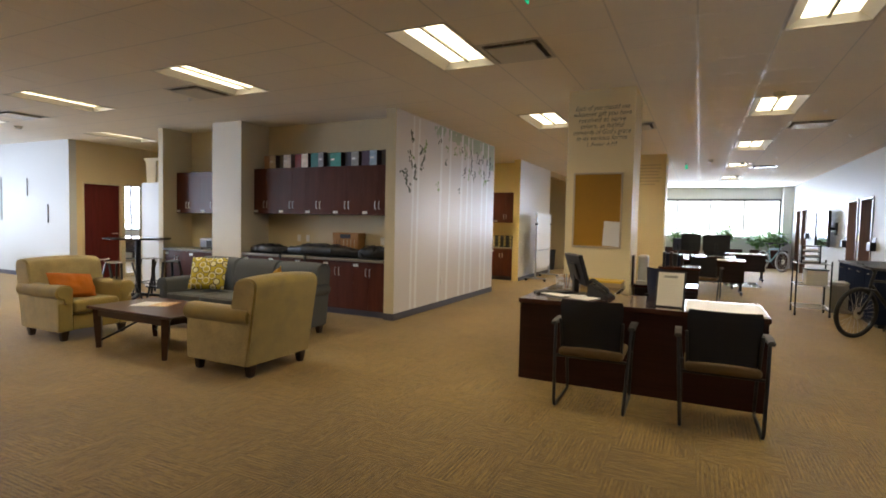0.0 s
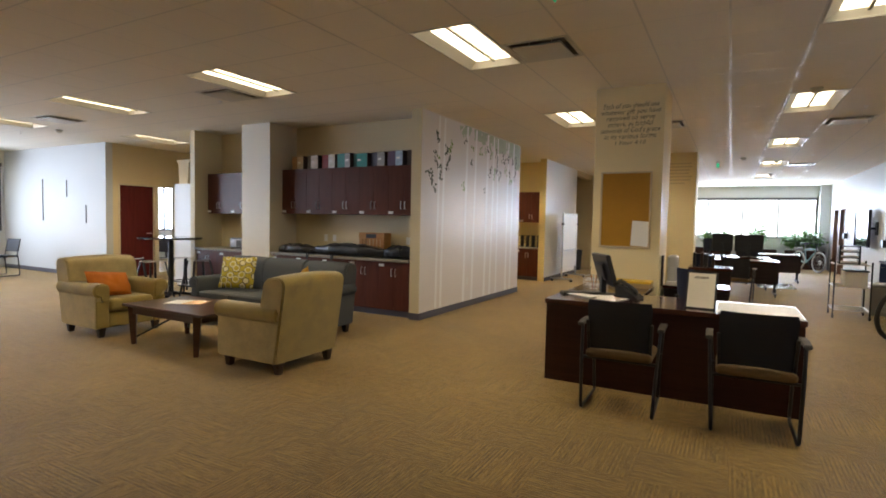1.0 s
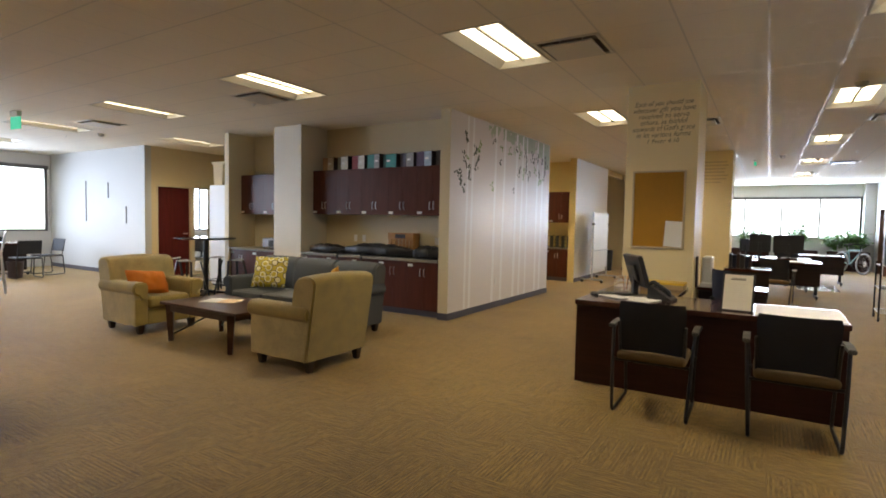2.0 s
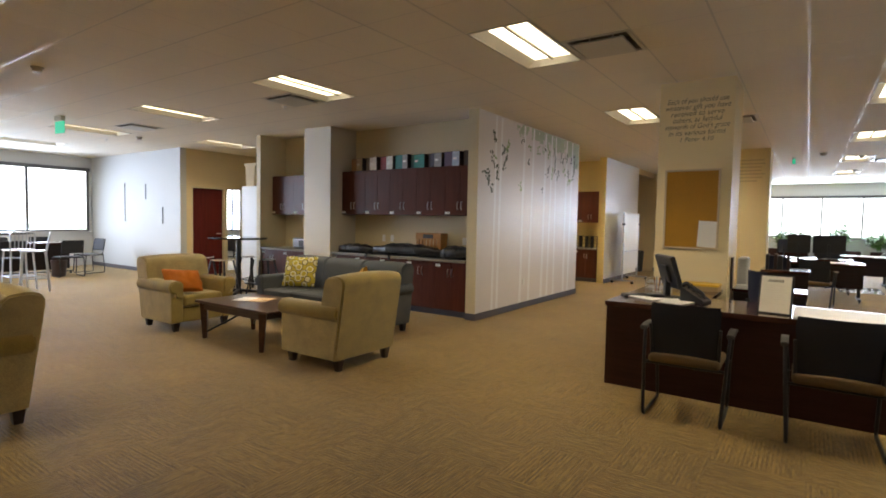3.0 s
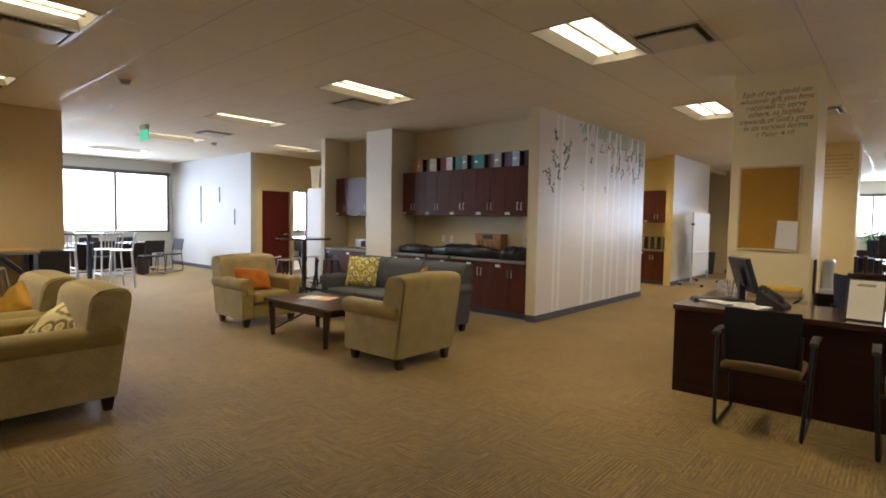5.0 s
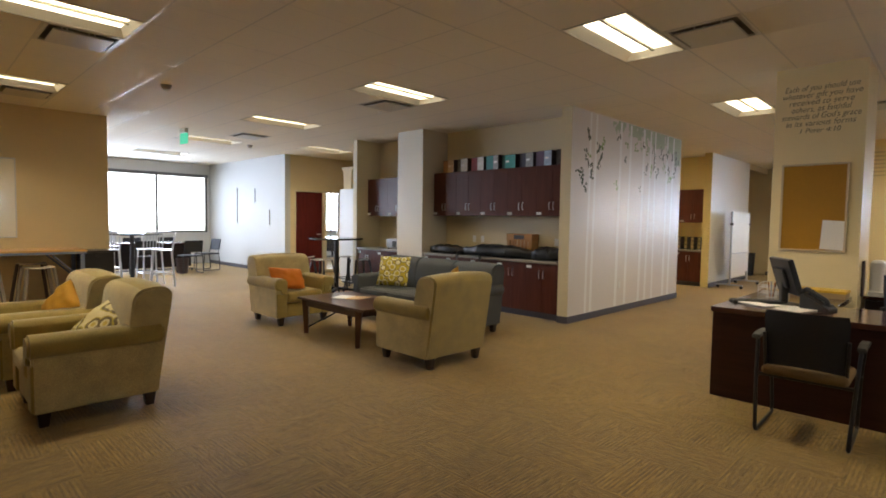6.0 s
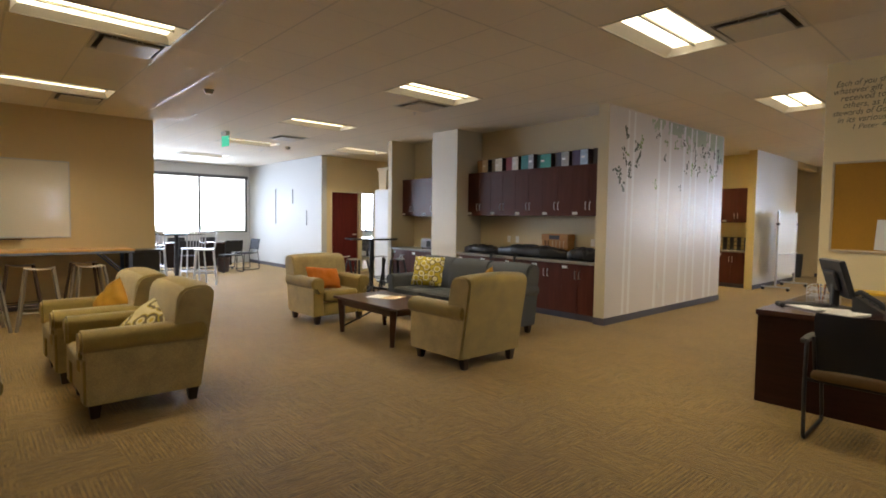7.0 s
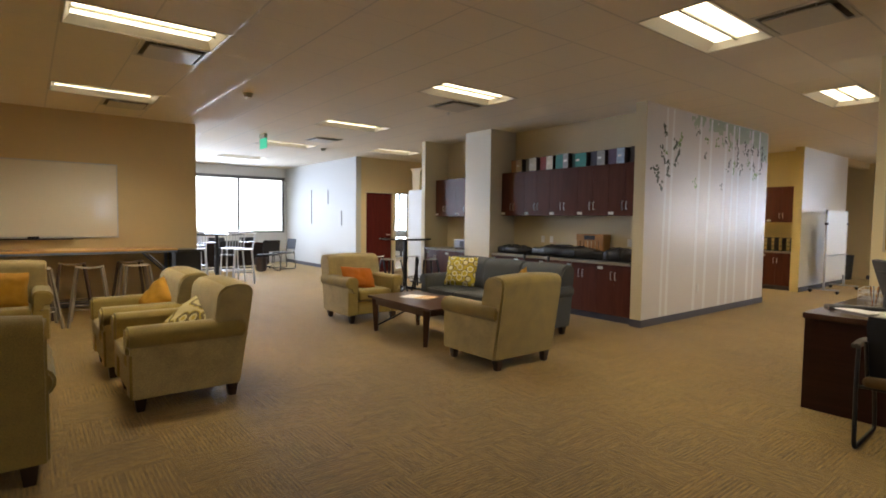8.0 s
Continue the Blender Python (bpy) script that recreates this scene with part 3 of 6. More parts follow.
# ---------------------------------------------------------------- lounge seating


def scatter_pattern(name, ground_col, ring_col, core_col, scale, loose=0.2, metric="MANHATTAN", outline=None):
    """Printed cushion cloth: rings with a core on a plain ground."""
    m = mat(name, ground_col, 0.85, var=0.12, fine=220, bump=0.4)
    n, l = m.node_tree.nodes, m.node_tree.links
    b = n["Principled BSDF"]
    src = b.inputs["Base Color"].links[0].from_socket
    tc, vo = n.new("ShaderNodeTexCoord"), n.new("ShaderNodeTexVoronoi")
    vo.distance = metric
    flat = n.new("ShaderNodeMapping")
    flat.inputs["Scale"].default_value = (1.0, 0.0, 1.0)
    flat.inputs["Rotation"].default_value = (0.0, radians(45), 0.0)
    vo.inputs["Scale"].default_value, vo.inputs["Randomness"].default_value = scale, loose
    l.new(tc.outputs["Object"], flat.inputs["Vector"])
    l.new(flat.outputs[0], vo.inputs["Vector"])
    ramp = n.new("ShaderNodeValToRGB")
    ramp.color_ramp.interpolation = "CONSTANT"
    e = ramp.color_ramp.elements
    e[0].position, e[0].color = 0.0, (0, 0, 0, 1)
    e[1].position, e[1].color = 0.30, (1, 1, 1, 1)
    k = e.new(0.46)
    k.color = (0, 0, 0, 1)
    core = n.new("ShaderNodeMath")
    core.operation, core.inputs[1].default_value = "LESS_THAN", 0.17
    l.new(vo.outputs["Distance"], ramp.inputs["Fac"])
    l.new(vo.outputs["Distance"], core.inputs[0])
    m1, m2 = n.new("ShaderNodeMix"), n.new("ShaderNodeMix")
    m1.data_type, m2.data_type = "RGBA", "RGBA"
    l.new(ramp.outputs["Color"], m1.inputs["Factor"])
    l.new(src, m1.inputs["A"])
    m1.inputs["B"].default_value = (*ring_col, 1)
    l.new(core.outputs[0], m2.inputs["Factor"])
    l.new(m1.outputs["Result"], m2.inputs["A"])
    m2.inputs["B"].default_value = (*core_col, 1)
    last = m2.outputs["Result"]
    if outline:
        rim = n.new("ShaderNodeMath")
        rim.operation, rim.inputs[1].default_value, rim.inputs[2].default_value = "COMPARE", 0.49, 0.035
        m3 = n.new("ShaderNodeMix")
        m3.data_type = "RGBA"
        l.new(vo.outputs["Distance"], rim.inputs[0])
        l.new(rim.outputs[0], m3.inputs["Factor"])
        l.new(last, m3.inputs["A"])
        m3.inputs["B"].default_value = (*outline, 1)
        last = m3.outputs["Result"]
    l.new(last, b.inputs["Base Color"])
    return m


M_MEDAL = scatter_pattern("medallion_print", (0.43, 0.335, 0.03), (0.66, 0.61, 0.38), (0.45, 0.36, 0.04), 9.5, 0.35, "EUCLIDEAN", (0.075, 0.06, 0.03))
M_IKAT = scatter_pattern("leaf_print", (0.60, 0.52, 0.28), (0.16, 0.12, 0.055), (0.50, 0.37, 0.07), 8.0, 1.0, "EUCLIDEAN", (0.40, 0.31, 0.05))


def leg(parent, x, y, z=0.125, top=0.042, foot=0.027):
    """A tapered block foot."""
    bm = blank()
    lo = [bm.verts.new((x + a * foot, y + b * foot, 0.0)) for a, b in ((-1, -1), (1, -1), (1, 1), (-1, 1))]
    hi = [bm.verts.new((x + a * top, y + b * top, z)) for a, b in ((-1, -1), (1, -1), (1, 1), (-1, 1))]
    for q in range(4):
        bm.faces.new((lo[q], lo[(q + 1) % 4], hi[(q + 1) % 4], hi[q]))
    bm.faces.new(lo[::-1])
    bm.faces.new(hi)
    bmesh.ops.bevel(bm, geom=bm.edges[:], offset=0.004, segments=1, affect="EDGES")
    return part("leg", bm, M_LEG, parent, "dark wooden block foot")


def rolled_arm(w0, w1, y0, y1, z0, z1, side):
    """A padded arm with a roll that hangs out over the side panel."""
    r = (z1 - z0) / 2
    cx, cz = w1 - r, z0 + r
    outline = [(w0, z0 - 0.06), (w0, z1 - 0.05), (w0 + 0.02, z1 - 0.015), (w0 + 0.05, z1)]
    for k in range(9):
        a = radians(90 - k * 27)
        outline.append((cx + r * math.cos(a), cz + r * math.sin(a)))
    outline.append((w0 + 0.10, z0 - 0.06))
    bm = blank()
    extrude_outline(bm, [(side * u, v) for u, v in outline], "y", y0, y1)
    caps = [e for e in bm.edges if abs(e.verts[0].co.y - e.verts[1].co.y) < 1e-6]
    bmesh.ops.bevel(bm, geom=caps, offset=0.018, segments=3, affect="EDGES")
    return bm


def upholstered(name, label, w, cushions, cloth, side_cloth, category, group, backs=1, zb=0.90):
    """An armchair or sofa of outer width w facing -y."""
    t = thing(name, label, category, group=group)
    h = w / 2
    for x in (-h + 0.095, h - 0.095):
        for y in (-0.335, 0.315):
            leg(t, x, y)
    part("seat_frame", boxed(-h + 0.157, h - 0.157, -0.395, 0.33, 0.115, 0.30, 0.018, 3), cloth, t)
    for s in (-1, 1):
        bm = blank()
        extrude_outline(bm, [(-0.405, 0.112), (0.350, 0.112), (0.404, 0.53), (-0.405, 0.53)], "x", s * (h - 0.075), s * (h - 0.003))
        bmesh.ops.bevel(bm, geom=bm.edges[:], offset=0.012, segments=2, affect="EDGES")
        part("side_panel", bm, side_cloth, t)
        a0, a1 = sorted((s * (h - 0.154), s * (h - 0.009)))
        part("arm_front", boxed(a0, a1, -0.412, 0.32, 0.118, 0.44, 0.012, 2), cloth, t)
        part("arm", rolled_arm(h - 0.155, h + 0.032, -0.43, 0.398, 0.475, 0.635, s), cloth, t)
    n = cushions
    inner = w - 0.31
    for k in range(n):
        a = -inner / 2 + k * inner / n
        pad = part("seat_cushion", boxed(a + 0.003, a + inner / n - 0.003, -0.425, 0.20, 0.305, 0.455, 0.045, 4), cloth, t)
        if n > 1:
            for z in (0.325, 0.437):
                part("piping", tube(blank(), [(a + 0.012, -0.40, z), (a + 0.03, -0.418, z), (a + inner / n - 0.03, -0.418, z), (a + inner / n - 0.012, -0.40, z)], 0.006, 6), M_PIPE, pad, "pale piping")
    step = (w - 0.02) / backs
    for k in range(backs):
        a = -(w - 0.02) / 2 + k * step
        bm = blank()
        prof = [(0.165, 0.46), (0.170, 0.62), (0.195, zb - 0.09), (0.215, zb - 0.045), (0.255, zb - 0.012), (0.315, zb + 0.004), (0.375, zb), (0.418, zb - 0.018),
                (0.440, zb - 0.05), (0.446, zb - 0.09), (0.358, 0.113), (0.295, 0.113), (0.285, 0.452)]
        g = 0.003 if backs == 1 else 0.0012
        low = 0.006 if backs == 1 else 0.0
        x0, x1 = a + g - low, a + step - g + low
        extrude_outline(bm, prof, "x", x0, x1)
        caps = [e for e in bm.edges if abs(e.verts[0].co.x - e.verts[1].co.x) < 1e-6]
        bmesh.ops.bevel(bm, geom=caps, offset=0.014 if backs == 1 else 0.02, segments=3, affect="EDGES")
        mid, half = (x0 + x1) / 2, (x1 - x0) / 2
        for q in range(1, 8):
            bmesh.ops.bisect_plane(bm, geom=bm.verts[:] + bm.edges[:] + bm.faces[:], plane_co=(x0 + (x1 - x0) * q / 8, 0, 0), plane_no=(1, 0, 0))
        for v in bm.verts:
            # the top is crowned, the cushion face bulges, the rear leans out
            c = 1 - ((v.co.x - mid) / half) ** 2
            high = max(0.0, min(1.0, (v.co.z - 0.6) / 0.28))
            v.co.z += (0.024 if backs == 1 else 0.010) * c * high
            if v.co.y < 0.27 and v.co.z > 0.5:
                v.co.y -= 0.016 * c
            elif backs == 1:
                v.co.y += 0.026 * high
        bm.normal_update()
        # rear and side faces take the colour that holds the nap's sheen
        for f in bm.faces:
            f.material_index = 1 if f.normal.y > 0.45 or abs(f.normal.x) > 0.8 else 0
        part("backrest", bm, (cloth, side_cloth), t, "padded back, nap sheen painted paler on rear and sides" if cloth is not side_cloth else "")
    return t


M_PIPE = mat("grey_piping", (0.15, 0.155, 0.155), 0.8, var=0.15)
CHAIR_LABEL = "olive upholstered club armchair with rolled arms, nap sheen painted sand on outer faces"
chair = upholstered("armchair", CHAIR_LABEL, 0.85, 1, M_OLIVE, M_NAP_SHEEN, "armchair", "club armchairs")
chair.matrix_basis = turn_to(-6.76, 3.78, 0, 90)
for x, y, rz in ((-3.915, 3.81, -90), (-4.72, 0.94, 0), (-5.80, 0.88, 1), (-3.84, -0.37, -90), (-7.40, -0.27, 90)):
    copy_thing(chair, turn_to(x, y, 0, rz))
sofa = upholstered("sofa", "charcoal grey three-seat sofa with rolled arms", 2.16, 3, M_GREY, M_GREY, "sofa", "", 3, 0.88)
sofa.matrix_basis = turn_to(-5.29, 4.99, 0, 0)


def cushion(label, material, m, w=0.44, h=0.44, d=0.15):
    bm = pillow(w, h, d, 20)
    k = w * 37 + m.translation.x * 5
    for v in bm.verts:
        # creases that fan from the corners, and a soft slump
        c = noise.noise(Vector((v.co.x * 6 + k, v.co.z * 11, k))) + 0.5 * noise.noise(Vector((v.co.x * 17, v.co.z * 15 + k, k)))
        v.co.y += 0.017 * c
        v.co.x += 0.010 * noise.noise(Vector((v.co.z * 9, k, v.co.x * 4)))
        v.co.z += 0.013 * noise.noise(Vector((v.co.x * 9, k + 7, 0)))
    return single("throw_pillow", bm, material, label, "pillow", m, "throw pillows")


cushion("rust orange throw pillow on an olive armchair", M_RUST, pose(-6.62, 3.66, 0.605, -32, 6, 98), 0.53, 0.32, 0.16)
cushion("yellow throw pillow with a medallion print on the grey sofa", M_MEDAL, pose(-5.86, 4.93, 0.695, -20, 2, 32), 0.46, 0.44, 0.15)
cushion("yellow throw pillow propped in an olive armchair", M_MUST, pose(-3.86, 4.02, 0.67, -18, 38, -84), 0.42, 0.42, 0.14)
cushion("cream throw pillow with a dark leaf print", M_IKAT, pose(-4.72, 1.05, 0.585, -50, 12, 14), 0.47, 0.42, 0.16)
cushion("mustard yellow throw pillow in an olive armchair", M_MUST, pose(-5.76, 0.955, 0.62, -28, 36, 6), 0.36, 0.36, 0.17)
cushion("mustard orange throw pillow against the chair back", M_MUST, pose(-7.30, -0.24, 0.63, -22, 3, 92), 0.44, 0.40, 0.14)


def coffee_table():
    t = thing("coffee_table", "dark walnut coffee table with black metal braces", "coffee table", turn_to(-5.27, 3.81))
    part("tabletop", boxed(-0.66, 0.70, -0.40, 0.40, 0.425, 0.455, 0.006), M_WALNUT, t)
    for y in (-0.34, 0.34):
        part("apron", boxed(-0.55, 0.50, y - 0.011, y + 0.011, 0.345, 0.425, 0.003), M_WALNUT, t)
    for x in (-0.575, 0.535):
        part("apron", boxed(x - 0.011, x + 0.011, -0.30, 0.30, 0.345, 0.425, 0.003), M_WALNUT, t)
    for x in (-0.575, 0.535):
        for y in (-0.33, 0.33):
            bm = blank()
            cyl(bm, (x * 0.96, y, 0.0), (x, y, 0.425), 0.034, 0.056, 4)
            part("leg", bm, M_WALNUT, t)
    for y in (-0.33, 0.33):
        part("brace", tube(blank(), [(-0.55, y, 0.07), (-0.30, y * 0.6, 0.22), (-0.05, 0, 0.40)], 0.011), M_GUN, t, "black metal brace")
        part("brace", tube(blank(), [(0.51, y, 0.07), (0.30, y * 0.6, 0.22), (0.05, 0, 0.40)], 0.011), M_GUN, t, "black metal brace")
    return t


coffee_table()
book = thing("brochure", "open printed brochure lying on the coffee table", "brochure", turn_to(-5.42, 3.86, 0.455, 24))
M_BROCH = scatter_pattern("printed_cover", (0.72, 0.52, 0.30), (0.78, 0.75, 0.68), (0.62, 0.30, 0.10), 22.0)
part("left_page", boxed(-0.21, -0.001, -0.14, 0.14, 0.0, 0.006, 0.002), M_PAPER, book)
part("right_page", boxed(0.001, 0.21, -0.14, 0.14, 0.0, 0.006, 0.002), M_BROCH, book, "orange printed page")

# ---------------------------------------------------------------- high tables and stools


def round_table(x, y, r, z, top, post, label):
    t = thing("high_table", label, "high table", turn_to(x, y))
    part("tabletop", turned(blank(), [(r - 0.012, z - 0.036), (r, z - 0.03), (r, z - 0.006), (r - 0.008, z)], 40), top, t)
    bm = blank()
    cyl(bm, (0, 0, 0.03), (0, 0, z - 0.036), 0.045, seg=18)
    part("post", bm, post, t)
    part("mounting_plate", boxed(-0.16, 0.16, -0.16, 0.16, z - 0.045, z - 0.036, 0.002), post, t)
    for k in range(4):
        a = radians(45 + 90 * k)
        bm = blank()
        extrude_outline(bm, [(0.03, 0.02), (0.03, 0.075), (0.36, 0.035), (0.38, 0.015), (0.36, 0.0)], "y", -0.03, 0.03)
        bmesh.ops.transform(bm, matrix=Matrix.Rotation(a, 4, "Z"), verts=bm.verts)
        part("foot", bm, post, t)
    return t


round_table(-8.94, 6.03, 0.53, 1.06, M_SCREEN, M_GUN, "tall round table with a glossy black top on one post")
round_table(-13.0, 3.46, 0.60, 1.06, M_GUN, M_GUN, "tall round cafe table with a dark top by the window")


def stool(frame_mat, seat_mat, label, z=0.66):
    """A backless metal stool with splayed legs and a dished seat."""
    t = thing("stool", label, "stool", group="metal stools")
    bm = blank()
    n = 8
    grid = {}
    for i in range(n + 1):
        for j in range(n + 1):
            u, v = 2 * i / n - 1, 2 * j / n - 1
            grid[i, j] = bm.verts.new((u * 0.158, v * 0.15, z - 0.016 + 0.022 * u * u))
    for i in range(n):
        for j in range(n):
            bm.faces.new((grid[i, j], grid[i + 1, j], grid[i + 1, j + 1], grid[i, j + 1]))
    bmesh.ops.solidify(bm, geom=bm.faces[:], thickness=0.014)
    part("seat", bm, seat_mat, t)
    for sx in (-1, 1):
        for sy in (-1, 1):
            bm = blank()
            p, q = Vector((sx * 0.138, sy * 0.125, z - 0.012)), Vector((sx * 0.235, sy * 0.235, 0.0))
            d = q - p
            made = bmesh.ops.create_cube(bm, size=1.0)
            bmesh.ops.scale(bm, vec=(0.034, 0.024, d.length), verts=made["verts"])
            bmesh.ops.transform(bm, matrix=Matrix.Translation((p + q) / 2) @ d.to_track_quat("Z", "Y").to_matrix().to_4x4(), verts=made["verts"])
            for v in bm.verts:
                v.co.z = max(v.co.z, 0.0)
            part("leg", bm, frame_mat, t)
    for z1, k in ((0.22, 0.66),):
        sx, sy = 0.15 + 0.085 * k, 0.125 + 0.11 * k
        part("footrest", tube(blank(), arc([(-sx, 0, z1), (-sx, -sy, z1), (sx, -sy, z1), (sx, sy, z1), (-sx, sy, z1), (-sx, 0, z1)], 0.02, 3), 0.009, 6), frame_mat, t)
    return t


dark = stool(M_BRONZE, M_BRONZE, "dark bronze stool with a dished metal seat", 0.76)
dark.matrix_basis = turn_to(-9.08, 0.465, 0, 88)
copy_thing(dark, turn_to(-9.16, 1.19, 0, 92))
copy_thing(dark, turn_to(-8.98, -0.35, 0, 90))
pale = stool(M_PGREY, M_PGREY, "grey powder-coated stool with a dished metal seat", 0.76)
pale.matrix_basis = turn_to(-8.39, 0.62, 0, 84)
copy_thing(pale, turn_to(-8.47, 1.165, 0, 94))
copy_thing(pale, turn_to(-8.41, 0.05, 0, 96))
oak_seat = stool(M_GUN, M_PGREY, "dark stool with a pale seat at the tall table")
oak_seat.matrix_basis = turn_to(-8.72, 5.55, 0, 20)
copy_thing(oak_seat, turn_to(-9.55, 5.72, 0, 60))
copy_thing(oak_seat, turn_to(-9.08, 6.42, 0, 5))
copy_thing(oak_seat, turn_to(-8.42, 6.22, 0, 80))


def bar_table():
    """A long work table with an oak top on a steel frame, along the wall."""
    t = thing("bar_table", "long table with a golden oak top and blue-grey steel frame", "bar table", turn_to(-9.66, 0.1))
    x0, x1, y0, y1, z = -0.34, 0.34, -2.2, 1.78, 0.925
    part("tabletop", boxed(x0, x1, y0, y1, z - 0.03, z, 0.004), M_OAK, t, "golden oak top")
    for x in (x0 + 0.012, x1 - 0.012):
        part("rail", boxed(x - 0.016, x + 0.016, y0 + 0.01, y1 - 0.01, z - 0.062, z - 0.03, 0.003), M_BLUEST, t)
    for y in (y0 + 0.06, 0.0, y1 - 0.06):
        part("end_rail", boxed(x0 + 0.03, x1 - 0.03, y - 0.016, y + 0.016, z - 0.075, z - 0.03, 0.003), M_BLUEST, t)
        if y == 0.0:
            continue
        for x in (x0 + 0.03, x1 - 0.03):
            part("leg", boxed(x - 0.026, x + 0.026, y - 0.026, y + 0.026, 0.0, z - 0.075, 0.004), M_BLUEST, t)
            bm = blank()
            s = 1 if y < 0 else -1
            cyl(bm, (x, y + s * 0.02, z - 0.42), (x, y + s * 0.36, z - 0.08), 0.014, seg=8)
            part("brace", bm, M_BLUEST, t)
        part("cross_rail", boxed(x0 + 0.05, x1 - 0.05, y - 0.014, y + 0.014, 0.16, 0.20, 0.003), M_BLUEST, t)
    return t


bar_table()
cabinet = thing("storage_box", "black storage cabinet at the end of the long table", "cabinet", turn_to(-9.78, 2.07))
part("body", boxed(-0.24, 0.24, -0.20, 0.21, 0.0, 0.86, 0.008), M_BLACK, cabinet)
part("lid", boxed(-0.25, 0.25, -0.21, 0.22, 0.862, 0.89, 0.006), M_BLACK, cabinet)
part("latch", boxed(0.24, 0.254, -0.03, 0.03, 0.79, 0.83, 0.003), M_GUN, cabinet)

board = thing("whiteboard", "wide wall whiteboard with an aluminium rim and pen tray", "whiteboard", pose(-10.028, -0.18, 0))
part("panel", boxed(0.0, 0.012, -1.32, 1.31, 1.105, 2.245, 0.0), M_WBOARD, board)
for y0, y1, z0, z1 in ((-1.335, 1.325, 2.245, 2.262), (-1.335, 1.325, 1.088, 1.105), (-1.335, -1.32, 1.105, 2.245), (1.31, 1.325, 1.105, 2.245)):
    part("rim", boxed(0.0, 0.018, y0, y1, z0, z1, 0.002), M_ALU, board)
part("pen_tray", boxed(0.0, 0.075, -0.85, 0.72, 1.066, 1.080, 0.003), M_GUN, board)
single("whiteboard_eraser", boxed(-9.995, -9.962, -0.02, 0.12, 1.082, 1.115, 0.004), M_BLACK, "black felt whiteboard eraser on the tray", "eraser")

# ---------------------------------------------------------------- cabinets in the niches


def cabinet_unit(x0, x1, y0, y1, z0, z1, upper, group):
    """A two-door cabinet facing -y with bar pulls; upper ones have the pulls low, base ones high."""
    t = thing("wall_cabinet" if upper else "base_cabinet",
              "cherry laminate two-door wall cabinet with steel pulls" if upper else "cherry laminate two-door base cabinet with steel pulls",
              "cabinet", turn_to((x0 + x1) / 2, y0), group)
    h = (x1 - x0) / 2
    if upper:
        part("body", boxed(-h + 0.0005, h - 0.0005, 0.020, y1 - y0, z0, z1), M_CHERRYX, t)
    else:
        part("body", boxed(-h + 0.0005, h - 0.0005, 0.020, y1 - y0, z0 + 0.10, z1), M_CHERRYX, t)
        part("toe_kick", boxed(-h, h, 0.075, 0.09, z0, z0 + 0.10), M_BASE, t, "dark recessed toe kick")
    lo = z0 if upper else z0 + 0.10
    for s in (-1, 1):
        a, b = (0.0008, h - 0.0008) if s > 0 else (-h + 0.0008, -0.0008)
        d = part("door", boxed(a, b, 0.0, 0.019, lo + 0.002, z1 - 0.002, 0.0015, 1), M_CHERRY, t)
        xh = s * 0.035
        zc = lo + 0.15 if upper else z1 - 0.16
        bm = blank()
        tube(bm, arc([(xh, 0.002, zc - 0.055), (xh, -0.028, zc - 0.055), (xh, -0.028, zc + 0.055), (xh, 0.002, zc + 0.055)], 0.012, 3), 0.005, 8)
        part("handle", bm, M_STEEL, d, "brushed steel bar pull")
    part("label_tag", boxed(-h + 0.005, -h + 0.095, -0.003, 0.0, (lo + 0.018) if upper else (z1 - 0.075), (lo + 0.058) if upper else (z1 - 0.035)), M_PAPER, t, "white paper label")
    return t


NX0, NX1 = -6.885, -4.095
for k in range(5):
    a = NX0 + (NX1 - NX0) * k / 5
    b = NX0 + (NX1 - NX0) * (k + 1) / 5
    cabinet_unit(a, b, 6.73, 7.075, 1.525, 2.285, True, "wall cabinets")
    cabinet_unit(a, b, 6.505, 7.075, 0.0, 0.825, False, "base cabinets")
single("countertop", boxed(NX0, NX1, 6.455, 7.075, 0.826, 0.864, 0.004), M_COUNTER, "speckled grey laminate countertop over cherry cabinets", "countertop")
for a, b in ((-8.865, -8.22), (-8.22, -7.575)):
    cabinet_unit(a, b, 6.75, 7.075, 1.51, 2.265, True, "wall cabinets")
    cabinet_unit(a, b, 6.505, 7.075, 0.0, 0.825, False, "base cabinets")
single("countertop", boxed(-8.865, -7.575, 6.455, 7.075, 0.826, 0.864, 0.004), M_COUNTER, "speckled grey laminate countertop in the small niche", "countertop")
for a, b in ((-5.44, -4.83), (-4.83, -4.225)):
    cabinet_unit(a, b, 12.98, 13.345, 1.47, 2.25, True, "far wall cabinets")
    cabinet_unit(a, b, 12.76, 13.345, 0.0, 0.80, False, "far base cabinets")
single("countertop", boxed(-5.44, -4.225, 12.73, 13.345, 0.802, 0.835, 0.004), M_COUNTER, "grey laminate countertop in the far kitchenette", "countertop")

# file boxes on top of the wall cabinets
M_BOXSIDE = wood("dark_box_board", (0.025, 0.012, 0.010), (0.05, 0.024, 0.018), 0.6, 2, 0.0)
COVERS = [((0.40, 0.22, 0.10), (0.62, 0.50, 0.36)), ((0.16, 0.12, 0.06), (0.70, 0.66, 0.58)), ((0.26, 0.035, 0.04), (0.72, 0.68, 0.62)),
          ((0.03, 0.20, 0.19), (0.32, 0.33, 0.33)), ((0.02, 0.10, 0.09), (0.03, 0.27, 0.23)), ((0.05, 0.045, 0.07), (0.30, 0.29, 0.27)),
          ((0.09, 0.05, 0.10), (0.36, 0.46, 0.58)), ((0.05, 0.03, 0.02), (0.17, 0.14, 0.08))]
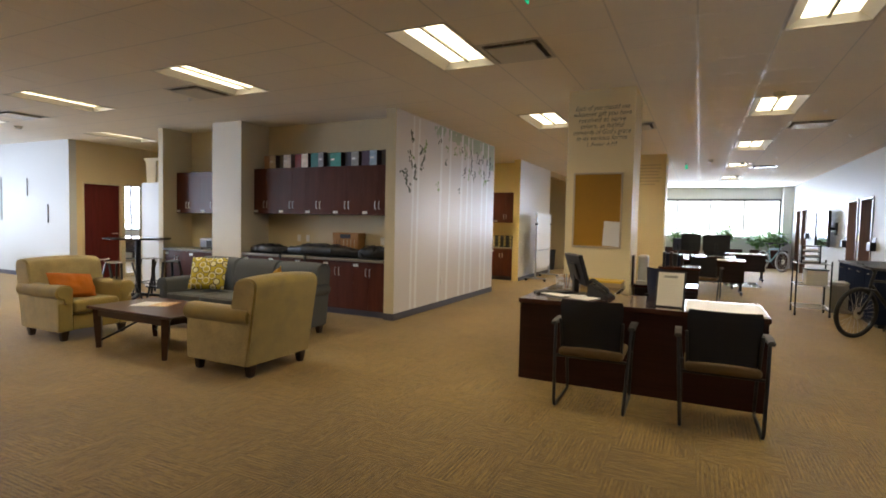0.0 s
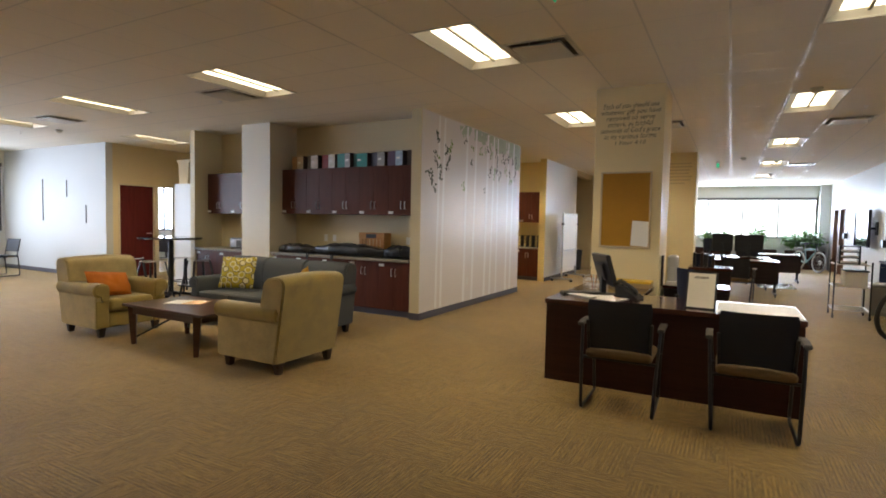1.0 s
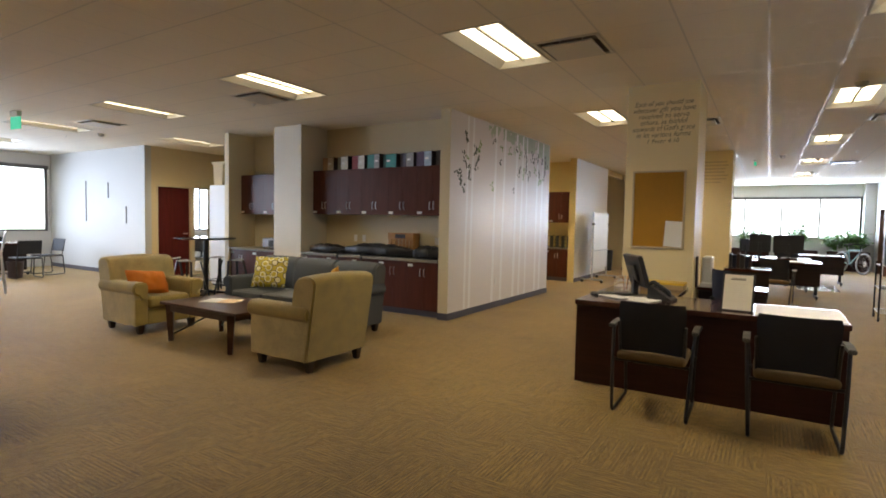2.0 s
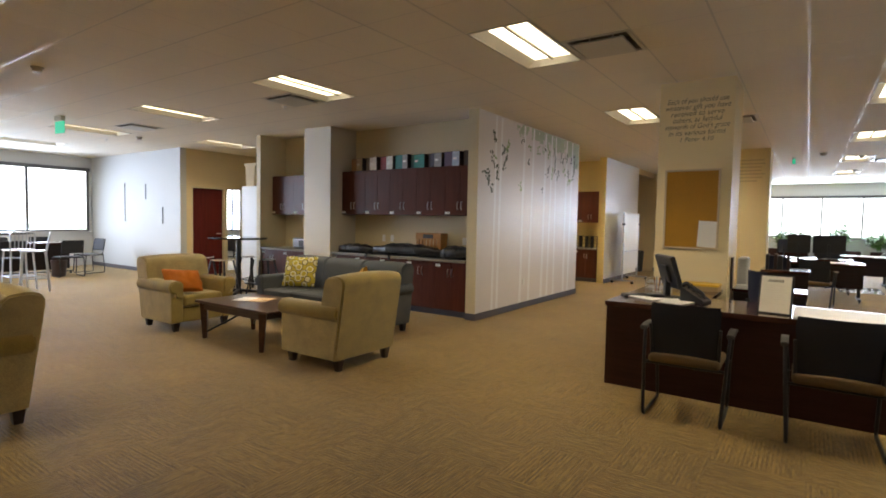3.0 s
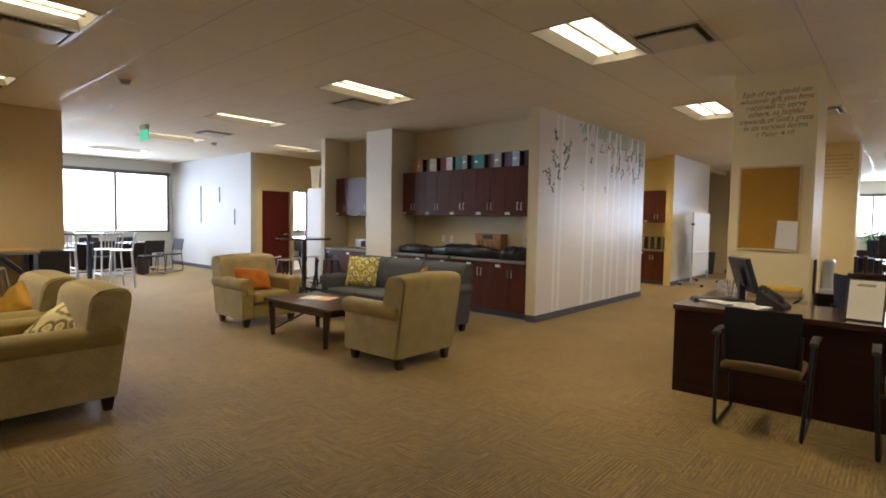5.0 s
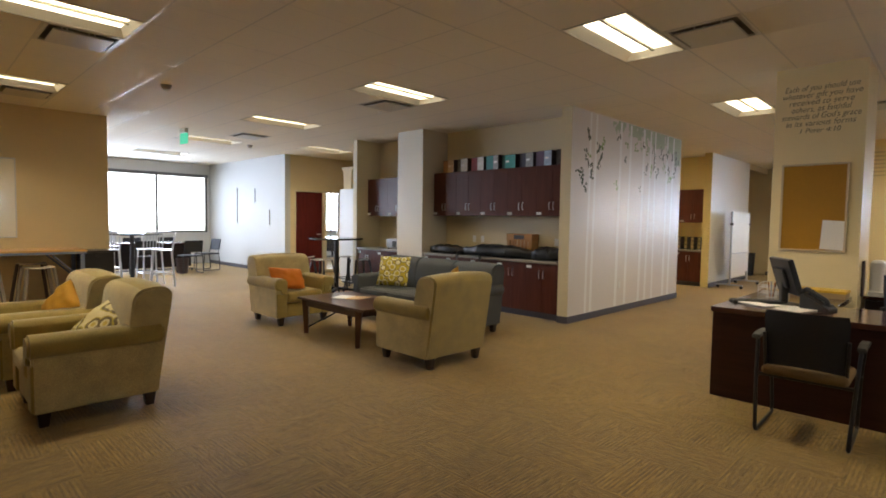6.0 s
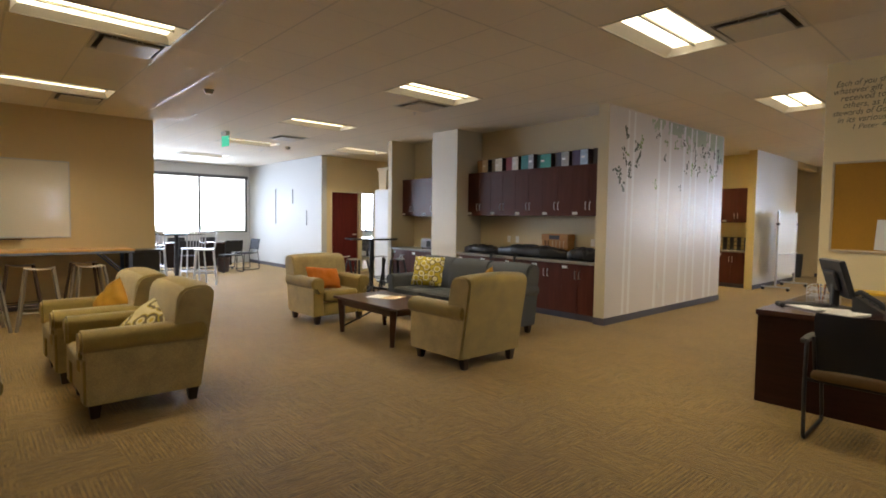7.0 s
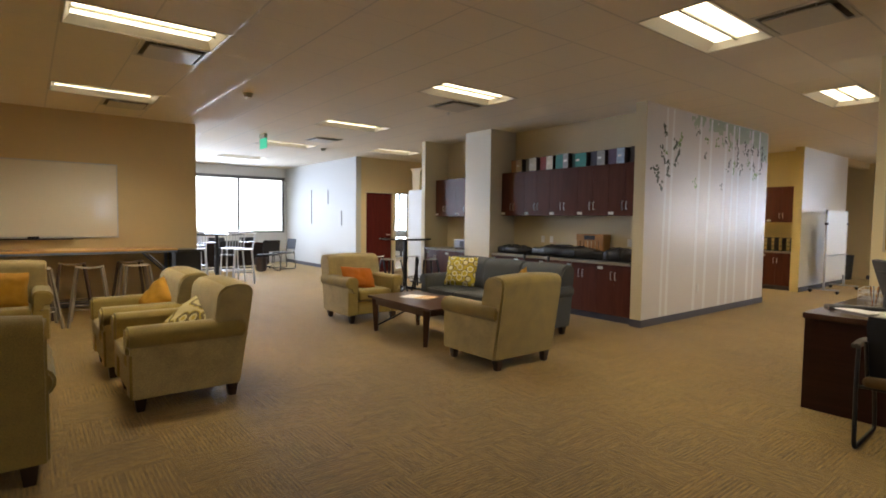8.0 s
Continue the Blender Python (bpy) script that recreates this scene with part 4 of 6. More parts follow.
for k, pair in enumerate(COVERS):
    w, hgt = (0.30, 0.29, 0.315, 0.315, 0.31, 0.31, 0.315, 0.28)[k], 0.225 + 0.004 * (k * 5 % 4)
    t = thing("display_box", "upright display box with a two-tone printed cover on the wall cabinets", "box", turn_to(-6.60 + 0.335 * k, 6.80 + 0.008 * (k % 3), 2.285, -7 - 3 * (k % 2)), "display boxes")
    part("case", boxed(-w / 2 + 0.002, w / 2 - 0.002, 0.004, 0.21, 0.0, hgt, 0.003), M_BOXSIDE, t, "dark board case")
    cut = (-0.01, -0.05, 0.0, 0.03, -0.08, -0.01, 0.01, 0.0)[k]
    for c, a, b in ((pair[0], -w / 2 + 0.006, cut), (pair[1], cut + 0.002, w / 2 - 0.006)):
        part("cover", boxed(a, b, 0.0, 0.0038, 0.005, hgt - 0.005), mat("printed_cover", c, 0.6, var=0.3, fine=26, coarse=9), t)
    part("emblem", boxed(cut + 0.02, cut + 0.09, -0.002, -0.0004, hgt * 0.45, hgt * 0.58), M_PAPER, t, "pale printed emblem")


def duffel(x0, x1, y0, y1, z, h, label, tilt=0.0):
    """A long soft black equipment bag with straps and a zip."""
    t = thing("equipment_bag", label, "bag", turn_to((x0 + x1) / 2, (y0 + y1) / 2, z, tilt), "equipment bags")
    w, d = (x1 - x0), (y1 - y0)
    n, seg = 34, 18
    bm = blank()
    rings = []
    for i in range(n + 1):
        u = i / n
        k = min(1.0, (0.35 + 2.6 * min(u, 1 - u)) if min(u, 1 - u) < 0.25 else 1.0)
        k *= 1 + 0.12 * noise.noise(Vector((u * 5 + x0, 0.3, 1.7)))
        ring = []
        for j in range(seg):
            a = 2 * math.pi * j / seg
            cy, cz = math.cos(a), math.sin(a)
            yy = d / 2 * k * math.copysign(abs(cy) ** 0.7, cy)
            zz = h / 2 + h / 2 * (k if cz > 0 else 1.0) * math.copysign(abs(cz) ** 0.7, cz)
            zz += 0.026 * noise.noise(Vector((u * 14, a, x0))) if cz > -0.5 else 0
            ring.append(bm.verts.new((-w / 2 + w * u, yy, max(0.0, zz))))
        rings.append(ring)
    for a, b in zip(rings, rings[1:]):
        for j in range(seg):
            bm.faces.new((a[j], a[(j + 1) % seg], b[(j + 1) % seg], b[j]))
    bm.faces.new(rings[0][::-1])
    bm.faces.new(rings[-1])
    part("body", bm, M_BAG, t)
    for u in (-0.22, 0.2):
        pts = [(u * w, d * 0.53 * math.cos(a), h / 2 + h * 0.535 * math.sin(a)) for a in [radians(k) for k in range(-40, 221, 20)]]
        part("strap", tube(blank(), pts, 0.008, 6), M_BLACK, t)
    part("handle", tube(blank(), [(-0.1 * w, 0, h), (-0.07 * w, -0.03, h + 0.008), (0.05 * w, -0.035, h + 0.012), (0.09 * w, 0, h)], 0.011, 6), M_BLACK, t)
    return t


M_BAG = mat("black_nylon", (0.010, 0.010, 0.012), 0.42, var=0.3, fine=160, bump=0.3, coarse=6)
duffel(-6.84, -6.02, 6.52, 6.80, 0.864, 0.145, "black padded equipment bag on the counter")
duffel(-6.02, -4.66, 6.50, 6.84, 0.864, 0.185, "long black equipment bag lying on the counter")
duffel(-4.62, -4.13, 6.48, 6.80, 0.864, 0.19, "small black nylon bag on the counter")
for bx in (-6.06, -5.55):
    single("bag_strap", tube(blank(), arc([(bx, 6.56, 0.93), (bx + 0.01, 6.442, 0.885), (bx + 0.03, 6.438, 0.78), (bx + 0.05, 6.442, 0.885), (bx + 0.07, 6.56, 0.93)], 0.03, 4), 0.011, 6), M_BLACK, "black webbing strap hanging over the counter edge", "strap", group="bag straps")
for i, bx in enumerate((-6.35, -5.62)):
    turned_bm = turned(blank(), [(0.035, 0), (0.036, 0.002), (0.038, 0.13), (0.025, 0.15), (0.022, 0.155)], 14)
    single("mug", turned_bm, M_PAPER, "white paper cup behind the bags", "cup", pose(-5.86 + 0.17 * i, 6.97, 0.864), "paper cups")
crate = thing("wooden_crate", "small slatted orange wooden crate on the counter", "crate", turn_to(-5.06, 6.96, 0.864))
M_CRATE = wood("orange_pine", (0.30, 0.135, 0.03), (0.44, 0.22, 0.06), 0.5, 0, 0.1)
for y in (-0.10, 0.088):
    part("rail", boxed(-0.25, 0.25, y, y + 0.012, 0.27, 0.375, 0.002), M_CRATE, crate)
    part("rail", boxed(-0.25, 0.25, y, y + 0.012, 0.0, 0.07, 0.002), M_CRATE, crate)
    for k in range(7):
        part("slat", boxed(-0.235 + 0.07 * k, -0.185 + 0.07 * k, y + 0.002, y + 0.010, 0.0705, 0.2695, 0.001), M_CRATE, crate)
for s in (-1, 1):
    part("end_board", boxed(s * 0.236 - 0.012, s * 0.236 + 0.012, -0.088, 0.088, 0.0, 0.375, 0.002), M_CRATE, crate)
part("bottom", boxed(-0.224, 0.224, -0.088, 0.088, 0.0, 0.014), M_CRATE, crate)
part("plaque", boxed(-0.10, 0.10, -0.104, -0.1005, 0.29, 0.355), M_BLACK, crate, "black name plate")
oven = thing("toaster", "small steel toaster on the niche counter", "toaster", turn_to(-7.98, 6.78, 0.864))
part("body", boxed(-0.17, 0.17, -0.12, 0.12, 0.012, 0.20, 0.03, 4), mat("dull_steel", (0.34, 0.34, 0.36), 0.5, 0.6, var=0.1), oven)
part("control_panel", boxed(0.02, 0.15, -0.124, -0.1205, 0.04, 0.16, 0.001), M_BLACK, oven)
for xk in (-0.06, 0.06):
    part("slot", boxed(xk - 0.02, xk + 0.02, -0.09, 0.09, 0.1985, 0.2015), M_BLACK, oven)
for sx in (-0.13, 0.13):
    for sy in (-0.09, 0.09):
        part("foot", boxed(sx - 0.015, sx + 0.015, sy - 0.015, sy + 0.015, 0.0, 0.014), M_BLACK, oven)

M_FRIDGE = mat("off_white_enamel", (0.60, 0.59, 0.56), 0.4, var=0.04)
fridge = thing("refrigerator", "plain white tall refrigerator with a basket on top", "refrigerator", turn_to(-9.65, 7.22))
part("body", boxed(-0.37, 0.37, -0.33, 0.30, 0.03, 2.10, 0.012), M_FRIDGE, fridge)
part("kick_plate", boxed(-0.35, 0.35, -0.32, -0.28, 0.0, 0.03), M_BLACK, fridge)
part("door", boxed(-0.37, 0.37, -0.375, -0.335, 0.08, 2.10, 0.01), M_FRIDGE, fridge)
bm = blank()
extrude_outline(bm, [(-0.13, 0.0), (0.13, 0.0), (0.16, 0.42), (0.22, 0.46), (0.22, 0.49), (-0.22, 0.49), (-0.22, 0.46), (-0.16, 0.42)], "y", -0.15, 0.15)
single("storage_basket", bm, mat("cream_wicker", (0.55, 0.45, 0.28), 0.8, var=0.3, fine=120, bump=0.6), "cream storage basket on the refrigerator", "basket", turn_to(-9.82, 7.06, 2.10))

# ---------------------------------------------------------------- red door and glazed sidelight
door = thing("door_1", "closed dark red wooden door beside a glazed sidelight", "door", pose(-0.06, -0.01, 0), kind="structure")
part("door_leaf", boxed(-12.25, -12.205, 7.02, 7.83, 0.005, 2.13, 0.003), M_DOOR, door, "dark red door leaf")
for y0, y1 in ((6.98, 7.018), (7.832, 7.935), (8.385, 8.42)):
    part("jamb", boxed(-12.305, -12.14, y0, y1, 0.0, 2.13, 0.003), M_CREAM, door)
part("head", boxed(-12.305, -12.14, 6.98, 8.42, 2.132, 2.17, 0.003), M_CREAM, door)
part("sidelight_pane", boxed(-12.232, -12.224, 7.937, 8.383, 0.08, 2.13), M_GLASS, door, "clear glass sidelight")
part("sidelight_sill", boxed(-12.29, -12.16, 7.937, 8.383, 0.0, 0.078, 0.003), M_CREAM, door)
bm = blank()
cyl(bm, (-12.205, 7.76, 1.02), (-12.15, 7.76, 1.02), 0.011)
cyl(bm, (-12.155, 7.765, 1.02), (-12.155, 7.64, 1.02), 0.010)
part("lever_handle", bm, M_STEEL, door, "steel lever handle")
for z in (0.25, 1.05, 1.85):
    part("hinge", boxed(-12.21, -12.198, 7.012, 7.028, z, z + 0.1), M_STEEL, door)


# thin grey strips on the white wall
M_STRIP = mat("grey_strip_enamel", (0.16, 0.16, 0.165), 0.5, var=0.1)
for x, z0, z1 in ((-14.92, 1.27, 2.29), (-13.82, 1.85, 2.24), (-13.0, 1.25, 1.65)):
    single("wall_strip", boxed(x - 0.010, x + 0.010, 6.682, 6.6995, z0, z1, 0.002), M_STRIP, "thin grey metal strip fixed on the white wall", "wall strip", group="wall strips")

# ---------------------------------------------------------------- windows
M_FRAME = mat("bronze_window_frame", (0.085, 0.08, 0.08), 0.45, 0.2, var=0.1)
M_BLIND = mat("grey_blind_cassette", (0.13, 0.13, 0.14), 0.5)
M_BACK = glow("overcast_sky_backdrop", (0.93, 0.97, 1.0), 3.2)
# trees are no lamp: their overexposed daylight is given as glow
M_TREES = glow("glowing_far_trees", (0.80, 0.92, 0.78), 1.6)


def ribbon(name, label, along_x, c, lo, hi, z0, z1, mullions, out):
    """A ribbon window in a wall that lies at c; out is the side (+1 or -1) of the open air."""
    t = thing(name, label, "window", kind="structure")

    def bar(a, b, zz0, zz1, d0, d1, nm, mt):
        p, q = sorted((c + d0 * out, c + d1 * out))
        if along_x:
            return part(nm, boxed(a, b, p, q, zz0, zz1), mt, t)
        return part(nm, boxed(p, q, a, b, zz0, zz1), mt, t)
    e = 0.05
    bar(lo, hi, z1 - e, z1, 0.05, 0.12, "window_frame", M_FRAME)
    bar(lo, hi, z0, z0 + e, 0.05, 0.12, "window_frame", M_FRAME)
    stops = [lo] + list(mullions) + [hi]
    for s in stops:
        a, b = (s, s + e) if s == lo else (s - e, s) if s == hi else (s - e / 2, s + e / 2)
        bar(a, b, z0 + e, z1 - e, 0.05, 0.12, "mullion", M_FRAME)
    for a, b in zip(stops, stops[1:]):
        pane = bar(a + e / 2, b - e / 2, z0 + e, z1 - e, 0.082, 0.088, "pane", M_GLASS)
        pane.visible_shadow = False
    bar(lo, hi, z1 - 0.10, z1 - 0.004, -0.03, 0.045, "roller_blind", M_BLIND)
    bar(lo, hi, z0 - 0.022, z0 - 0.001, -0.05, 0.049, "window_sill", M_WHITE)
    return t


ribbon("window_1", "wide ribbon window with dark frames and white sky outside", False, -16.9, -1.9, 6.64, 0.965, 2.75, (0.3, 2.75, 5.19), -1)
ribbon("window_2", "office window with dark frames", False, -16.9, 8.4, 12.6, 0.965, 2.75, (10.1, 11.22), -1)
ribbon("window_3", "wide ribbon window with dark frames and white sky outside", True, 23.6, -2.0, 2.76, 1.08, 2.62, (-0.84, 0.37, 1.55), 1)
ribbon("window_4", "office window with dark frames", False, 5.6, 12.6, 15.6, 0.9, 2.5, (14.1,), 1)
ribbon("window_5", "narrow window with a dark frame and white sky outside", False, 3.1, 1.92, 2.40, 1.36, 2.34, (), 1)
structure("backdrop", boxed(60, 60.2, -60, 60, 0.5, 40), M_BACK, "white overcast sky outside the windows", "backdrop")
structure("backdrop", boxed(-60.2, -60, -60, 60, 0.5, 40), M_BACK, "white overcast sky outside the windows", "backdrop")
structure("backdrop", boxed(-60, 60, 80, 80.2, 0.5, 50), M_BACK, "white overcast sky outside the windows", "backdrop")
structure("backdrop", boxed(-59.9, -59.7, -60, 60, -8, 0.5), M_TREES, "pale tree backdrop outside the windows, overexposed daylight given as glow", "backdrop")
structure("backdrop", boxed(-60, 60, 79.6, 79.8, -8, 0.5), M_TREES, "pale tree backdrop outside the windows, overexposed daylight given as glow", "backdrop")

# ---------------------------------------------------------------- reception desk


def reception_desk():
    t = thing("reception_desk", "dark mahogany L-shaped reception desk with a glossy top", "desk")
    x0, x1, y0 = -1.485, 0.53, 4.712
    part("desktop", boxed(x0, x1, y0 - 0.012, 5.53, 0.708, 0.752, 0.004), M_DESKTOP, t)
    part("return_top", boxed(x0, -0.74, 5.532, 6.40, 0.708, 0.752, 0.004), M_DESKTOP, t)
    part("front_panel", boxed(x0 + 0.012, x1 - 0.012, y0 + 0.006, y0 + 0.030, 0.0, 0.707, 0.002), M_MAHOG, t)
    for x in (x0 + 0.012, x1 - 0.036):
        part("end_panel", boxed(x, x + 0.024, y0 + 0.032, 5.50, 0.004, 0.707, 0.002), M_MAHOG, t)
    part("return_panel", boxed(x0 + 0.012, x0 + 0.036, 5.502, 6.385, 0.004, 0.707, 0.002), M_MAHOG, t)
    ped = part("drawer_pedestal", boxed(-0.02, 0.485, 4.81, 5.46, 0.004, 0.70, 0.003), M_MAHOG, t)
    for k in range(3):
        d = part("drawer_front", boxed(-0.01, 0.475, 5.462, 5.48, 0.03 + 0.225 * k, 0.245 + 0.225 * k, 0.002), M_MAHOG, ped)
    return t


M_DESKTOP = wood("polished_mahogany_top", (0.045, 0.016, 0.013), (0.085, 0.032, 0.024), 0.13, 0, 0.6)
reception_desk()


def guest_chair(m):
    """A sled-base guest chair facing +y: broad curved back set on a padded seat that juts out behind it, arms flared outward."""
    t = thing("guest_chair", "black mesh-back guest chair with taupe seat and gunmetal sled base", "chair", m, "guest chairs")
    for s in (-1, 1):
        x = s * 0.258
        pts = arc([(s * 0.290, -0.13, 0.650), (s * 0.278, -0.205, 0.40), (x, -0.275, 0.0125), (x, 0.27, 0.0125), (s * 0.268, 0.225, 0.42), (s * 0.290, 0.17, 0.640)], 0.05, 5)
        leg_ = part("sled_leg", tube(blank(), pts, 0.0125, 10), M_GUN, t, "gunmetal tube leg")
        for y in (-0.2, 0.2):
            bm = blank()
            cyl(bm, (x, y - 0.02, 0.004), (x, y + 0.02, 0.004), 0.008, seg=8)
            part("glide", bm, M_BLACK, leg_)
        bm = blank()
        extrude_outline(bm, [(-0.205, 0.640), (-0.195, 0.668), (-0.05, 0.676), (0.12, 0.668), (0.20, 0.650), (0.205, 0.636), (0.10, 0.642), (-0.08, 0.648)], "x", s * 0.293 - 0.024, s * 0.293 + 0.024)
        bmesh.ops.bevel(bm, geom=bm.edges[:], offset=0.006, segments=2, affect="EDGES")
        part("armrest", bm, M_ARM, t, "grey plastic arm pad")
    for y in (-0.18, 0.20):
        part("seat_rail", tube(blank(), [(-0.282, y, 0.395), (0.282, y, 0.395)], 0.011, 8), M_GUN, t)
    bm = blank()
    box(bm, -0.245, 0.245, -0.275, 0.245, 0.408, 0.470, 0.028, 4)
    for v in bm.verts:
        v.co.z += -0.10 * max(0.0, v.co.y - 0.14) + 0.010 * (1 - (v.co.x / 0.262) ** 2)
        v.co.y += 0.035 * (v.co.x / 0.262) ** 2 * (1 if v.co.y < 0 else -1)
    part("seat", bm, M_TAUPE, t, "taupe padded seat")
    bm = blank()
    n, rows_ = 12, 8
    g = {}
    for i in range(n + 1):
        for j in range(rows_ + 1):
            u, v = 2 * i / n - 1, j / rows_
            wdt = (0.220 + 0.020 * v) * (1 - 0.05 * max(0.0, v - 0.86) / 0.14)
            dip = 0.016 * (1 - u * u) * (1 - v)
            g[i, j] = bm.verts.new((u * wdt, -0.205 - 0.075 * v + 0.045 * u * u * (0.6 + 0.4 * v), 0.468 + dip + (0.392 - dip) * v))
    for i in range(n):
        for j in range(rows_):
            bm.faces.new((g[i, j], g[i + 1, j], g[i + 1, j + 1], g[i, j + 1]))
    bmesh.ops.solidify(bm, geom=bm.faces[:], thickness=0.022)
    part("backrest", bm, M_MESH, t, "black mesh backrest")
    for s in (-1, 1):
        part("back_support", tube(blank(), [(s * 0.225, -0.17, 0.395), (s * 0.228, -0.190, 0.50), (s * 0.235, -0.225, 0.70)], 0.011, 8), M_GUN, t)
    return t


M_ARM = mat("grey_arm_plastic", (0.035, 0.033, 0.030), 0.45, var=0.1)
guest = guest_chair(turn_to(-0.725, 4.355, 0, 1.5))
copy_thing(guest, turn_to(0.183, 4.368, 0, 1.0))

mon = thing("computer_monitor", "black flat computer monitor seen from behind on the desk", "monitor", pose(-1.055, 5.36, 0.752, 0, 0, 120))
bm = blank()
box(bm, -0.23, 0.23, -0.022, 0.022, 0.10, 0.41, 0.01, 3)
bmesh.ops.rotate(bm, verts=bm.verts, cent=(0, 0, 0.12), matrix=Matrix.Rotation(radians(-17), 3, "X"))
part("housing", bm, M_BLACK, mon)
bm = boxed(-0.215, 0.215, -0.0245, -0.0225, 0.115, 0.395)
bmesh.ops.rotate(bm, verts=bm.verts, cent=(0, 0, 0.12), matrix=Matrix.Rotation(radians(-17), 3, "X"))
part("screen", bm, M_SCREEN, mon)
bm = boxed(-0.12, 0.12, 0.022, 0.05, 0.16, 0.33, 0.02, 3)
bmesh.ops.rotate(bm, verts=bm.verts, cent=(0, 0, 0.12), matrix=Matrix.Rotation(radians(-17), 3, "X"))
part("rear_bulge", bm, M_BLACK, mon)
part("neck", boxed(-0.035, 0.035, 0.02, 0.075, 0.012, 0.26, 0.01), M_BLACK, mon)
part("stand_foot", turned(blank(), [(0.12, 0.0), (0.12, 0.006), (0.05, 0.016)], 24, (0, 0.03, 0)), M_BLACK, mon)

phone = thing("desk_phone", "black office desk phone with its receiver", "telephone", pose(-0.82, 5.17, 0.752, 0, 0, 78))
bm = blank()
extrude_outline(bm, [(-0.11, 0.0), (0.10, 0.0), (0.10, 0.125), (0.08, 0.13), (-0.11, 0.02)], "x", -0.09, 0.09)
bmesh.ops.bevel(bm, geom=bm.edges[:], offset=0.004, segments=2, affect="EDGES")
part("base", bm, M_BLACK, phone)
part("receiver", tube(blank(), arc([(-0.06, -0.09, 0.055), (-0.06, -0.085, 0.085), (-0.06, 0.06, 0.168), (-0.06, 0.09, 0.145)], 0.02, 4), 0.02, 8), M_BLACK, phone)
part("display", boxed(-0.02, 0.07, 0.055, 0.06, 0.105, 0.155), M_SCREEN, phone)
for i in range(3):
    for j in range(4):
        part("key", boxed(-0.01 + 0.03 * i, 0.012 + 0.03 * i, -0.085 + 0.03 * j, -0.065 + 0.03 * j, 0.034 + 0.0168 * j, 0.050 + 0.0172 * j), M_ARM, phone)
for k, (px, py, rz, w) in enumerate(((-1.02, 5.12, 30, 0.21), (-0.94, 5.00, -18, 0.21), (-1.22, 5.06, 60, 0.15))):
    single("paper_sheet", boxed(-w / 2, w / 2, -0.14, 0.14, 0.0, 0.003 + 0.002 * k), M_PAPER, "loose white paper sheet on the reception desk", "paper", pose(px, py, 0.7525 + 0.0035 * k, 0, 0, rz), "papers")
keyb = thing("keyboard", "black computer keyboard on the desk", "keyboard", pose(-1.27, 5.24, 0.752, 0, 0, 30))
part("body", boxed(-0.21, 0.21, -0.075, 0.075, 0.0, 0.018, 0.005), M_BLACK, keyb)
for r in range(5):
    part("key_row", boxed(-0.2, 0.2, -0.066 + 0.027 * r, -0.044 + 0.027 * r, 0.018, 0.024, 0.002), M_BLACK, keyb)
cup = thing("pen_cup", "wire pen cup with pens on the desk", "pen cup", pose(-1.27, 5.72, 0.752))
bm = blank()
for z in (0.002, 0.05, 0.10):
    tube(bm, [(0.042 * math.cos(a), 0.042 * math.sin(a), z) for a in [2 * math.pi * k / 14 for k in range(14)]], 0.002, 5, True)
for k in range(14):
    a = 2 * math.pi * k / 14
    cyl(bm, (0.042 * math.cos(a), 0.042 * math.sin(a), 0.0), (0.042 * math.cos(a), 0.042 * math.sin(a), 0.1), 0.0015, seg=4)
part("wire_cup", bm, M_STEEL, cup)
for k in range(5):
    bm = blank()
    cyl(bm, (0.015 * math.cos(k), 0.015 * math.sin(k), 0.004), (0.034 * math.cos(k), 0.034 * math.sin(k), 0.15), 0.004, seg=6)
    part("pen", bm, (M_BLACK, M_RUST, M_BLUEST)[k % 3], cup)
rack = thing("wire_tray", "silver wire letter tray on the desk", "letter tray", pose(-1.32, 6.06, 0.752, 0, 0, 5))
for z in (0.01, 0.07):
    bm = blank()
    tube(bm, arc([(-0.12, -0.16, z + 0.03), (0.12, -0.16, z + 0.03), (0.12, 0.16, z + 0.03), (-0.12, 0.16, z + 0.03), (-0.12, -0.16, z + 0.03)], 0.02, 3), 0.003, 6)
    for k in range(9):
        cyl(bm, (-0.12, -0.15 + 0.0375 * k, z), (0.12, -0.15 + 0.0375 * k, z), 0.0018, seg=4)
    part("tray", bm, M_STEEL, rack)
for sx in (-0.12, 0.12):
    for sy in (-0.15, 0.15):
        bm = blank()
        cyl(bm, (sx, sy, 0.0), (sx, sy, 0.1), 0.003, seg=6)
        part("post", bm, M_STEEL, rack)
yel = thing("folder_box", "bright yellow lid on a tan box standing in for the column's reflection", "folder box", pose(-0.97, 6.20, 0.752))
# tan box added for the column's reflection in the polished return top
part("tray", boxed(-0.22, 0.22, -0.13, 0.13, 0.0, 0.05, 0.003), mat("tan_reflection_card", (0.42, 0.30, 0.15), 0.7), yel)
part("lid", boxed(-0.225, 0.225, -0.135, 0.135, 0.0505, 0.072, 0.003), mat("yellow_card", (0.75, 0.48, 0.04), 0.6), yel, "yellow card lid")

# framed notice leaning on an easel
sign = thing("notice_frame", "black framed printed notice standing on the desk", "notice", pose(-0.205, 4.86, 0.753, -15, 0, -6))
part("frame", boxed(-0.118, 0.118, 0.0, 0.014, 0.0, 0.315, 0.003), M_BLACK, sign)
part("sheet", boxed(-0.103, 0.103, -0.002, -0.0005, 0.012, 0.303), mat("cream_notice", (0.86, 0.80, 0.66), 0.5, var=0.03), sign, "cream printed sheet")
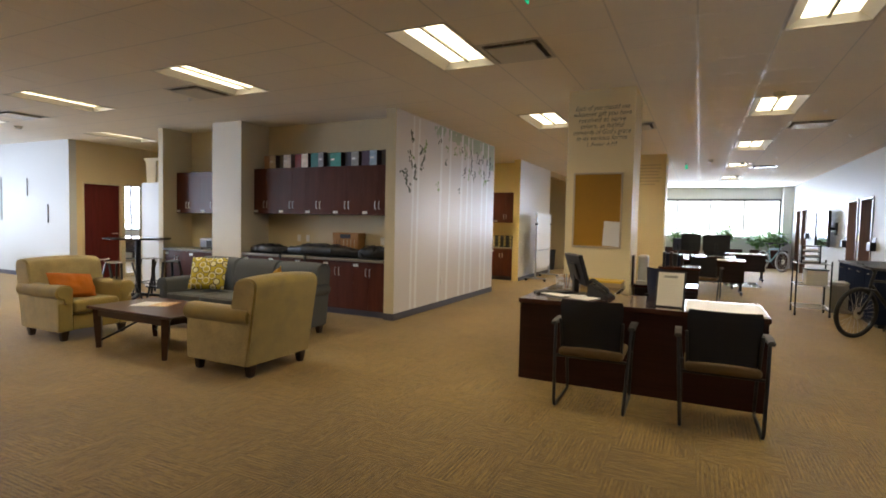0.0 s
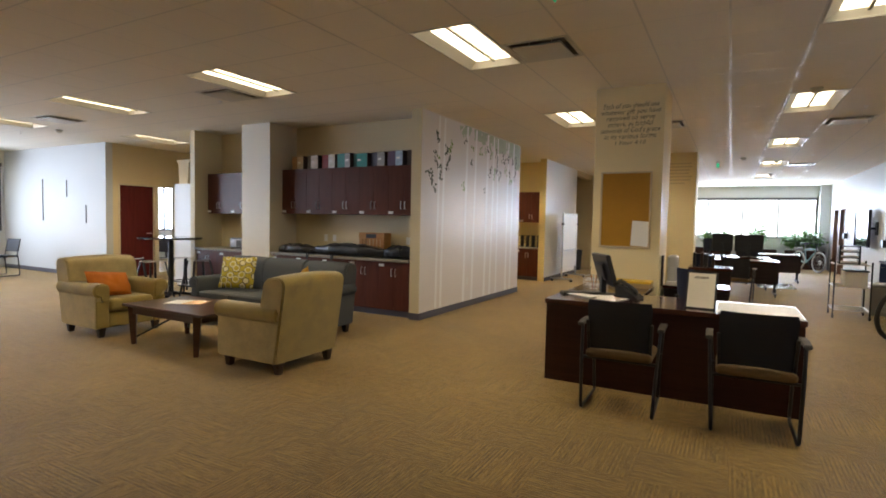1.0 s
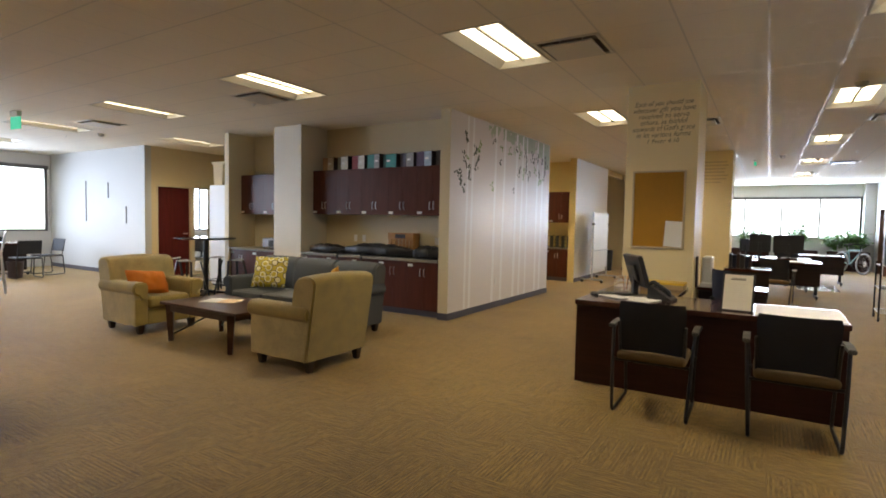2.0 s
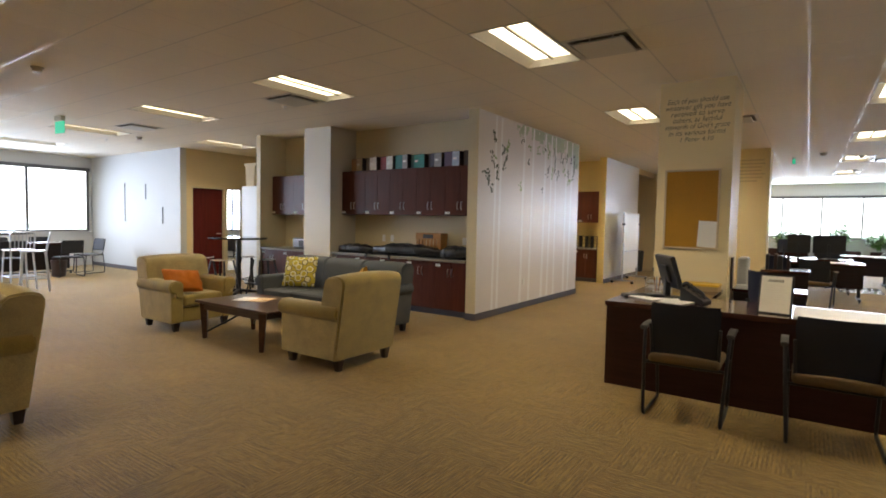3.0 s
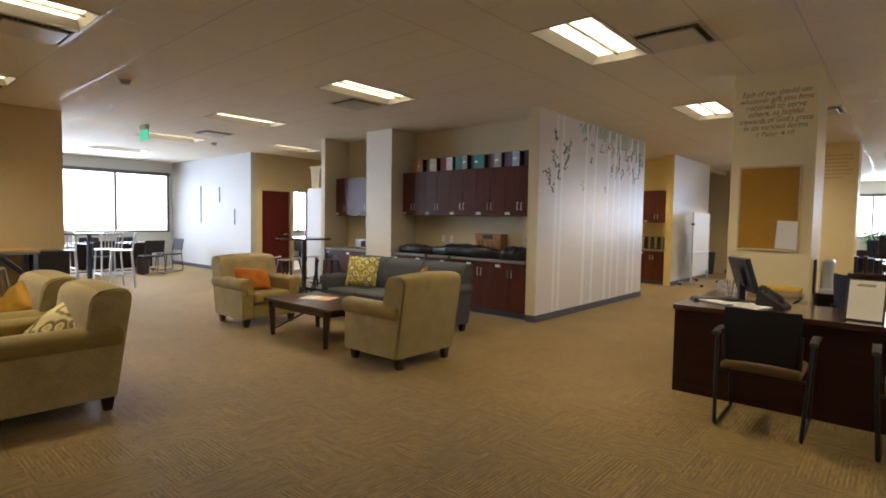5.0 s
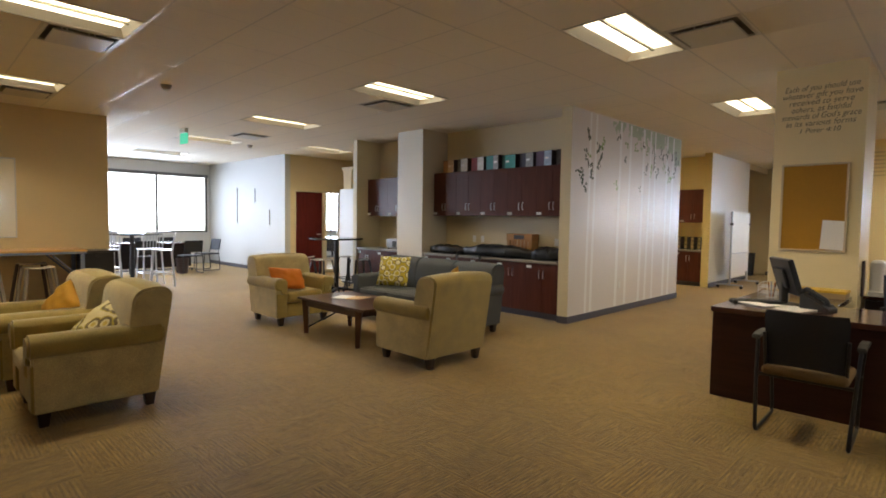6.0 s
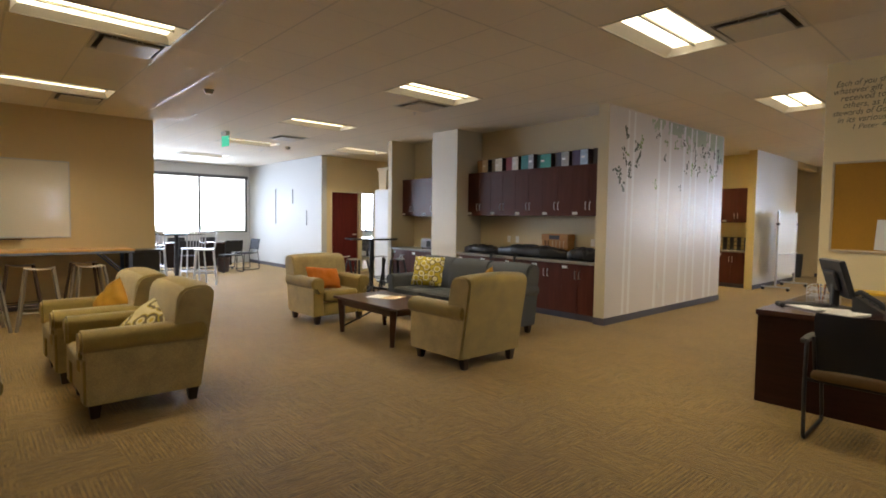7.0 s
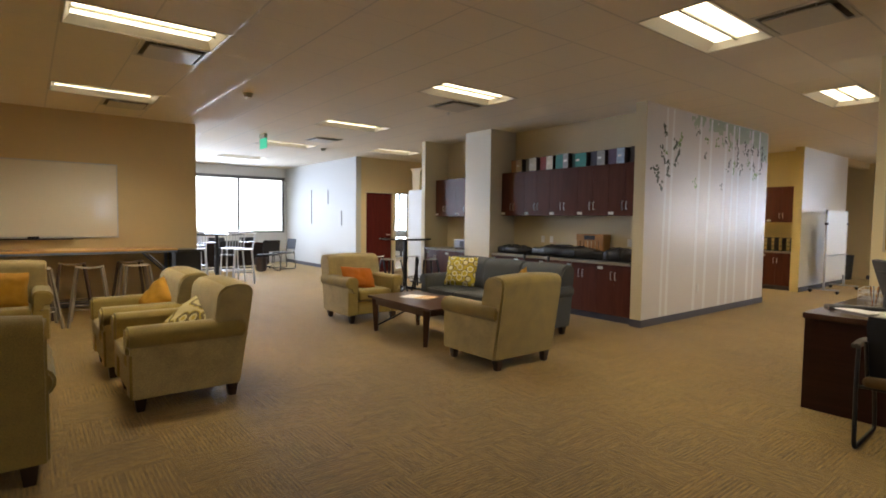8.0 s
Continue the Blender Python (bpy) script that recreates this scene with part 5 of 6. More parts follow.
for k, (w, z) in enumerate(((0.05, 0.268), (0.035, 0.258))):
    part("print_bar", boxed(-w if k == 0 else -0.06, w if k == 0 else 0.05, -0.0035, -0.0025, z, z + 0.006), M_INK, sign)
M_FADED = mat("faded_ink", (0.80, 0.74, 0.60), 0.7)
for k in range(9):
    part("print_bar", boxed(-0.085, 0.085 - 0.02 * (k * 5 % 3), -0.0035, -0.0025, 0.225 - 0.018 * k, 0.228 - 0.018 * k), M_FADED, sign)
part("easel_leg", boxed(-0.02, 0.02, 0.015, 0.02, 0.0, 0.20, 0.001, m=Matrix.Translation((0, 0.11, 0)) @ Matrix.Rotation(radians(25), 4, "X")), M_BLACK, sign)
single("paper_pad", boxed(-0.075, 0.515, 4.755, 5.42, 0.7525, 0.760, 0.002), M_PAPER, "large white blotter pad covering the desk end", "desk pad")


def task_chair(m, cloth, label):
    """A swivel chair: five-star base, gas post, seat and a tall back; it faces -y."""
    t = thing("office_chair", label, "office chair", m, "office chairs")
    for k in range(5):
        a = radians(72 * k + 18)
        c, s = math.cos(a), math.sin(a)
        bm = blank()
        cyl(bm, (0.03 * c, 0.03 * s, 0.095), (0.29 * c, 0.29 * s, 0.065), 0.024, 0.015, 8)
        spoke = part("base_spoke", bm, M_BLACK, t)
        bm = blank()
        cyl(bm, (0.29 * c - 0.02 * s, 0.29 * s + 0.02 * c, 0.028), (0.29 * c + 0.02 * s, 0.29 * s - 0.02 * c, 0.028), 0.028, seg=12)
        cyl(bm, (0.285 * c, 0.285 * s, 0.03), (0.285 * c, 0.285 * s, 0.075), 0.008, seg=6)
        part("caster", bm, M_BLACK, spoke)
    bm = blank()
    cyl(bm, (0, 0, 0.07), (0, 0, 0.42), 0.026)
    part("gas_post", bm, M_GUN, t)
    part("seat", boxed(-0.25, 0.25, -0.25, 0.24, 0.42, 0.50, 0.035, 4), cloth, t)
    bm = blank()
    n = 10
    g = {}
    for i in range(n + 1):
        for j in range(n + 1):
            u, v = 2 * i / n - 1, j / n
            wd = 0.23 * (1 - 0.22 * max(0, v - 0.55) ** 1.5 * 2.2) * (0.86 + 0.14 * min(1, v * 4))
            g[i, j] = bm.verts.new((u * wd, 0.25 + 0.05 * v - 0.05 * u * u, 0.56 + 0.46 * v))
    for i in range(n):
        for j in range(n):
            bm.faces.new((g[i, j], g[i + 1, j], g[i + 1, j + 1], g[i, j + 1]))
    bmesh.ops.solidify(bm, geom=bm.faces[:], thickness=0.05)
    part("backrest", bm, cloth, t)
    part("back_bracket", tube(blank(), arc([(0, 0.05, 0.41), (0, 0.30, 0.42), (0, 0.325, 0.75)], 0.06, 5), 0.02, 8), M_BLACK, t)
    for s in (-1, 1):
        part("arm_support", tube(blank(), arc([(s * 0.2, 0.0, 0.43), (s * 0.29, 0.0, 0.44), (s * 0.29, 0.02, 0.66)], 0.04, 4), 0.014, 8), M_BLACK, t)
        part("armrest", boxed(s * 0.29 - 0.035, s * 0.29 + 0.035, -0.11, 0.14, 0.66, 0.685, 0.011, 3), M_BLACK, t)
    return t


M_NAVY = mat("navy_office_cloth", (0.014, 0.018, 0.036), 0.85, var=0.2, fine=240, bump=0.4)
task_chair(turn_to(-0.17, 5.95, 0, 118), M_NAVY, "navy blue swivel office chair behind the reception desk")

# ---------------------------------------------------------------- the column: corkboard and verse
cork = thing("corkboard", "framed brown corkboard hung on the beige column", "corkboard")
part("cork_sheet", boxed(-1.365, -0.835, 6.434, 6.4485, 1.195, 2.045), M_CORK, cork, "brown cork sheet")
M_OAKF = mat("pale_maple_frame", (0.60, 0.49, 0.33), 0.45, var=0.12, fine=80)
for x0, x1, z0, z1 in ((-1.385, -0.815, 2.045, 2.065), (-1.385, -0.815, 1.175, 1.195), (-1.385, -1.365, 1.195, 2.045), (-0.835, -0.815, 1.195, 2.045)):
    part("frame_strip", boxed(x0, x1, 6.428, 6.4485, z0, z1, 0.003), M_OAKF, cork)
note = thing("pinned_sheet", "white printed sheet pinned low on the corkboard", "paper", pose(-0.925, 6.431, 1.345, 0, 3, 0))
part("sheet", boxed(-0.095, 0.095, -0.001, 0.0015, -0.145, 0.145), M_PAPER, note)
bm = blank()
cyl(bm, (0, -0.012, 0.13), (0, 0.0, 0.13), 0.006, seg=10)
part("pin", bm, M_STEEL, note)

VERSE = ["Each of you should use", "whatever gift you have", "received to serve", "others, as faithful", "stewards of God's grace", "in its various forms", "1 Peter 4:10"]
verse = thing("painted_verse", "seven lines of dark script lettering painted on the column", "wall lettering")
for k, line in enumerate(VERSE):
    cu = bpy.data.curves.new("verse_line", "FONT")
    cu.body, cu.align_x, cu.size, cu.shear, cu.extrude, cu.offset = line, "CENTER", 0.082 if k < 6 else 0.068, 0.25, 0.0006, -0.0004
    ob = new("verse_line", cu)
    bpy.context.view_layer.update()
    me = bpy.data.meshes.new_from_object(ob)
    bpy.data.objects.remove(ob)
    me.materials.clear()
    me.materials.append(M_INK)
    ln = new("verse_line", me)
    ln.parent = verse
    tagged(ln, kind="stuff")
    wid = max(v.co.x for v in me.vertices) - min(v.co.x for v in me.vertices)
    want = (0.62, 0.66, 0.54, 0.50, 0.66, 0.58, 0.34)[k]
    ln.matrix_basis = pose(-1.085, 6.4488, 2.805 - 0.071 * k, 90, 0, 0) @ Matrix.Diagonal((want / wid, 1, 1, 1))

verse2 = thing("painted_lettering", "seven faint lines of dark lettering painted on the far column", "wall lettering")
for k in range(7):
    w = (0.54, 0.58, 0.46, 0.44, 0.58, 0.50, 0.30)[k] / 2
    part("text_bar", boxed(-1.075 - w, -1.075 + w, 12.6165, 12.6185, 2.80 - 0.071 * k, 2.828 - 0.071 * k), mat("faint_ink", (0.67, 0.56, 0.34), 0.8), verse2)

# ---------------------------------------------------------------- birch mural
mural = thing("birch_mural", "painted birch trunks with green leaves on the pale wall", "mural")
M_BIRCH = mat("white_birch_paint", (0.87, 0.87, 0.88), 0.40, var=0.05, fine=30, spec=0.85)
M_LPAINT = mat("dark_leaf_paint", (0.030, 0.050, 0.020), 0.5, var=0.4, fine=15)
M_GPAINT = mat("fresh_leaf_paint", (0.19, 0.30, 0.07), 0.5, var=0.4, fine=15)
M_HAZE = mat("pale_green_wash", (0.42, 0.50, 0.37), 0.46, var=0.2, fine=14, coarse=3)
XW = -3.9297
rng = random.Random(5)
for k, (ty, w) in enumerate(((7.0, 0.055), (7.16, 0.06), (7.95, 0.075), (8.29, 0.07), (8.80, 0.08), (9.07, 0.07), (9.32, 0.06), (9.82, 0.08), (10.08, 0.07))):
    bm = blank()
    n = 14
    lean = rng.uniform(-0.012, 0.03)
    cols = []
    for i in range(n + 1):
        z = 0.10 + (H - 0.12) * i / n
        off = lean * (z - 1.2) + 0.012 * noise.noise(Vector((k * 3.1, z * 0.8, 0)))
        hw = w / 2 * (1.15 - 0.25 * i / n)
        cols.append((bm.verts.new((XW + 0.0005, ty + off - hw, z)), bm.verts.new((XW + 0.0005, ty + off + hw, z))))
    for a, b in zip(cols, cols[1:]):
        bm.faces.new((a[0], a[1], b[1], b[0]))
    part("trunk", bm, M_BIRCH, mural, "thin white painted birch trunk")


def leaves(bm, cy, cz, sy, sz, n, size, xo):
    for _ in range(n):
        y, z = cy + rng.gauss(0, sy), cz + rng.gauss(0, sz)
        if not (6.54 < y < 10.46 and z < H - 0.03):
            continue
        a, s = rng.uniform(0, math.pi), size * rng.uniform(0.7, 1.3)
        d, e = (math.cos(a) * s, math.sin(a) * s), (-math.sin(a) * s * 0.58, math.cos(a) * s * 0.58)
        xo += 3e-5
        bm.faces.new([bm.verts.new((xo, y + u * d[0] + v * e[0], z + u * d[1] + v * e[1])) for u, v in ((-1, 0), (-0.3, -1), (0.5, -0.7), (1, 0), (0.5, 0.7), (-0.3, 1))])


SPRAYS = [[(6.66, 2.20), (6.74, 2.10), (6.84, 2.00), (6.91, 1.89)], [(6.78, 2.24), (6.80, 2.14), (6.82, 2.06)], [(6.92, 2.80), (6.97, 2.68), (7.01, 2.64)],
          [(6.90, 2.53), (6.91, 2.42), (6.95, 2.28)], [(7.08, 2.34), (7.08, 2.20), (7.07, 2.07)], [(7.27, 2.62), (7.24, 2.47)], [(7.42, 2.57), (7.37, 2.42), (7.25, 2.26)]]
FRESH = [[(7.47, 2.72), (7.38, 2.60), (7.30, 2.50)], [(6.98, 2.46), (6.99, 2.38)]]
FAR_SPRAYS = [[(7.84, 2.10), (7.89, 1.96)], [(8.17, 2.50), (8.09, 2.39)], [(7.92, 2.82), (7.91, 2.72)], [(8.20, 2.76), (8.18, 2.66)], [(8.71, 2.07), (8.74, 1.96)],
              [(8.97, 2.49), (8.93, 2.27)], [(9.10, 2.47), (9.17, 2.24)], [(9.48, 2.45), (9.39, 2.25)], [(9.66, 2.72), (9.65, 2.56)], [(9.66, 2.52), (9.74, 2.36)],
              [(9.89, 2.50), (9.96, 2.31)], [(10.09, 2.75), (10.06, 2.62)], [(10.08, 2.33), (9.90, 2.20)], [(10.35, 2.64), (10.17, 2.32)], [(8.82, 2.82), (8.80, 2.70)],
              [(8.55, 2.78), (8.50, 2.60)], [(9.24, 2.80), (9.28, 2.50), (9.22, 2.34)], [(9.52, 2.82), (9.56, 2.58)], [(8.96, 2.80), (9.00, 2.60)], [(10.22, 2.80), (10.26, 2.52)], [(9.80, 2.80), (9.83, 2.62)]]
for group_, size, gap, paint in ((SPRAYS, 0.032, 0.036, M_LPAINT), (FRESH, 0.028, 0.04, M_GPAINT), (FAR_SPRAYS, 0.030, 0.038, M_LPAINT)):
    for k, pts in enumerate(group_):
        bm = blank()
        for (ya, za), (yb, zb) in zip(pts, pts[1:]):
            steps = max(2, round(math.hypot(yb - ya, zb - za) / gap))
            for i in range(steps):
                u = (i + 0.5) / steps
                leaves(bm, ya + (yb - ya) * u, za + (zb - za) * u, 0.030, 0.014, 1 + i % 2, size, XW + 0.0008 + 1e-4 * i)
        far_pale = paint is M_LPAINT and group_ is FAR_SPRAYS and k % 3 == 0
        tagged(part("leaf_spray", bm, M_GPAINT if far_pale else paint, mural, "green painted leaves"), kind="stuff")
bm = blank()
ny, nz_ = 76, 16
knots = {}
for i in range(ny + 1):
    for j in range(nz_ + 1):
        knots[i, j] = (XW + 0.0002, 7.70 + 0.0363 * i + rng.uniform(-0.012, 0.012), 2.46 + 0.0363 * j + (rng.uniform(-0.012, 0.012) if j < nz_ else 0.0))
corner = {}
for i in range(ny):
    for j in range(nz_):
        f = noise.noise(Vector((i * 0.16, j * 0.20, 3.3))) + 0.5 * noise.noise(Vector((i * 0.5, j * 0.5, 8.1))) + 0.085 * (j - 9) + 0.012 * (i - 42)
        if f > -0.05:
            quad = []
            for c in ((i, j), (i + 1, j), (i + 1, j + 1), (i, j + 1)):
                if c not in corner:
                    corner[c] = bm.verts.new(knots[c])
                quad.append(corner[c])
            bm.faces.new(quad)
tagged(part("canopy_wash", bm, M_HAZE, mural, "pale green painted canopy"), kind="stuff")
out = thing("outlet", "white wall outlet low on the mural wall", "outlet", pose(-3.9268, 8.06, 0.44))
part("cover_plate", boxed(-0.001, 0.005, -0.036, 0.036, -0.058, 0.058, 0.002), M_WHITEP, out)
for z in (-0.022, 0.022):
    part("socket", boxed(0.005, 0.007, -0.017, 0.017, z - 0.014, z + 0.014, 0.001), M_WHITEP, out)
for x in (-6.19, -6.0, -4.50):
    tagged(copy_thing(out, pose(x, 7.0788, 1.12, 0, 0, -90)), "white wall outlet above the niche counter", "outlet", "counter outlets")
single("light_switch", boxed(-3.929, -3.922, 10.36, 10.44, 1.12, 1.24, 0.002), M_WHITEP, "white light switch at the end of the mural wall", "switch")

# ---------------------------------------------------------------- mobile whiteboard and the far kitchenette
mob = thing("mobile_whiteboard", "white double-sided rolling board on a wheeled frame", "rolling whiteboard", turn_to(-3.69, 13.67))
part("panel", boxed(-0.012, 0.012, -0.645, 0.645, 0.32, 1.72, 0.003), mat("matt_white_board", (0.82, 0.82, 0.82), 0.45, var=0.03), mob)
for y in (-0.665, 0.665):
    post_ = part("upright", boxed(-0.018, 0.018, y - 0.016, y + 0.016, 0.06, 1.74, 0.004), M_ALU, mob)
    part("foot_bar", boxed(-0.27, 0.27, y - 0.018, y + 0.018, 0.065, 0.095, 0.004), M_ALU, post_)
    bm = blank()
    cyl(bm, (-0.03, y, 1.45), (0.03, y, 1.45), 0.028, seg=12)
    part("clamp_knob", bm, M_BLACK, post_)
    for x in (-0.24, 0.24):
        bm = blank()
        cyl(bm, (x, y - 0.012, 0.033), (x, y + 0.012, 0.033), 0.033, seg=14)
        part("caster", bm, M_BLACK, post_)
part("tray", boxed(0.013, 0.07, -0.62, 0.62, 0.78, 0.795, 0.002), M_ALU, mob)
shelf = thing("file_rack", "dark wire basket rack on the far counter", "rack", turn_to(-4.62, 13.05, 0.835))
for k in range(5):
    part("divider", boxed(-0.3 + 0.15 * k - 0.004, -0.3 + 0.15 * k + 0.004, -0.12, 0.12, 0.0, 0.30, 0.002), M_BLACK, shelf)
for k in range(4):
    part("shelf", boxed(-0.295, 0.295, -0.12, -0.11, 0.02 + 0.09 * k, 0.03 + 0.09 * k), M_BLACK, shelf)
single("waste_bin", turned(blank(), [(0.14, 0.0), (0.15, 0.01), (0.18, 0.62), (0.19, 0.64), (0.17, 0.64), (0.14, 0.03)], 20), M_BLACK, "tall black waste bin by the tan wall", "bin", turn_to(-4.33, 16.9))

# ---------------------------------------------------------------- open office


def work_table(x0, x1, y0, y1, label, panel=True, casters=False):
    t = thing("work_desk", label, "desk", group="office desks")
    part("desktop", boxed(x0, x1, y0, y1, 0.71, 0.752, 0.004), M_DESKTOP, t)
    for x in (x0 + 0.06, x1 - 0.06):
        l = part("leg", boxed(x - 0.03, x + 0.03, (y0 + y1) / 2 - 0.03, (y0 + y1) / 2 + 0.03, 0.08, 0.709, 0.004), M_GUN, t)
        part("foot_bar", boxed(x - 0.03, x + 0.03, y0 + 0.06, y1 - 0.06, 0.05, 0.08, 0.004), M_GUN, l)
        for y in (y0 + 0.09, y1 - 0.09):
            bm = blank()
            cyl(bm, (x - 0.014, y, 0.026), (x + 0.014, y, 0.026), 0.026, seg=12)
            part("caster", bm, M_BLACK, l)
    if panel:
        part("modesty_panel", boxed(x0 + 0.02, x1 - 0.02, y0 + 0.03, y0 + 0.05, 0.28, 0.709, 0.002), M_EBON, t)
    return t


def screen(x, y, z, w, h, rz, label="black flat monitor seen from behind on a desk"):
    t = thing("computer_monitor", label, "monitor", pose(x, y, z, 0, 0, rz), "office monitors")
    part("housing", boxed(-w / 2, w / 2, -0.02, 0.02, 0.12, 0.12 + h, 0.006), M_BLACK, t)
    part("screen", boxed(-w / 2 + 0.012, w / 2 - 0.012, 0.0205, 0.022, 0.135, 0.105 + h), M_SCREEN, t)
    part("neck", boxed(-0.03, 0.03, -0.05, -0.021, 0.012, 0.12 + h * 0.5, 0.005), M_BLACK, t)
    part("stand_foot", boxed(-0.13, 0.13, -0.12, 0.09, 0.0, 0.012, 0.004), M_BLACK, t)
    return t


work_table(-0.62, 0.05, 9.95, 10.75, "dark mahogany desk with books and boxes")
work_table(-0.66, 0.92, 12.75, 13.55, "dark mahogany desk with papers near the column")
work_table(-0.62, 0.82, 14.15, 14.95, "dark mahogany desk with two monitors")
work_table(0.25, 1.66, 16.5, 17.3, "dark mahogany desk near the windows")
screen(-0.17, 14.5, 0.752, 0.44, 0.42, 0)
screen(0.39, 14.5, 0.752, 0.60, 0.41, 0)
screen(-0.48, 14.42, 0.752, 0.36, 0.30, 62)

copy_thing(guest, turn_to(0.14, 11.75, 0, -8))
task_chair(turn_to(0.45, 15.75, 0, 170), M_MESH, "black mesh swivel chair between work desks")
for k, (x, y, w, d) in enumerate(((0.55, 13.1, 0.60, 0.42), (0.05, 13.15, 0.3, 0.22), (1.2, 16.85, 0.7, 0.5), (0.70, 14.6, 0.2, 0.3))):
    single("paper_sheet", boxed(-w / 2, w / 2, -d / 2, d / 2, 0, 0.006), M_PAPER, "white papers lying on a work desk", "paper", pose(x, y, 0.7525, 0, 0, 7 * k), "papers")
single("bowl", turned(blank(), [(0.05, 0.0), (0.11, 0.03), (0.14, 0.08), (0.13, 0.085), (0.10, 0.04), (0.05, 0.015)], 20), M_RUST, "orange bowl on a work desk", "bowl", pose(-0.60, 12.95, 0.752))
# a clear mat: the window's reflection is put into its white colour
single("chair_mat", boxed(0.62, 1.45, 14.95, 16.35, 0.0005, 0.0045, 0.001), mat("chair_mat_glare", (0.78, 0.78, 0.78), 0.12, var=0.05, coat=1.0), "glossy plastic chair mat, painted white for the window's reflection", "chair mat")
hutch = thing("credenza", "dark low credenza beside the column", "credenza", turn_to(-0.34, 7.0))
part("body", boxed(-0.34, 0.34, -0.22, 0.22, 0.0, 0.70, 0.004), M_EBON, hutch)
part("top", boxed(-0.355, 0.355, -0.235, 0.235, 0.702, 0.735, 0.004), M_DESKTOP, hutch)
for s in (-1, 1):
    d = part("door", boxed(0.003 if s > 0 else -0.337, 0.337 if s > 0 else -0.003, -0.236, -0.222, 0.02, 0.69, 0.002), M_EBON, hutch)
    part("handle", boxed(s * 0.04 - 0.005, s * 0.04 + 0.005, -0.255, -0.237, 0.5, 0.6, 0.002), M_STEEL, d)
purifier = thing("air_purifier", "white plastic water dispenser bottle rack on the credenza", "dispenser", turn_to(-0.60, 6.92, 0.735))
part("body", boxed(-0.058, 0.058, -0.10, 0.10, 0.0, 0.36, 0.035, 4), M_WHITEP, purifier)
part("drip_tray", boxed(-0.06, 0.10, -0.17, -0.102, 0.0, 0.05, 0.008), M_WHITEP, purifier)
single("binder", boxed(-0.705, -0.69, 6.66, 6.80, 0.735, 1.09, 0.003), M_BOXSIDE, "tall dark binder standing on the credenza", "binder")
# things on the nearer work desk
rng = random.Random(21)
xx = -0.58
for k in range(6):
    w = rng.uniform(0.04, 0.08)
    hh = rng.uniform(0.16, 0.26)
    single("binder", boxed(xx, xx + w, 10.45, 10.70, 0.752, 0.752 + hh, 0.003), (M_BLACK, M_NAVY, M_BOXSIDE)[k % 3], "dark office binder standing on a work desk", "binder", group="binders")
    xx += w + 0.003

# east wall doors, wall screen, low cabinet
for y0, y1, nm in ((13.15, 14.05, "door_2"), (14.25, 15.1, "door_3"), (20.3, 21.2, "door_4"), (21.5, 22.3, "door_5")):
    d = thing(nm, "brown wooden office door standing open in a pale frame", "door", kind="structure")
    for a, b in ((y0, y0 + 0.045), (y1 - 0.045, y1)):
        part("jamb", boxed(3.08, 3.315, a, b, 0.0, 2.105, 0.003), M_BROWNDOOR, d)
    part("head", boxed(3.08, 3.315, y0, y1, 2.107, 2.15, 0.003), M_BROWNDOOR, d)
    leaf = part("door_leaf", boxed(-0.02, 0.02, 0.0, y1 - y0 - 0.1, 0.006, 2.10, 0.003), M_BROWNDOOR, d, "brown stained door leaf", pose(3.335, y1 - 0.048, 0, 0, 0, 180 + 68))
    bm = blank()
    cyl(bm, (-0.06, y1 - y0 - 0.17, 1.0), (0.06, y1 - y0 - 0.17, 1.0), 0.011)
    cyl(bm, (-0.055, y1 - y0 - 0.17, 1.0), (-0.055, y1 - y0 - 0.28, 1.0), 0.010)
    part("lever_handle", bm, M_STEEL, leaf)
tv = thing("wall_screen", "wide glossy flat screen on a black swing arm", "television", pose(2.93, 16.87, 1.49))
part("housing", boxed(-0.015, 0.03, -0.78, 0.78, -0.46, 0.46, 0.006), M_BLACK, tv)
part("glass", boxed(-0.0175, -0.0155, -0.765, 0.765, -0.445, 0.445), mat("glossy_screen", (0.012, 0.013, 0.015), 0.04, var=0.02), tv)
for y0, y1, z0, z1 in ((-0.78, 0.78, 0.445, 0.46), (-0.78, 0.78, -0.46, -0.445), (-0.78, -0.762, -0.445, 0.445), (0.762, 0.78, -0.445, 0.445)):
    part("bezel", boxed(-0.040, -0.0155, y0, y1, z0, z1, 0.003), M_BLACK, tv)
part("swing_arm", boxed(0.031, 0.145, -0.70, -0.64, -0.03, 0.03, 0.005), M_BLACK, tv)
part("wall_plate", boxed(0.14, 0.168, -0.80, -0.60, -0.16, 0.16, 0.003), M_BLACK, tv)
single("paper_star", extrude_outline(blank(), [(0.09 * (1 if k % 2 == 0 else 0.45) * math.sin(k * math.pi / 5), 0.09 * (1 if k % 2 == 0 else 0.45) * math.cos(k * math.pi / 5)) for k in range(10)], "x", 0.0, 0.004), mat("yellow_star_card", (0.80, 0.62, 0.05), 0.6), "yellow paper star fixed on the white wall", "paper star", pose(3.094, 14.15, 1.30))
for y, z in ((12.95, 1.18), (15.2, 1.18), (19.9, 1.30)):
    h_ = thing("wall_pocket", "small dark literature pocket on the white wall", "wall pocket", pose(3.098, y, z), "wall pockets")
    part("pocket", boxed(-0.10, 0.0, -0.12, 0.12, -0.12, 0.05, 0.008), M_GUN, h_)
    part("backplate", boxed(-0.012, 0.0, -0.12, 0.12, 0.052, 0.14, 0.003), M_GUN, h_)
lowc = thing("low_cabinet", "low navy cabinet with a dark grey top along the white wall", "cabinet", turn_to(2.73, 10.95))
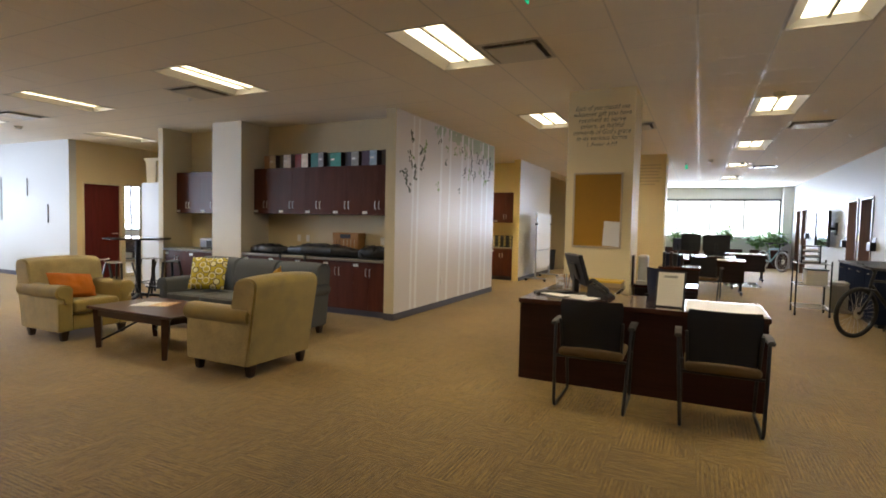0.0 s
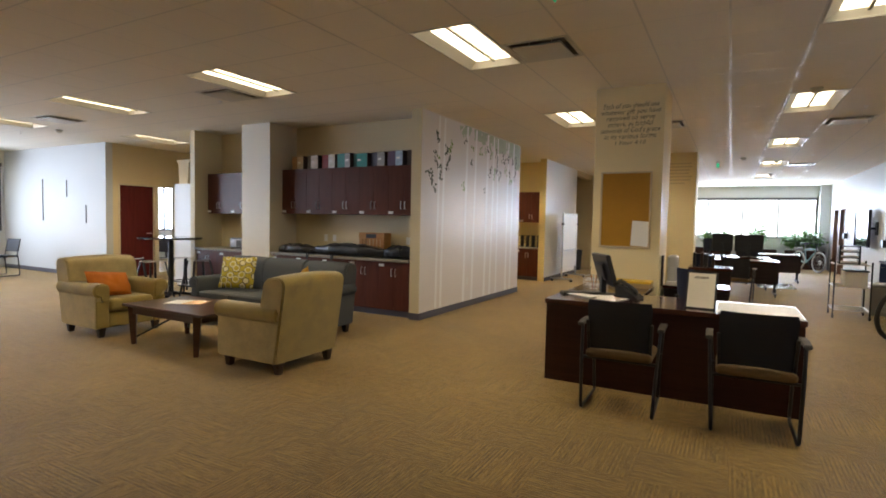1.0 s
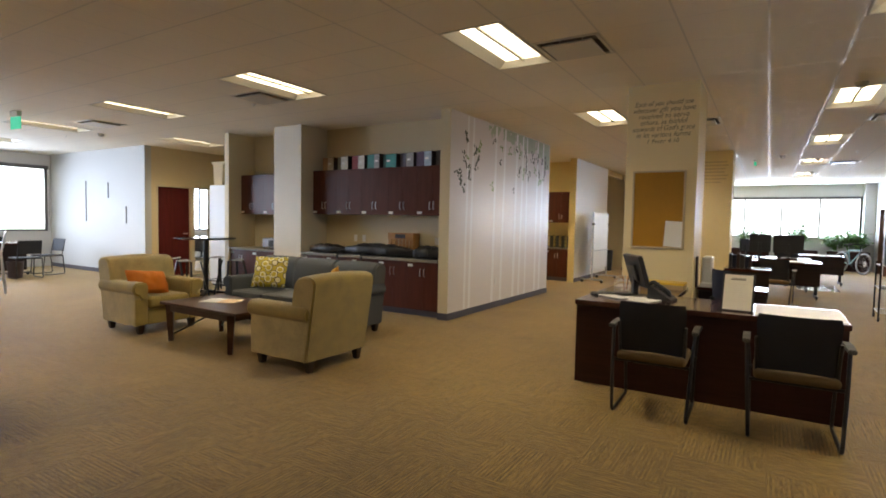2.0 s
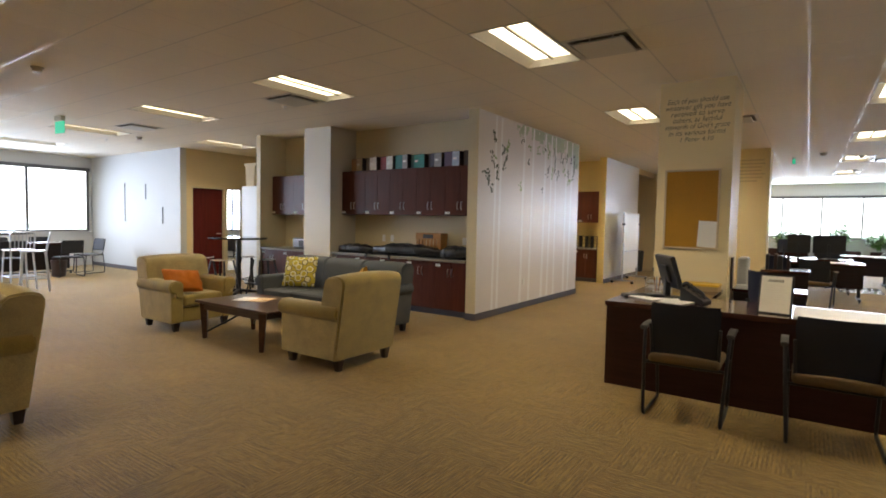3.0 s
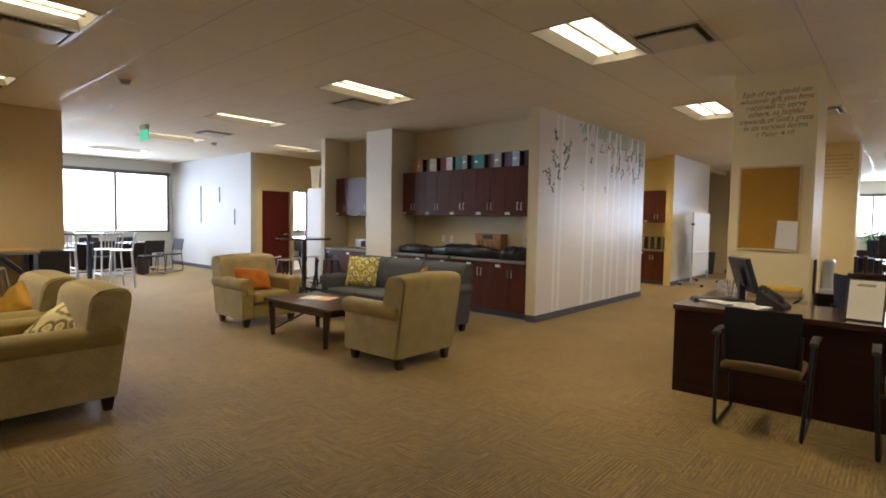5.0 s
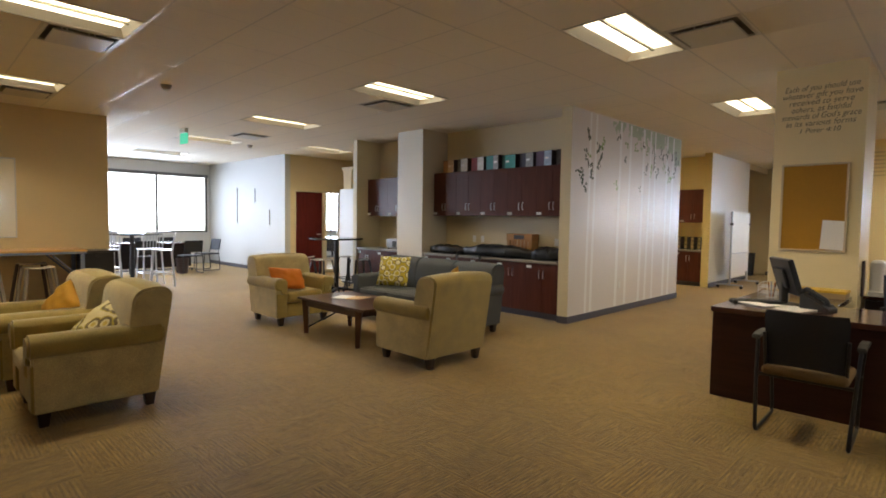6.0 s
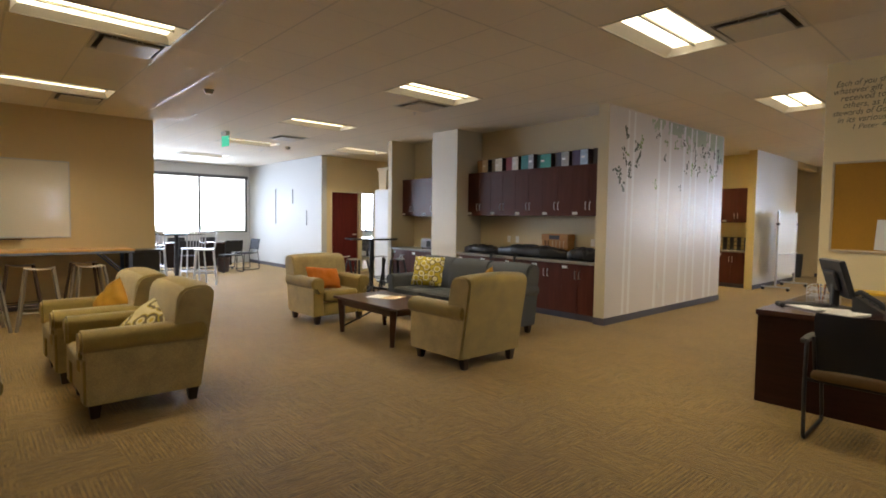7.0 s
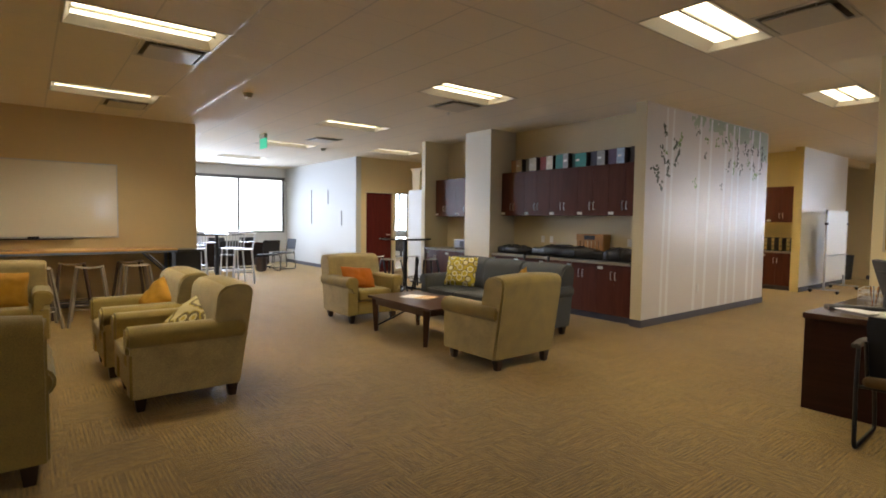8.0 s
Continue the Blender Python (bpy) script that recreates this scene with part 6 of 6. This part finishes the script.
part("body", boxed(-0.33, 0.345, -1.15, 1.15, 0.06, 0.86, 0.006), mat("navy_laminate", (0.020, 0.026, 0.050), 0.8, var=0.1, spec=0.0), lowc)
part("plinth", boxed(-0.28, 0.34, -1.12, 1.12, 0.0, 0.06), M_BLACK, lowc)
part("top", boxed(-0.36, 0.355, -1.18, 1.18, 0.862, 0.90, 0.005), mat("dark_grey_top", (0.05, 0.05, 0.055), 0.5, var=0.1), lowc)
for k in range(4):
    d = part("door", boxed(-0.348, -0.331, -1.145 + 0.575 * k, -0.58 + 0.575 * k, 0.075, 0.85, 0.002), mat("navy_door", (0.022, 0.029, 0.055), 0.8, var=0.1, spec=0.0), lowc)
    part("handle", tube(blank(), arc([(-0.348, -0.92 + 0.575 * k, 0.79), (-0.372, -0.92 + 0.575 * k, 0.79), (-0.372, -0.80 + 0.575 * k, 0.79), (-0.348, -0.80 + 0.575 * k, 0.79)], 0.01, 3), 0.005, 6), M_GUN, d)

cart = thing("rolling_cart", "black wire rolling cart with three clear shelves", "cart", turn_to(1.76, 10.86, 0, -2))
for k, (x, y) in enumerate(((-0.24, -0.30), (0.24, -0.30), (-0.24, 0.30), (0.24, 0.30))):
    bm = blank()
    cyl(bm, (x, y, 0.07), (x, y, 0.93), 0.0115, seg=10)
    p_ = part("post", bm, M_BLACK, cart)
    bm = blank()
    cyl(bm, (x - 0.013, y, 0.036), (x + 0.013, y, 0.036), 0.036, seg=14)
    cyl(bm, (x, y, 0.036), (x, y, 0.08), 0.010, seg=8)
    part("caster", bm, M_BLACK, p_)
for z in (0.14, 0.52, 0.88):
    bm = blank()
    tube(bm, arc([(-0.24, -0.30, z), (0.24, -0.30, z), (0.24, 0.30, z), (-0.24, 0.30, z), (-0.24, -0.30, z)], 0.012, 2), 0.007, 6)
    rim = part("shelf_rim", bm, M_STEEL, cart)
    for k in range(11):
        bm = blank()
        cyl(bm, (-0.24, -0.25 + 0.05 * k, z), (0.24, -0.25 + 0.05 * k, z), 0.0025, seg=5)
        part("wire", bm, M_STEEL, rim)
org = thing("wire_organizer", "black wire file organizer on top of the cart", "organizer", turn_to(1.70, 10.68, 0.888))
for sx in (-0.13, 0.13):
    part("side", boxed(sx - 0.011, sx + 0.011, -0.09, 0.09, 0.0, 0.30, 0.003), M_BLACK, org)
for k in range(4):
    part("shelf", boxed(-0.118, 0.118, -0.095, 0.09, 0.004 + 0.092 * k, 0.018 + 0.092 * k, 0.001), M_BLACK, org)
    if k < 3:
        part("paper_stack", boxed(-0.11, 0.11, -0.085, 0.08, 0.0185 + 0.092 * k, 0.045 + 0.092 * k, 0.001), M_PAPER, org)
tote = thing("storage_tote", "white plastic storage bin with a dark lid on the cart", "storage bin", turn_to(1.80, 10.76, 0.528))
part("bin", boxed(-0.15, 0.15, -0.19, 0.19, 0.0, 0.24, 0.015, 3), M_WHITEP, tote)
part("lid", boxed(-0.16, 0.16, -0.20, 0.20, 0.242, 0.265, 0.006), M_BLACK, tote)
hamp = thing("moving_box", "beige storage hamper standing on the carpet behind the cart", "hamper", turn_to(2.28, 11.45, 0, 6))
part("bin", boxed(-0.20, 0.20, -0.2, 0.2, 0.0, 0.50, 0.04, 4), mat("beige_fabric", (0.44, 0.42, 0.38), 0.85, var=0.1, bump=0.3), hamp)
part("lid", boxed(-0.21, 0.21, -0.21, 0.21, 0.502, 0.54, 0.015, 3), M_WHITEP, hamp)


def bicycle(m, paint, label, tyre):
    """A bicycle along +x with its front wheel at the origin and the back wheel at x = 1.05; it leans on its stand."""
    t = thing("bicycle", label, "bicycle", m, "bicycles")
    r = 0.345
    for k, cx in enumerate((0.0, 1.05)):
        wheel = part("wheel", tube(blank(), [(cx + (r - 0.045) * math.cos(a), 0, r + (r - 0.045) * math.sin(a)) for a in [2 * math.pi * i / 36 for i in range(36)]], 0.011, 6, True), M_GUN, t)
        part("tyre", tube(blank(), [(cx + (r - 0.024) * math.cos(a), 0, r + (r - 0.024) * math.sin(a)) for a in [2 * math.pi * i / 36 for i in range(36)]], 0.029, 8, True), tyre, wheel)
        bm = blank()
        for i in range(28):
            a = 2 * math.pi * i / 28
            s = 0.028 if i % 2 else -0.028
            cyl(bm, (cx + 0.02 * math.cos(a + 0.6 * (1 if i % 4 < 2 else -1)), s, r + 0.02 * math.sin(a + 0.6 * (1 if i % 4 < 2 else -1))), (cx + 0.295 * math.cos(a), 0, r + 0.295 * math.sin(a)), 0.0016, seg=4)
        tagged(part("spokes", bm, M_STEEL, wheel), kind="stuff")
        bm = blank()
        cyl(bm, (cx, -0.05, r), (cx, 0.05, r), 0.022, seg=12)
        part("hub", bm, M_GUN, wheel)
        bm = blank()
        cyl(bm, (cx, -0.032, r), (cx, -0.029, r), 0.08 if k == 0 else 0.055, seg=20)
        part("disc", bm, M_STEEL, wheel)
    head, seat, bb = (0.20, 0, 0.78), (0.74, 0, 0.74), (0.62, 0, 0.30)
    for p, q, w in ((head, seat, 0.017), ((0.19, 0, 0.72), bb, 0.021), (seat, bb, 0.016)):
        bm = blank()
        cyl(bm, p, q, w, seg=12)
        part("frame_tube", bm, paint, t)
    for s in (-1, 1):
        for p, q in (((0.74, s * 0.02, 0.72), (1.05, s * 0.055, r)), ((0.62, s * 0.03, 0.30), (1.05, s * 0.055, r))):
            bm = blank()
            cyl(bm, p, q, 0.009, seg=8)
            part("stay", bm, paint, t)
        part("fork_blade", tube(blank(), [(0.17, s * 0.05, 0.66), (0.08, s * 0.06, 0.50), (0.0, s * 0.055, r)], 0.014, 8), M_GUN, t)
    part("steerer", tube(blank(), [(0.165, 0, 0.66), (0.225, 0, 0.92)], 0.018, 10), M_GUN, t)
    part("fork_crown", boxed(0.14, 0.20, -0.07, 0.07, 0.645, 0.675, 0.01), M_GUN, t)
    bars = part("handlebar", tube(blank(), arc([(0.30, -0.31, 0.965), (0.18, -0.12, 0.955), (0.16, 0.0, 0.95), (0.18, 0.12, 0.955), (0.30, 0.31, 0.965)], 0.05, 4), 0.014, 8), M_GUN, t)
    for s in (-1, 1):
        bm = blank()
        cyl(bm, (0.25, s * 0.21, 0.962), (0.31, s * 0.325, 0.967), 0.019, seg=10)
        part("grip", bm, M_BLACK, bars)
    part("stem", tube(blank(), [(0.222, 0, 0.90), (0.16, 0, 0.95)], 0.018, 8), M_GUN, t)
    bm = blank()
    cyl(bm, (0.735, 0, 0.72), (0.775, 0, 0.91), 0.014, seg=10)
    part("seat_post", bm, M_STEEL, t)
    bm = blank()
    extrude_outline(bm, [(0.60, 0.025), (0.60, -0.025), (0.76, -0.05), (0.90, -0.085), (0.92, 0.0), (0.90, 0.085), (0.76, 0.05)], "z", 0.91, 0.955)
    bmesh.ops.bevel(bm, geom=bm.edges[:], offset=0.014, segments=3, affect="EDGES")
    part("saddle", bm, M_BLACK, t)
    bm = blank()
    cyl(bm, (0.62, -0.06, 0.30), (0.62, -0.05, 0.30), 0.09, seg=24)
    crank = part("chainring", bm, M_GUN, t)
    bm = blank()
    cyl(bm, (0.62, -0.07, 0.30), (0.55, -0.08, 0.15), 0.011, seg=8)
    cyl(bm, (0.62, 0.07, 0.30), (0.69, 0.08, 0.45), 0.011, seg=8)
    part("crank_arm", bm, M_GUN, crank)
    bm = blank()
    box(bm, 0.50, 0.60, -0.17, -0.08, 0.135, 0.16, 0.005)
    part("pedal", bm, M_BLACK, crank)
    bm = blank()
    box(bm, 0.64, 0.74, 0.08, 0.17, 0.44, 0.465, 0.005)
    part("pedal", bm, M_BLACK, crank)
    part("kickstand", tube(blank(), [(0.70, 0.04, 0.28), (0.74, 0.20, 0.012)], 0.009, 6), M_GUN, t)
    return t


M_BIKE1 = mat("olive_black_bike_paint", (0.05, 0.048, 0.035), 0.35, 0.3, var=0.1)
M_BIKE2 = mat("pale_blue_bike_paint", (0.30, 0.52, 0.62), 0.35, 0.2, var=0.1)
bicycle(pose(1.935, 8.80, 0.0, 4, 0, 37), M_BIKE1, "black mountain bicycle parked by the low cabinet", M_RUBBER)
bicycle(pose(2.60, 21.35, 0.0, 3, 0, 118), M_BIKE2, "pale blue bicycle parked in front of the planters", mat("pale_grey_tyre", (0.42, 0.43, 0.45), 0.7, var=0.15))


def plant(x, y, z, r, h, n, seed, label, pot=True):
    """A bushy pot plant: arching stems with many separate leaves."""
    t = thing("potted_plant", label, "plant", turn_to(x, y, z), "potted plants")
    g = random.Random(seed)
    zp = 0.0
    if pot:
        part("pot", turned(blank(), [(0.09, 0.0), (0.13, 0.2), (0.14, 0.21), (0.12, 0.21), (0.10, 0.17)], 18), M_BOXSIDE, t)
        zp = 0.17
    stems, bm = blank(), blank()
    for k in range(n):
        a, reach = g.uniform(0, 2 * math.pi), r * g.uniform(0.3, 1.0)
        top = zp + h * g.uniform(0.5, 1.0)
        pts = [Vector((0.5 * reach * u * math.cos(a) + 0.5 * reach * u * u * math.cos(a), 0.5 * reach * u * math.sin(a) + 0.5 * reach * u * u * math.sin(a), zp + (top - zp) * (1.5 * u - 0.5 * u * u))) for u in (0, 0.25, 0.5, 0.75, 1.0)]
        tube(stems, pts, 0.004, 4)
        for _ in range(9):
            u = g.uniform(0.35, 1.0)
            c = pts[0].lerp(pts[4], u) + Vector((g.gauss(0, 0.05), g.gauss(0, 0.05), g.gauss(0.03, 0.05)))
            L, W = g.uniform(0.09, 0.17), g.uniform(0.03, 0.055)
            d = Vector((g.gauss(0, 1) + math.cos(a), g.gauss(0, 1) + math.sin(a), g.gauss(0, 0.6))).normalized()
            s = d.cross(Vector((0, 0, 1)))
            s = s.normalized() if s.length > 0.1 else Vector((1, 0, 0))
            dn = Vector((0, 0, -0.2 * L))
            vs = [bm.verts.new(p) for p in (c, c + d * L * 0.4 + s * W, c + d * L + dn, c + d * L * 0.4 - s * W)]
            bm.faces.new(vs)
    part("stems", stems, M_LEAF, t)
    tagged(part("leaves", bm, M_LEAF, t, "green leaves"), kind="stuff")
    return t


for k, (x, w) in enumerate(((-0.62, 1.3), (0.85, 1.3), (2.35, 1.2))):
    pl = thing("planter_box", "dark wooden planter box under the window", "planter", turn_to(x, 22.95), "planter boxes")
    part("box", boxed(-w / 2, w / 2, -0.20, 0.20, 0.0, 0.66, 0.006), M_MAHOG, pl)
    part("soil", boxed(-w / 2 + 0.03, w / 2 - 0.03, -0.17, 0.17, 0.66, 0.672), mat("potting_soil", (0.03, 0.02, 0.013), 0.95, var=0.4, bump=0.6), pl)
for k, (x, r, h, n) in enumerate(((-0.75, 0.40, 0.80, 40), (0.45, 0.35, 0.62, 34), (0.90, 0.40, 0.98, 56), (1.95, 0.42, 0.62, 44), (2.35, 0.42, 0.85, 54), (2.65, 0.38, 0.62, 40), (-0.25, 0.35, 0.70, 34))):
    plant(x, 22.93, 0.672, r, h, n, 40 + k, "leafy green plant growing in a planter box", False)

# ---------------------------------------------------------------- cafe corner by the west window


def slat_chair(m):
    """A tall aluminium chair with a curved seat and a back of vertical bars; it faces -y."""
    t = thing("bar_chair", "tall brushed aluminium chair with vertical back bars", "bar chair", m, "aluminium bar chairs")
    z = 0.73
    for sx in (-1, 1):
        part("front_leg", tube(blank(), [(sx * 0.17, -0.17, z), (sx * 0.205, -0.215, 0.0)], 0.016, 8), M_ALU, t)
        part("rear_leg", tube(blank(), [(sx * 0.17, 0.17, z), (sx * 0.205, 0.23, 0.0)], 0.016, 8), M_ALU, t)
    part("seat", boxed(-0.20, 0.20, -0.20, 0.20, z, z + 0.025, 0.012, 3), M_ALU, t)
    part("footrest", tube(blank(), arc([(-0.195, 0, 0.25), (-0.195, -0.20, 0.25), (0.195, -0.20, 0.25), (0.195, 0.215, 0.25), (-0.195, 0.215, 0.25), (-0.195, 0, 0.25)], 0.03, 3), 0.011, 6), M_ALU, t)
    part("back_hoop", tube(blank(), arc([(-0.185, 0.18, z), (-0.19, 0.25, z + 0.36), (0.19, 0.25, z + 0.36), (0.185, 0.18, z)], 0.08, 5), 0.015, 8), M_ALU, t)
    for k in range(5):
        x = -0.12 + 0.06 * k
        part("back_bar", tube(blank(), [(x, 0.185, z + 0.02), (x, 0.248, z + 0.355)], 0.011, 6), M_ALU, t)
    return t


alu = slat_chair(turn_to(-12.28, 3.60, 0, -88))
copy_thing(alu, turn_to(-11.78, 3.69, 0, -20))
copy_thing(alu, turn_to(-12.33, 2.86, 0, -104))
copy_thing(alu, turn_to(-13.85, 3.2, 0, 95))


def stack_chair(m):
    """A black plastic-backed chair on a sled base; it faces -y."""
    t = thing("sled_chair", "black sled-base side chair with a perforated back", "chair", m, "black side chairs")
    for s in (-1, 1):
        x = s * 0.24
        part("sled_leg", tube(blank(), arc([(x, 0.20, 0.46), (x, 0.24, 0.012), (x, -0.24, 0.012), (x, -0.20, 0.44)], 0.05, 4), 0.011, 8), M_GUN, t)
        part("back_post", tube(blank(), [(s * 0.215, 0.19, 0.44), (s * 0.215, 0.265, 0.82)], 0.011, 8), M_GUN, t)
    part("seat", boxed(-0.235, 0.235, -0.23, 0.21, 0.435, 0.47, 0.015, 3), M_MESH, t)
    bm = boxed(-0.22, 0.22, -0.010, 0.010, 0.0, 0.30, 0.009, 3)
    part("backrest", bm, M_MESH, t, "black mesh backrest", pose(0, 0.225, 0.55, -10, 0, 0))
    return t


blk = stack_chair(turn_to(-14.0, 5.04, 0, -90))
copy_thing(blk, turn_to(-14.6, 5.70, 0, 8))
copy_thing(blk, turn_to(-15.95, 5.2, 0, 90))
copy_thing(blk, turn_to(-15.95, 4.3, 0, 86))
copy_thing(blk, turn_to(-14.15, 4.0, 0, -92))
cafe_desk = work_table(-15.55, -14.70, 3.4, 5.45, "dark meeting table near the west window", False)
part("side_panel", boxed(-14.80, -14.78, 3.5, 5.35, 0.12, 0.709, 0.002), M_EBON, cafe_desk)
single("waste_bin", turned(blank(), [(0.12, 0.0), (0.13, 0.01), (0.16, 0.36), (0.165, 0.37), (0.15, 0.37), (0.12, 0.02)], 20), mat("brown_bin", (0.05, 0.03, 0.03), 0.5), "small dark brown waste bin on the carpet", "bin", turn_to(-14.22, 4.93))

# ---------------------------------------------------------------- ceiling fittings
M_EXIT = glow("green_exit_glow", (0.01, 0.62, 0.30), 0.75, (0.02, 0.12, 0.07))
for x, y, rz, size in ((-10.22, 3.59, 8, 1.0), (-0.35, 14.6, 68, 0.5), (-1.02, 3.15, 92, 0.83)):
    t = thing("exit_sign", "green lit exit sign hanging from the ceiling", "exit sign", pose(x, y, H, 0, 0, rz) @ Matrix.Scale(size, 4), "exit signs")
    part("canopy", boxed(-0.10, 0.10, -0.035, 0.035, -0.085, -0.004, 0.006), M_TROF, t)
    part("panel", boxed(-0.135, 0.135, -0.006, 0.006, -0.285, -0.09, 0.002), M_EXIT, t, "glowing green panel")


def dome(x, y, r=0.065, h=0.06):
    t = thing("smoke_detector", "round off-white smoke detector on the ceiling", "smoke detector", pose(x, y, H - 0.003), "ceiling detectors")
    part("base", turned(blank(), [(r, 0.0), (r, -0.018), (r * 0.9, -0.022)], 22), M_VENT, t)
    part("cap", turned(blank(), [(r * 0.78, -0.022), (r * 0.72, -h * 0.8), (r * 0.45, -h)], 22), M_VENT, t)


for x, y in ((-7.08, 2.28), (0.785, 7.36), (0.88, 14.75), (0.18, 13.96), (-11.4, 5.4), (0.95, 18.2)):
    dome(x, y)
for x, y in ((-6.3, 5.0), (-12.4, 5.2), (2.2, 10.9), (1.46, 8.64), (1.47, 13.75)):
    t = thing("sprinkler_head", "small chrome sprinkler head in the ceiling", "sprinkler", pose(x, y, H - 0.003), "sprinklers")
    part("escutcheon", turned(blank(), [(0.035, 0.0), (0.033, -0.006), (0.015, -0.010)], 16), M_STEEL, t)
    part("deflector", turned(blank(), [(0.006, -0.010), (0.006, -0.035), (0.016, -0.037), (0.016, -0.040)], 12), M_STEEL, t)

# office furniture seen through the sidelight
work_table(-16.6, -15.0, 10.6, 11.4, "dark desk in the side office")
task_chair(turn_to(-14.4, 10.0, 0, 40), M_MESH, "black swivel chair in the side office")

# ---------------------------------------------------------------- carpet tiles, laid quarter-turned
S = 0.49
tile = {}
for key, mt in ((0, M_CARPET_A), (1, M_CARPET_B)):
    bm = blank()
    box(bm, 0.0002, S - 0.0002, 0.0002, S - 0.0002, -0.0118, 0.0)
    tile[key] = finish("carpet_tile", bm, mt, False)
floor = tagged(new("floor"), "floor of tan streaked carpet tiles laid quarter-turned", "floor", kind="structure")
rest = {0: ([], []), 1: ([], [])}
near = 0
for i in range(-33, 11):
    for j in range(-14, 45):
        x, y = -1.92 + i * S, 2.10 + j * S
        if x < -17.6 or x > 3.1 or y > 23.6 or y < -4.3:
            continue
        key = (i + j + 1) % 2
        if -6.0 < x < 1.2 and 0.6 < y < 6.2:
            ob = new("carpet_tile", tile[key])
            ob.location = (x, y, 0.0)
            ob.parent = floor
            near += 1
        else:
            verts, faces = rest[key]
            a, b, c, d = max(x + 0.0002, -17.5), min(x + S - 0.0002, 3.3), max(y + 0.0002, -4.3), min(y + S - 0.0002, 23.7)
            quad_box(a, b, c, d, -0.0118, 0.0)
for key, mt in ((0, M_CARPET_A), (1, M_CARPET_B)):
    me = bpy.data.meshes.new("carpet_tiles")
    me.from_pydata(rest[key][0], [], rest[key][1])
    me.materials.append(mt)
    ob = new("carpet_tiles", me)
    ob.parent = floor
    tagged(ob, kind="stuff")
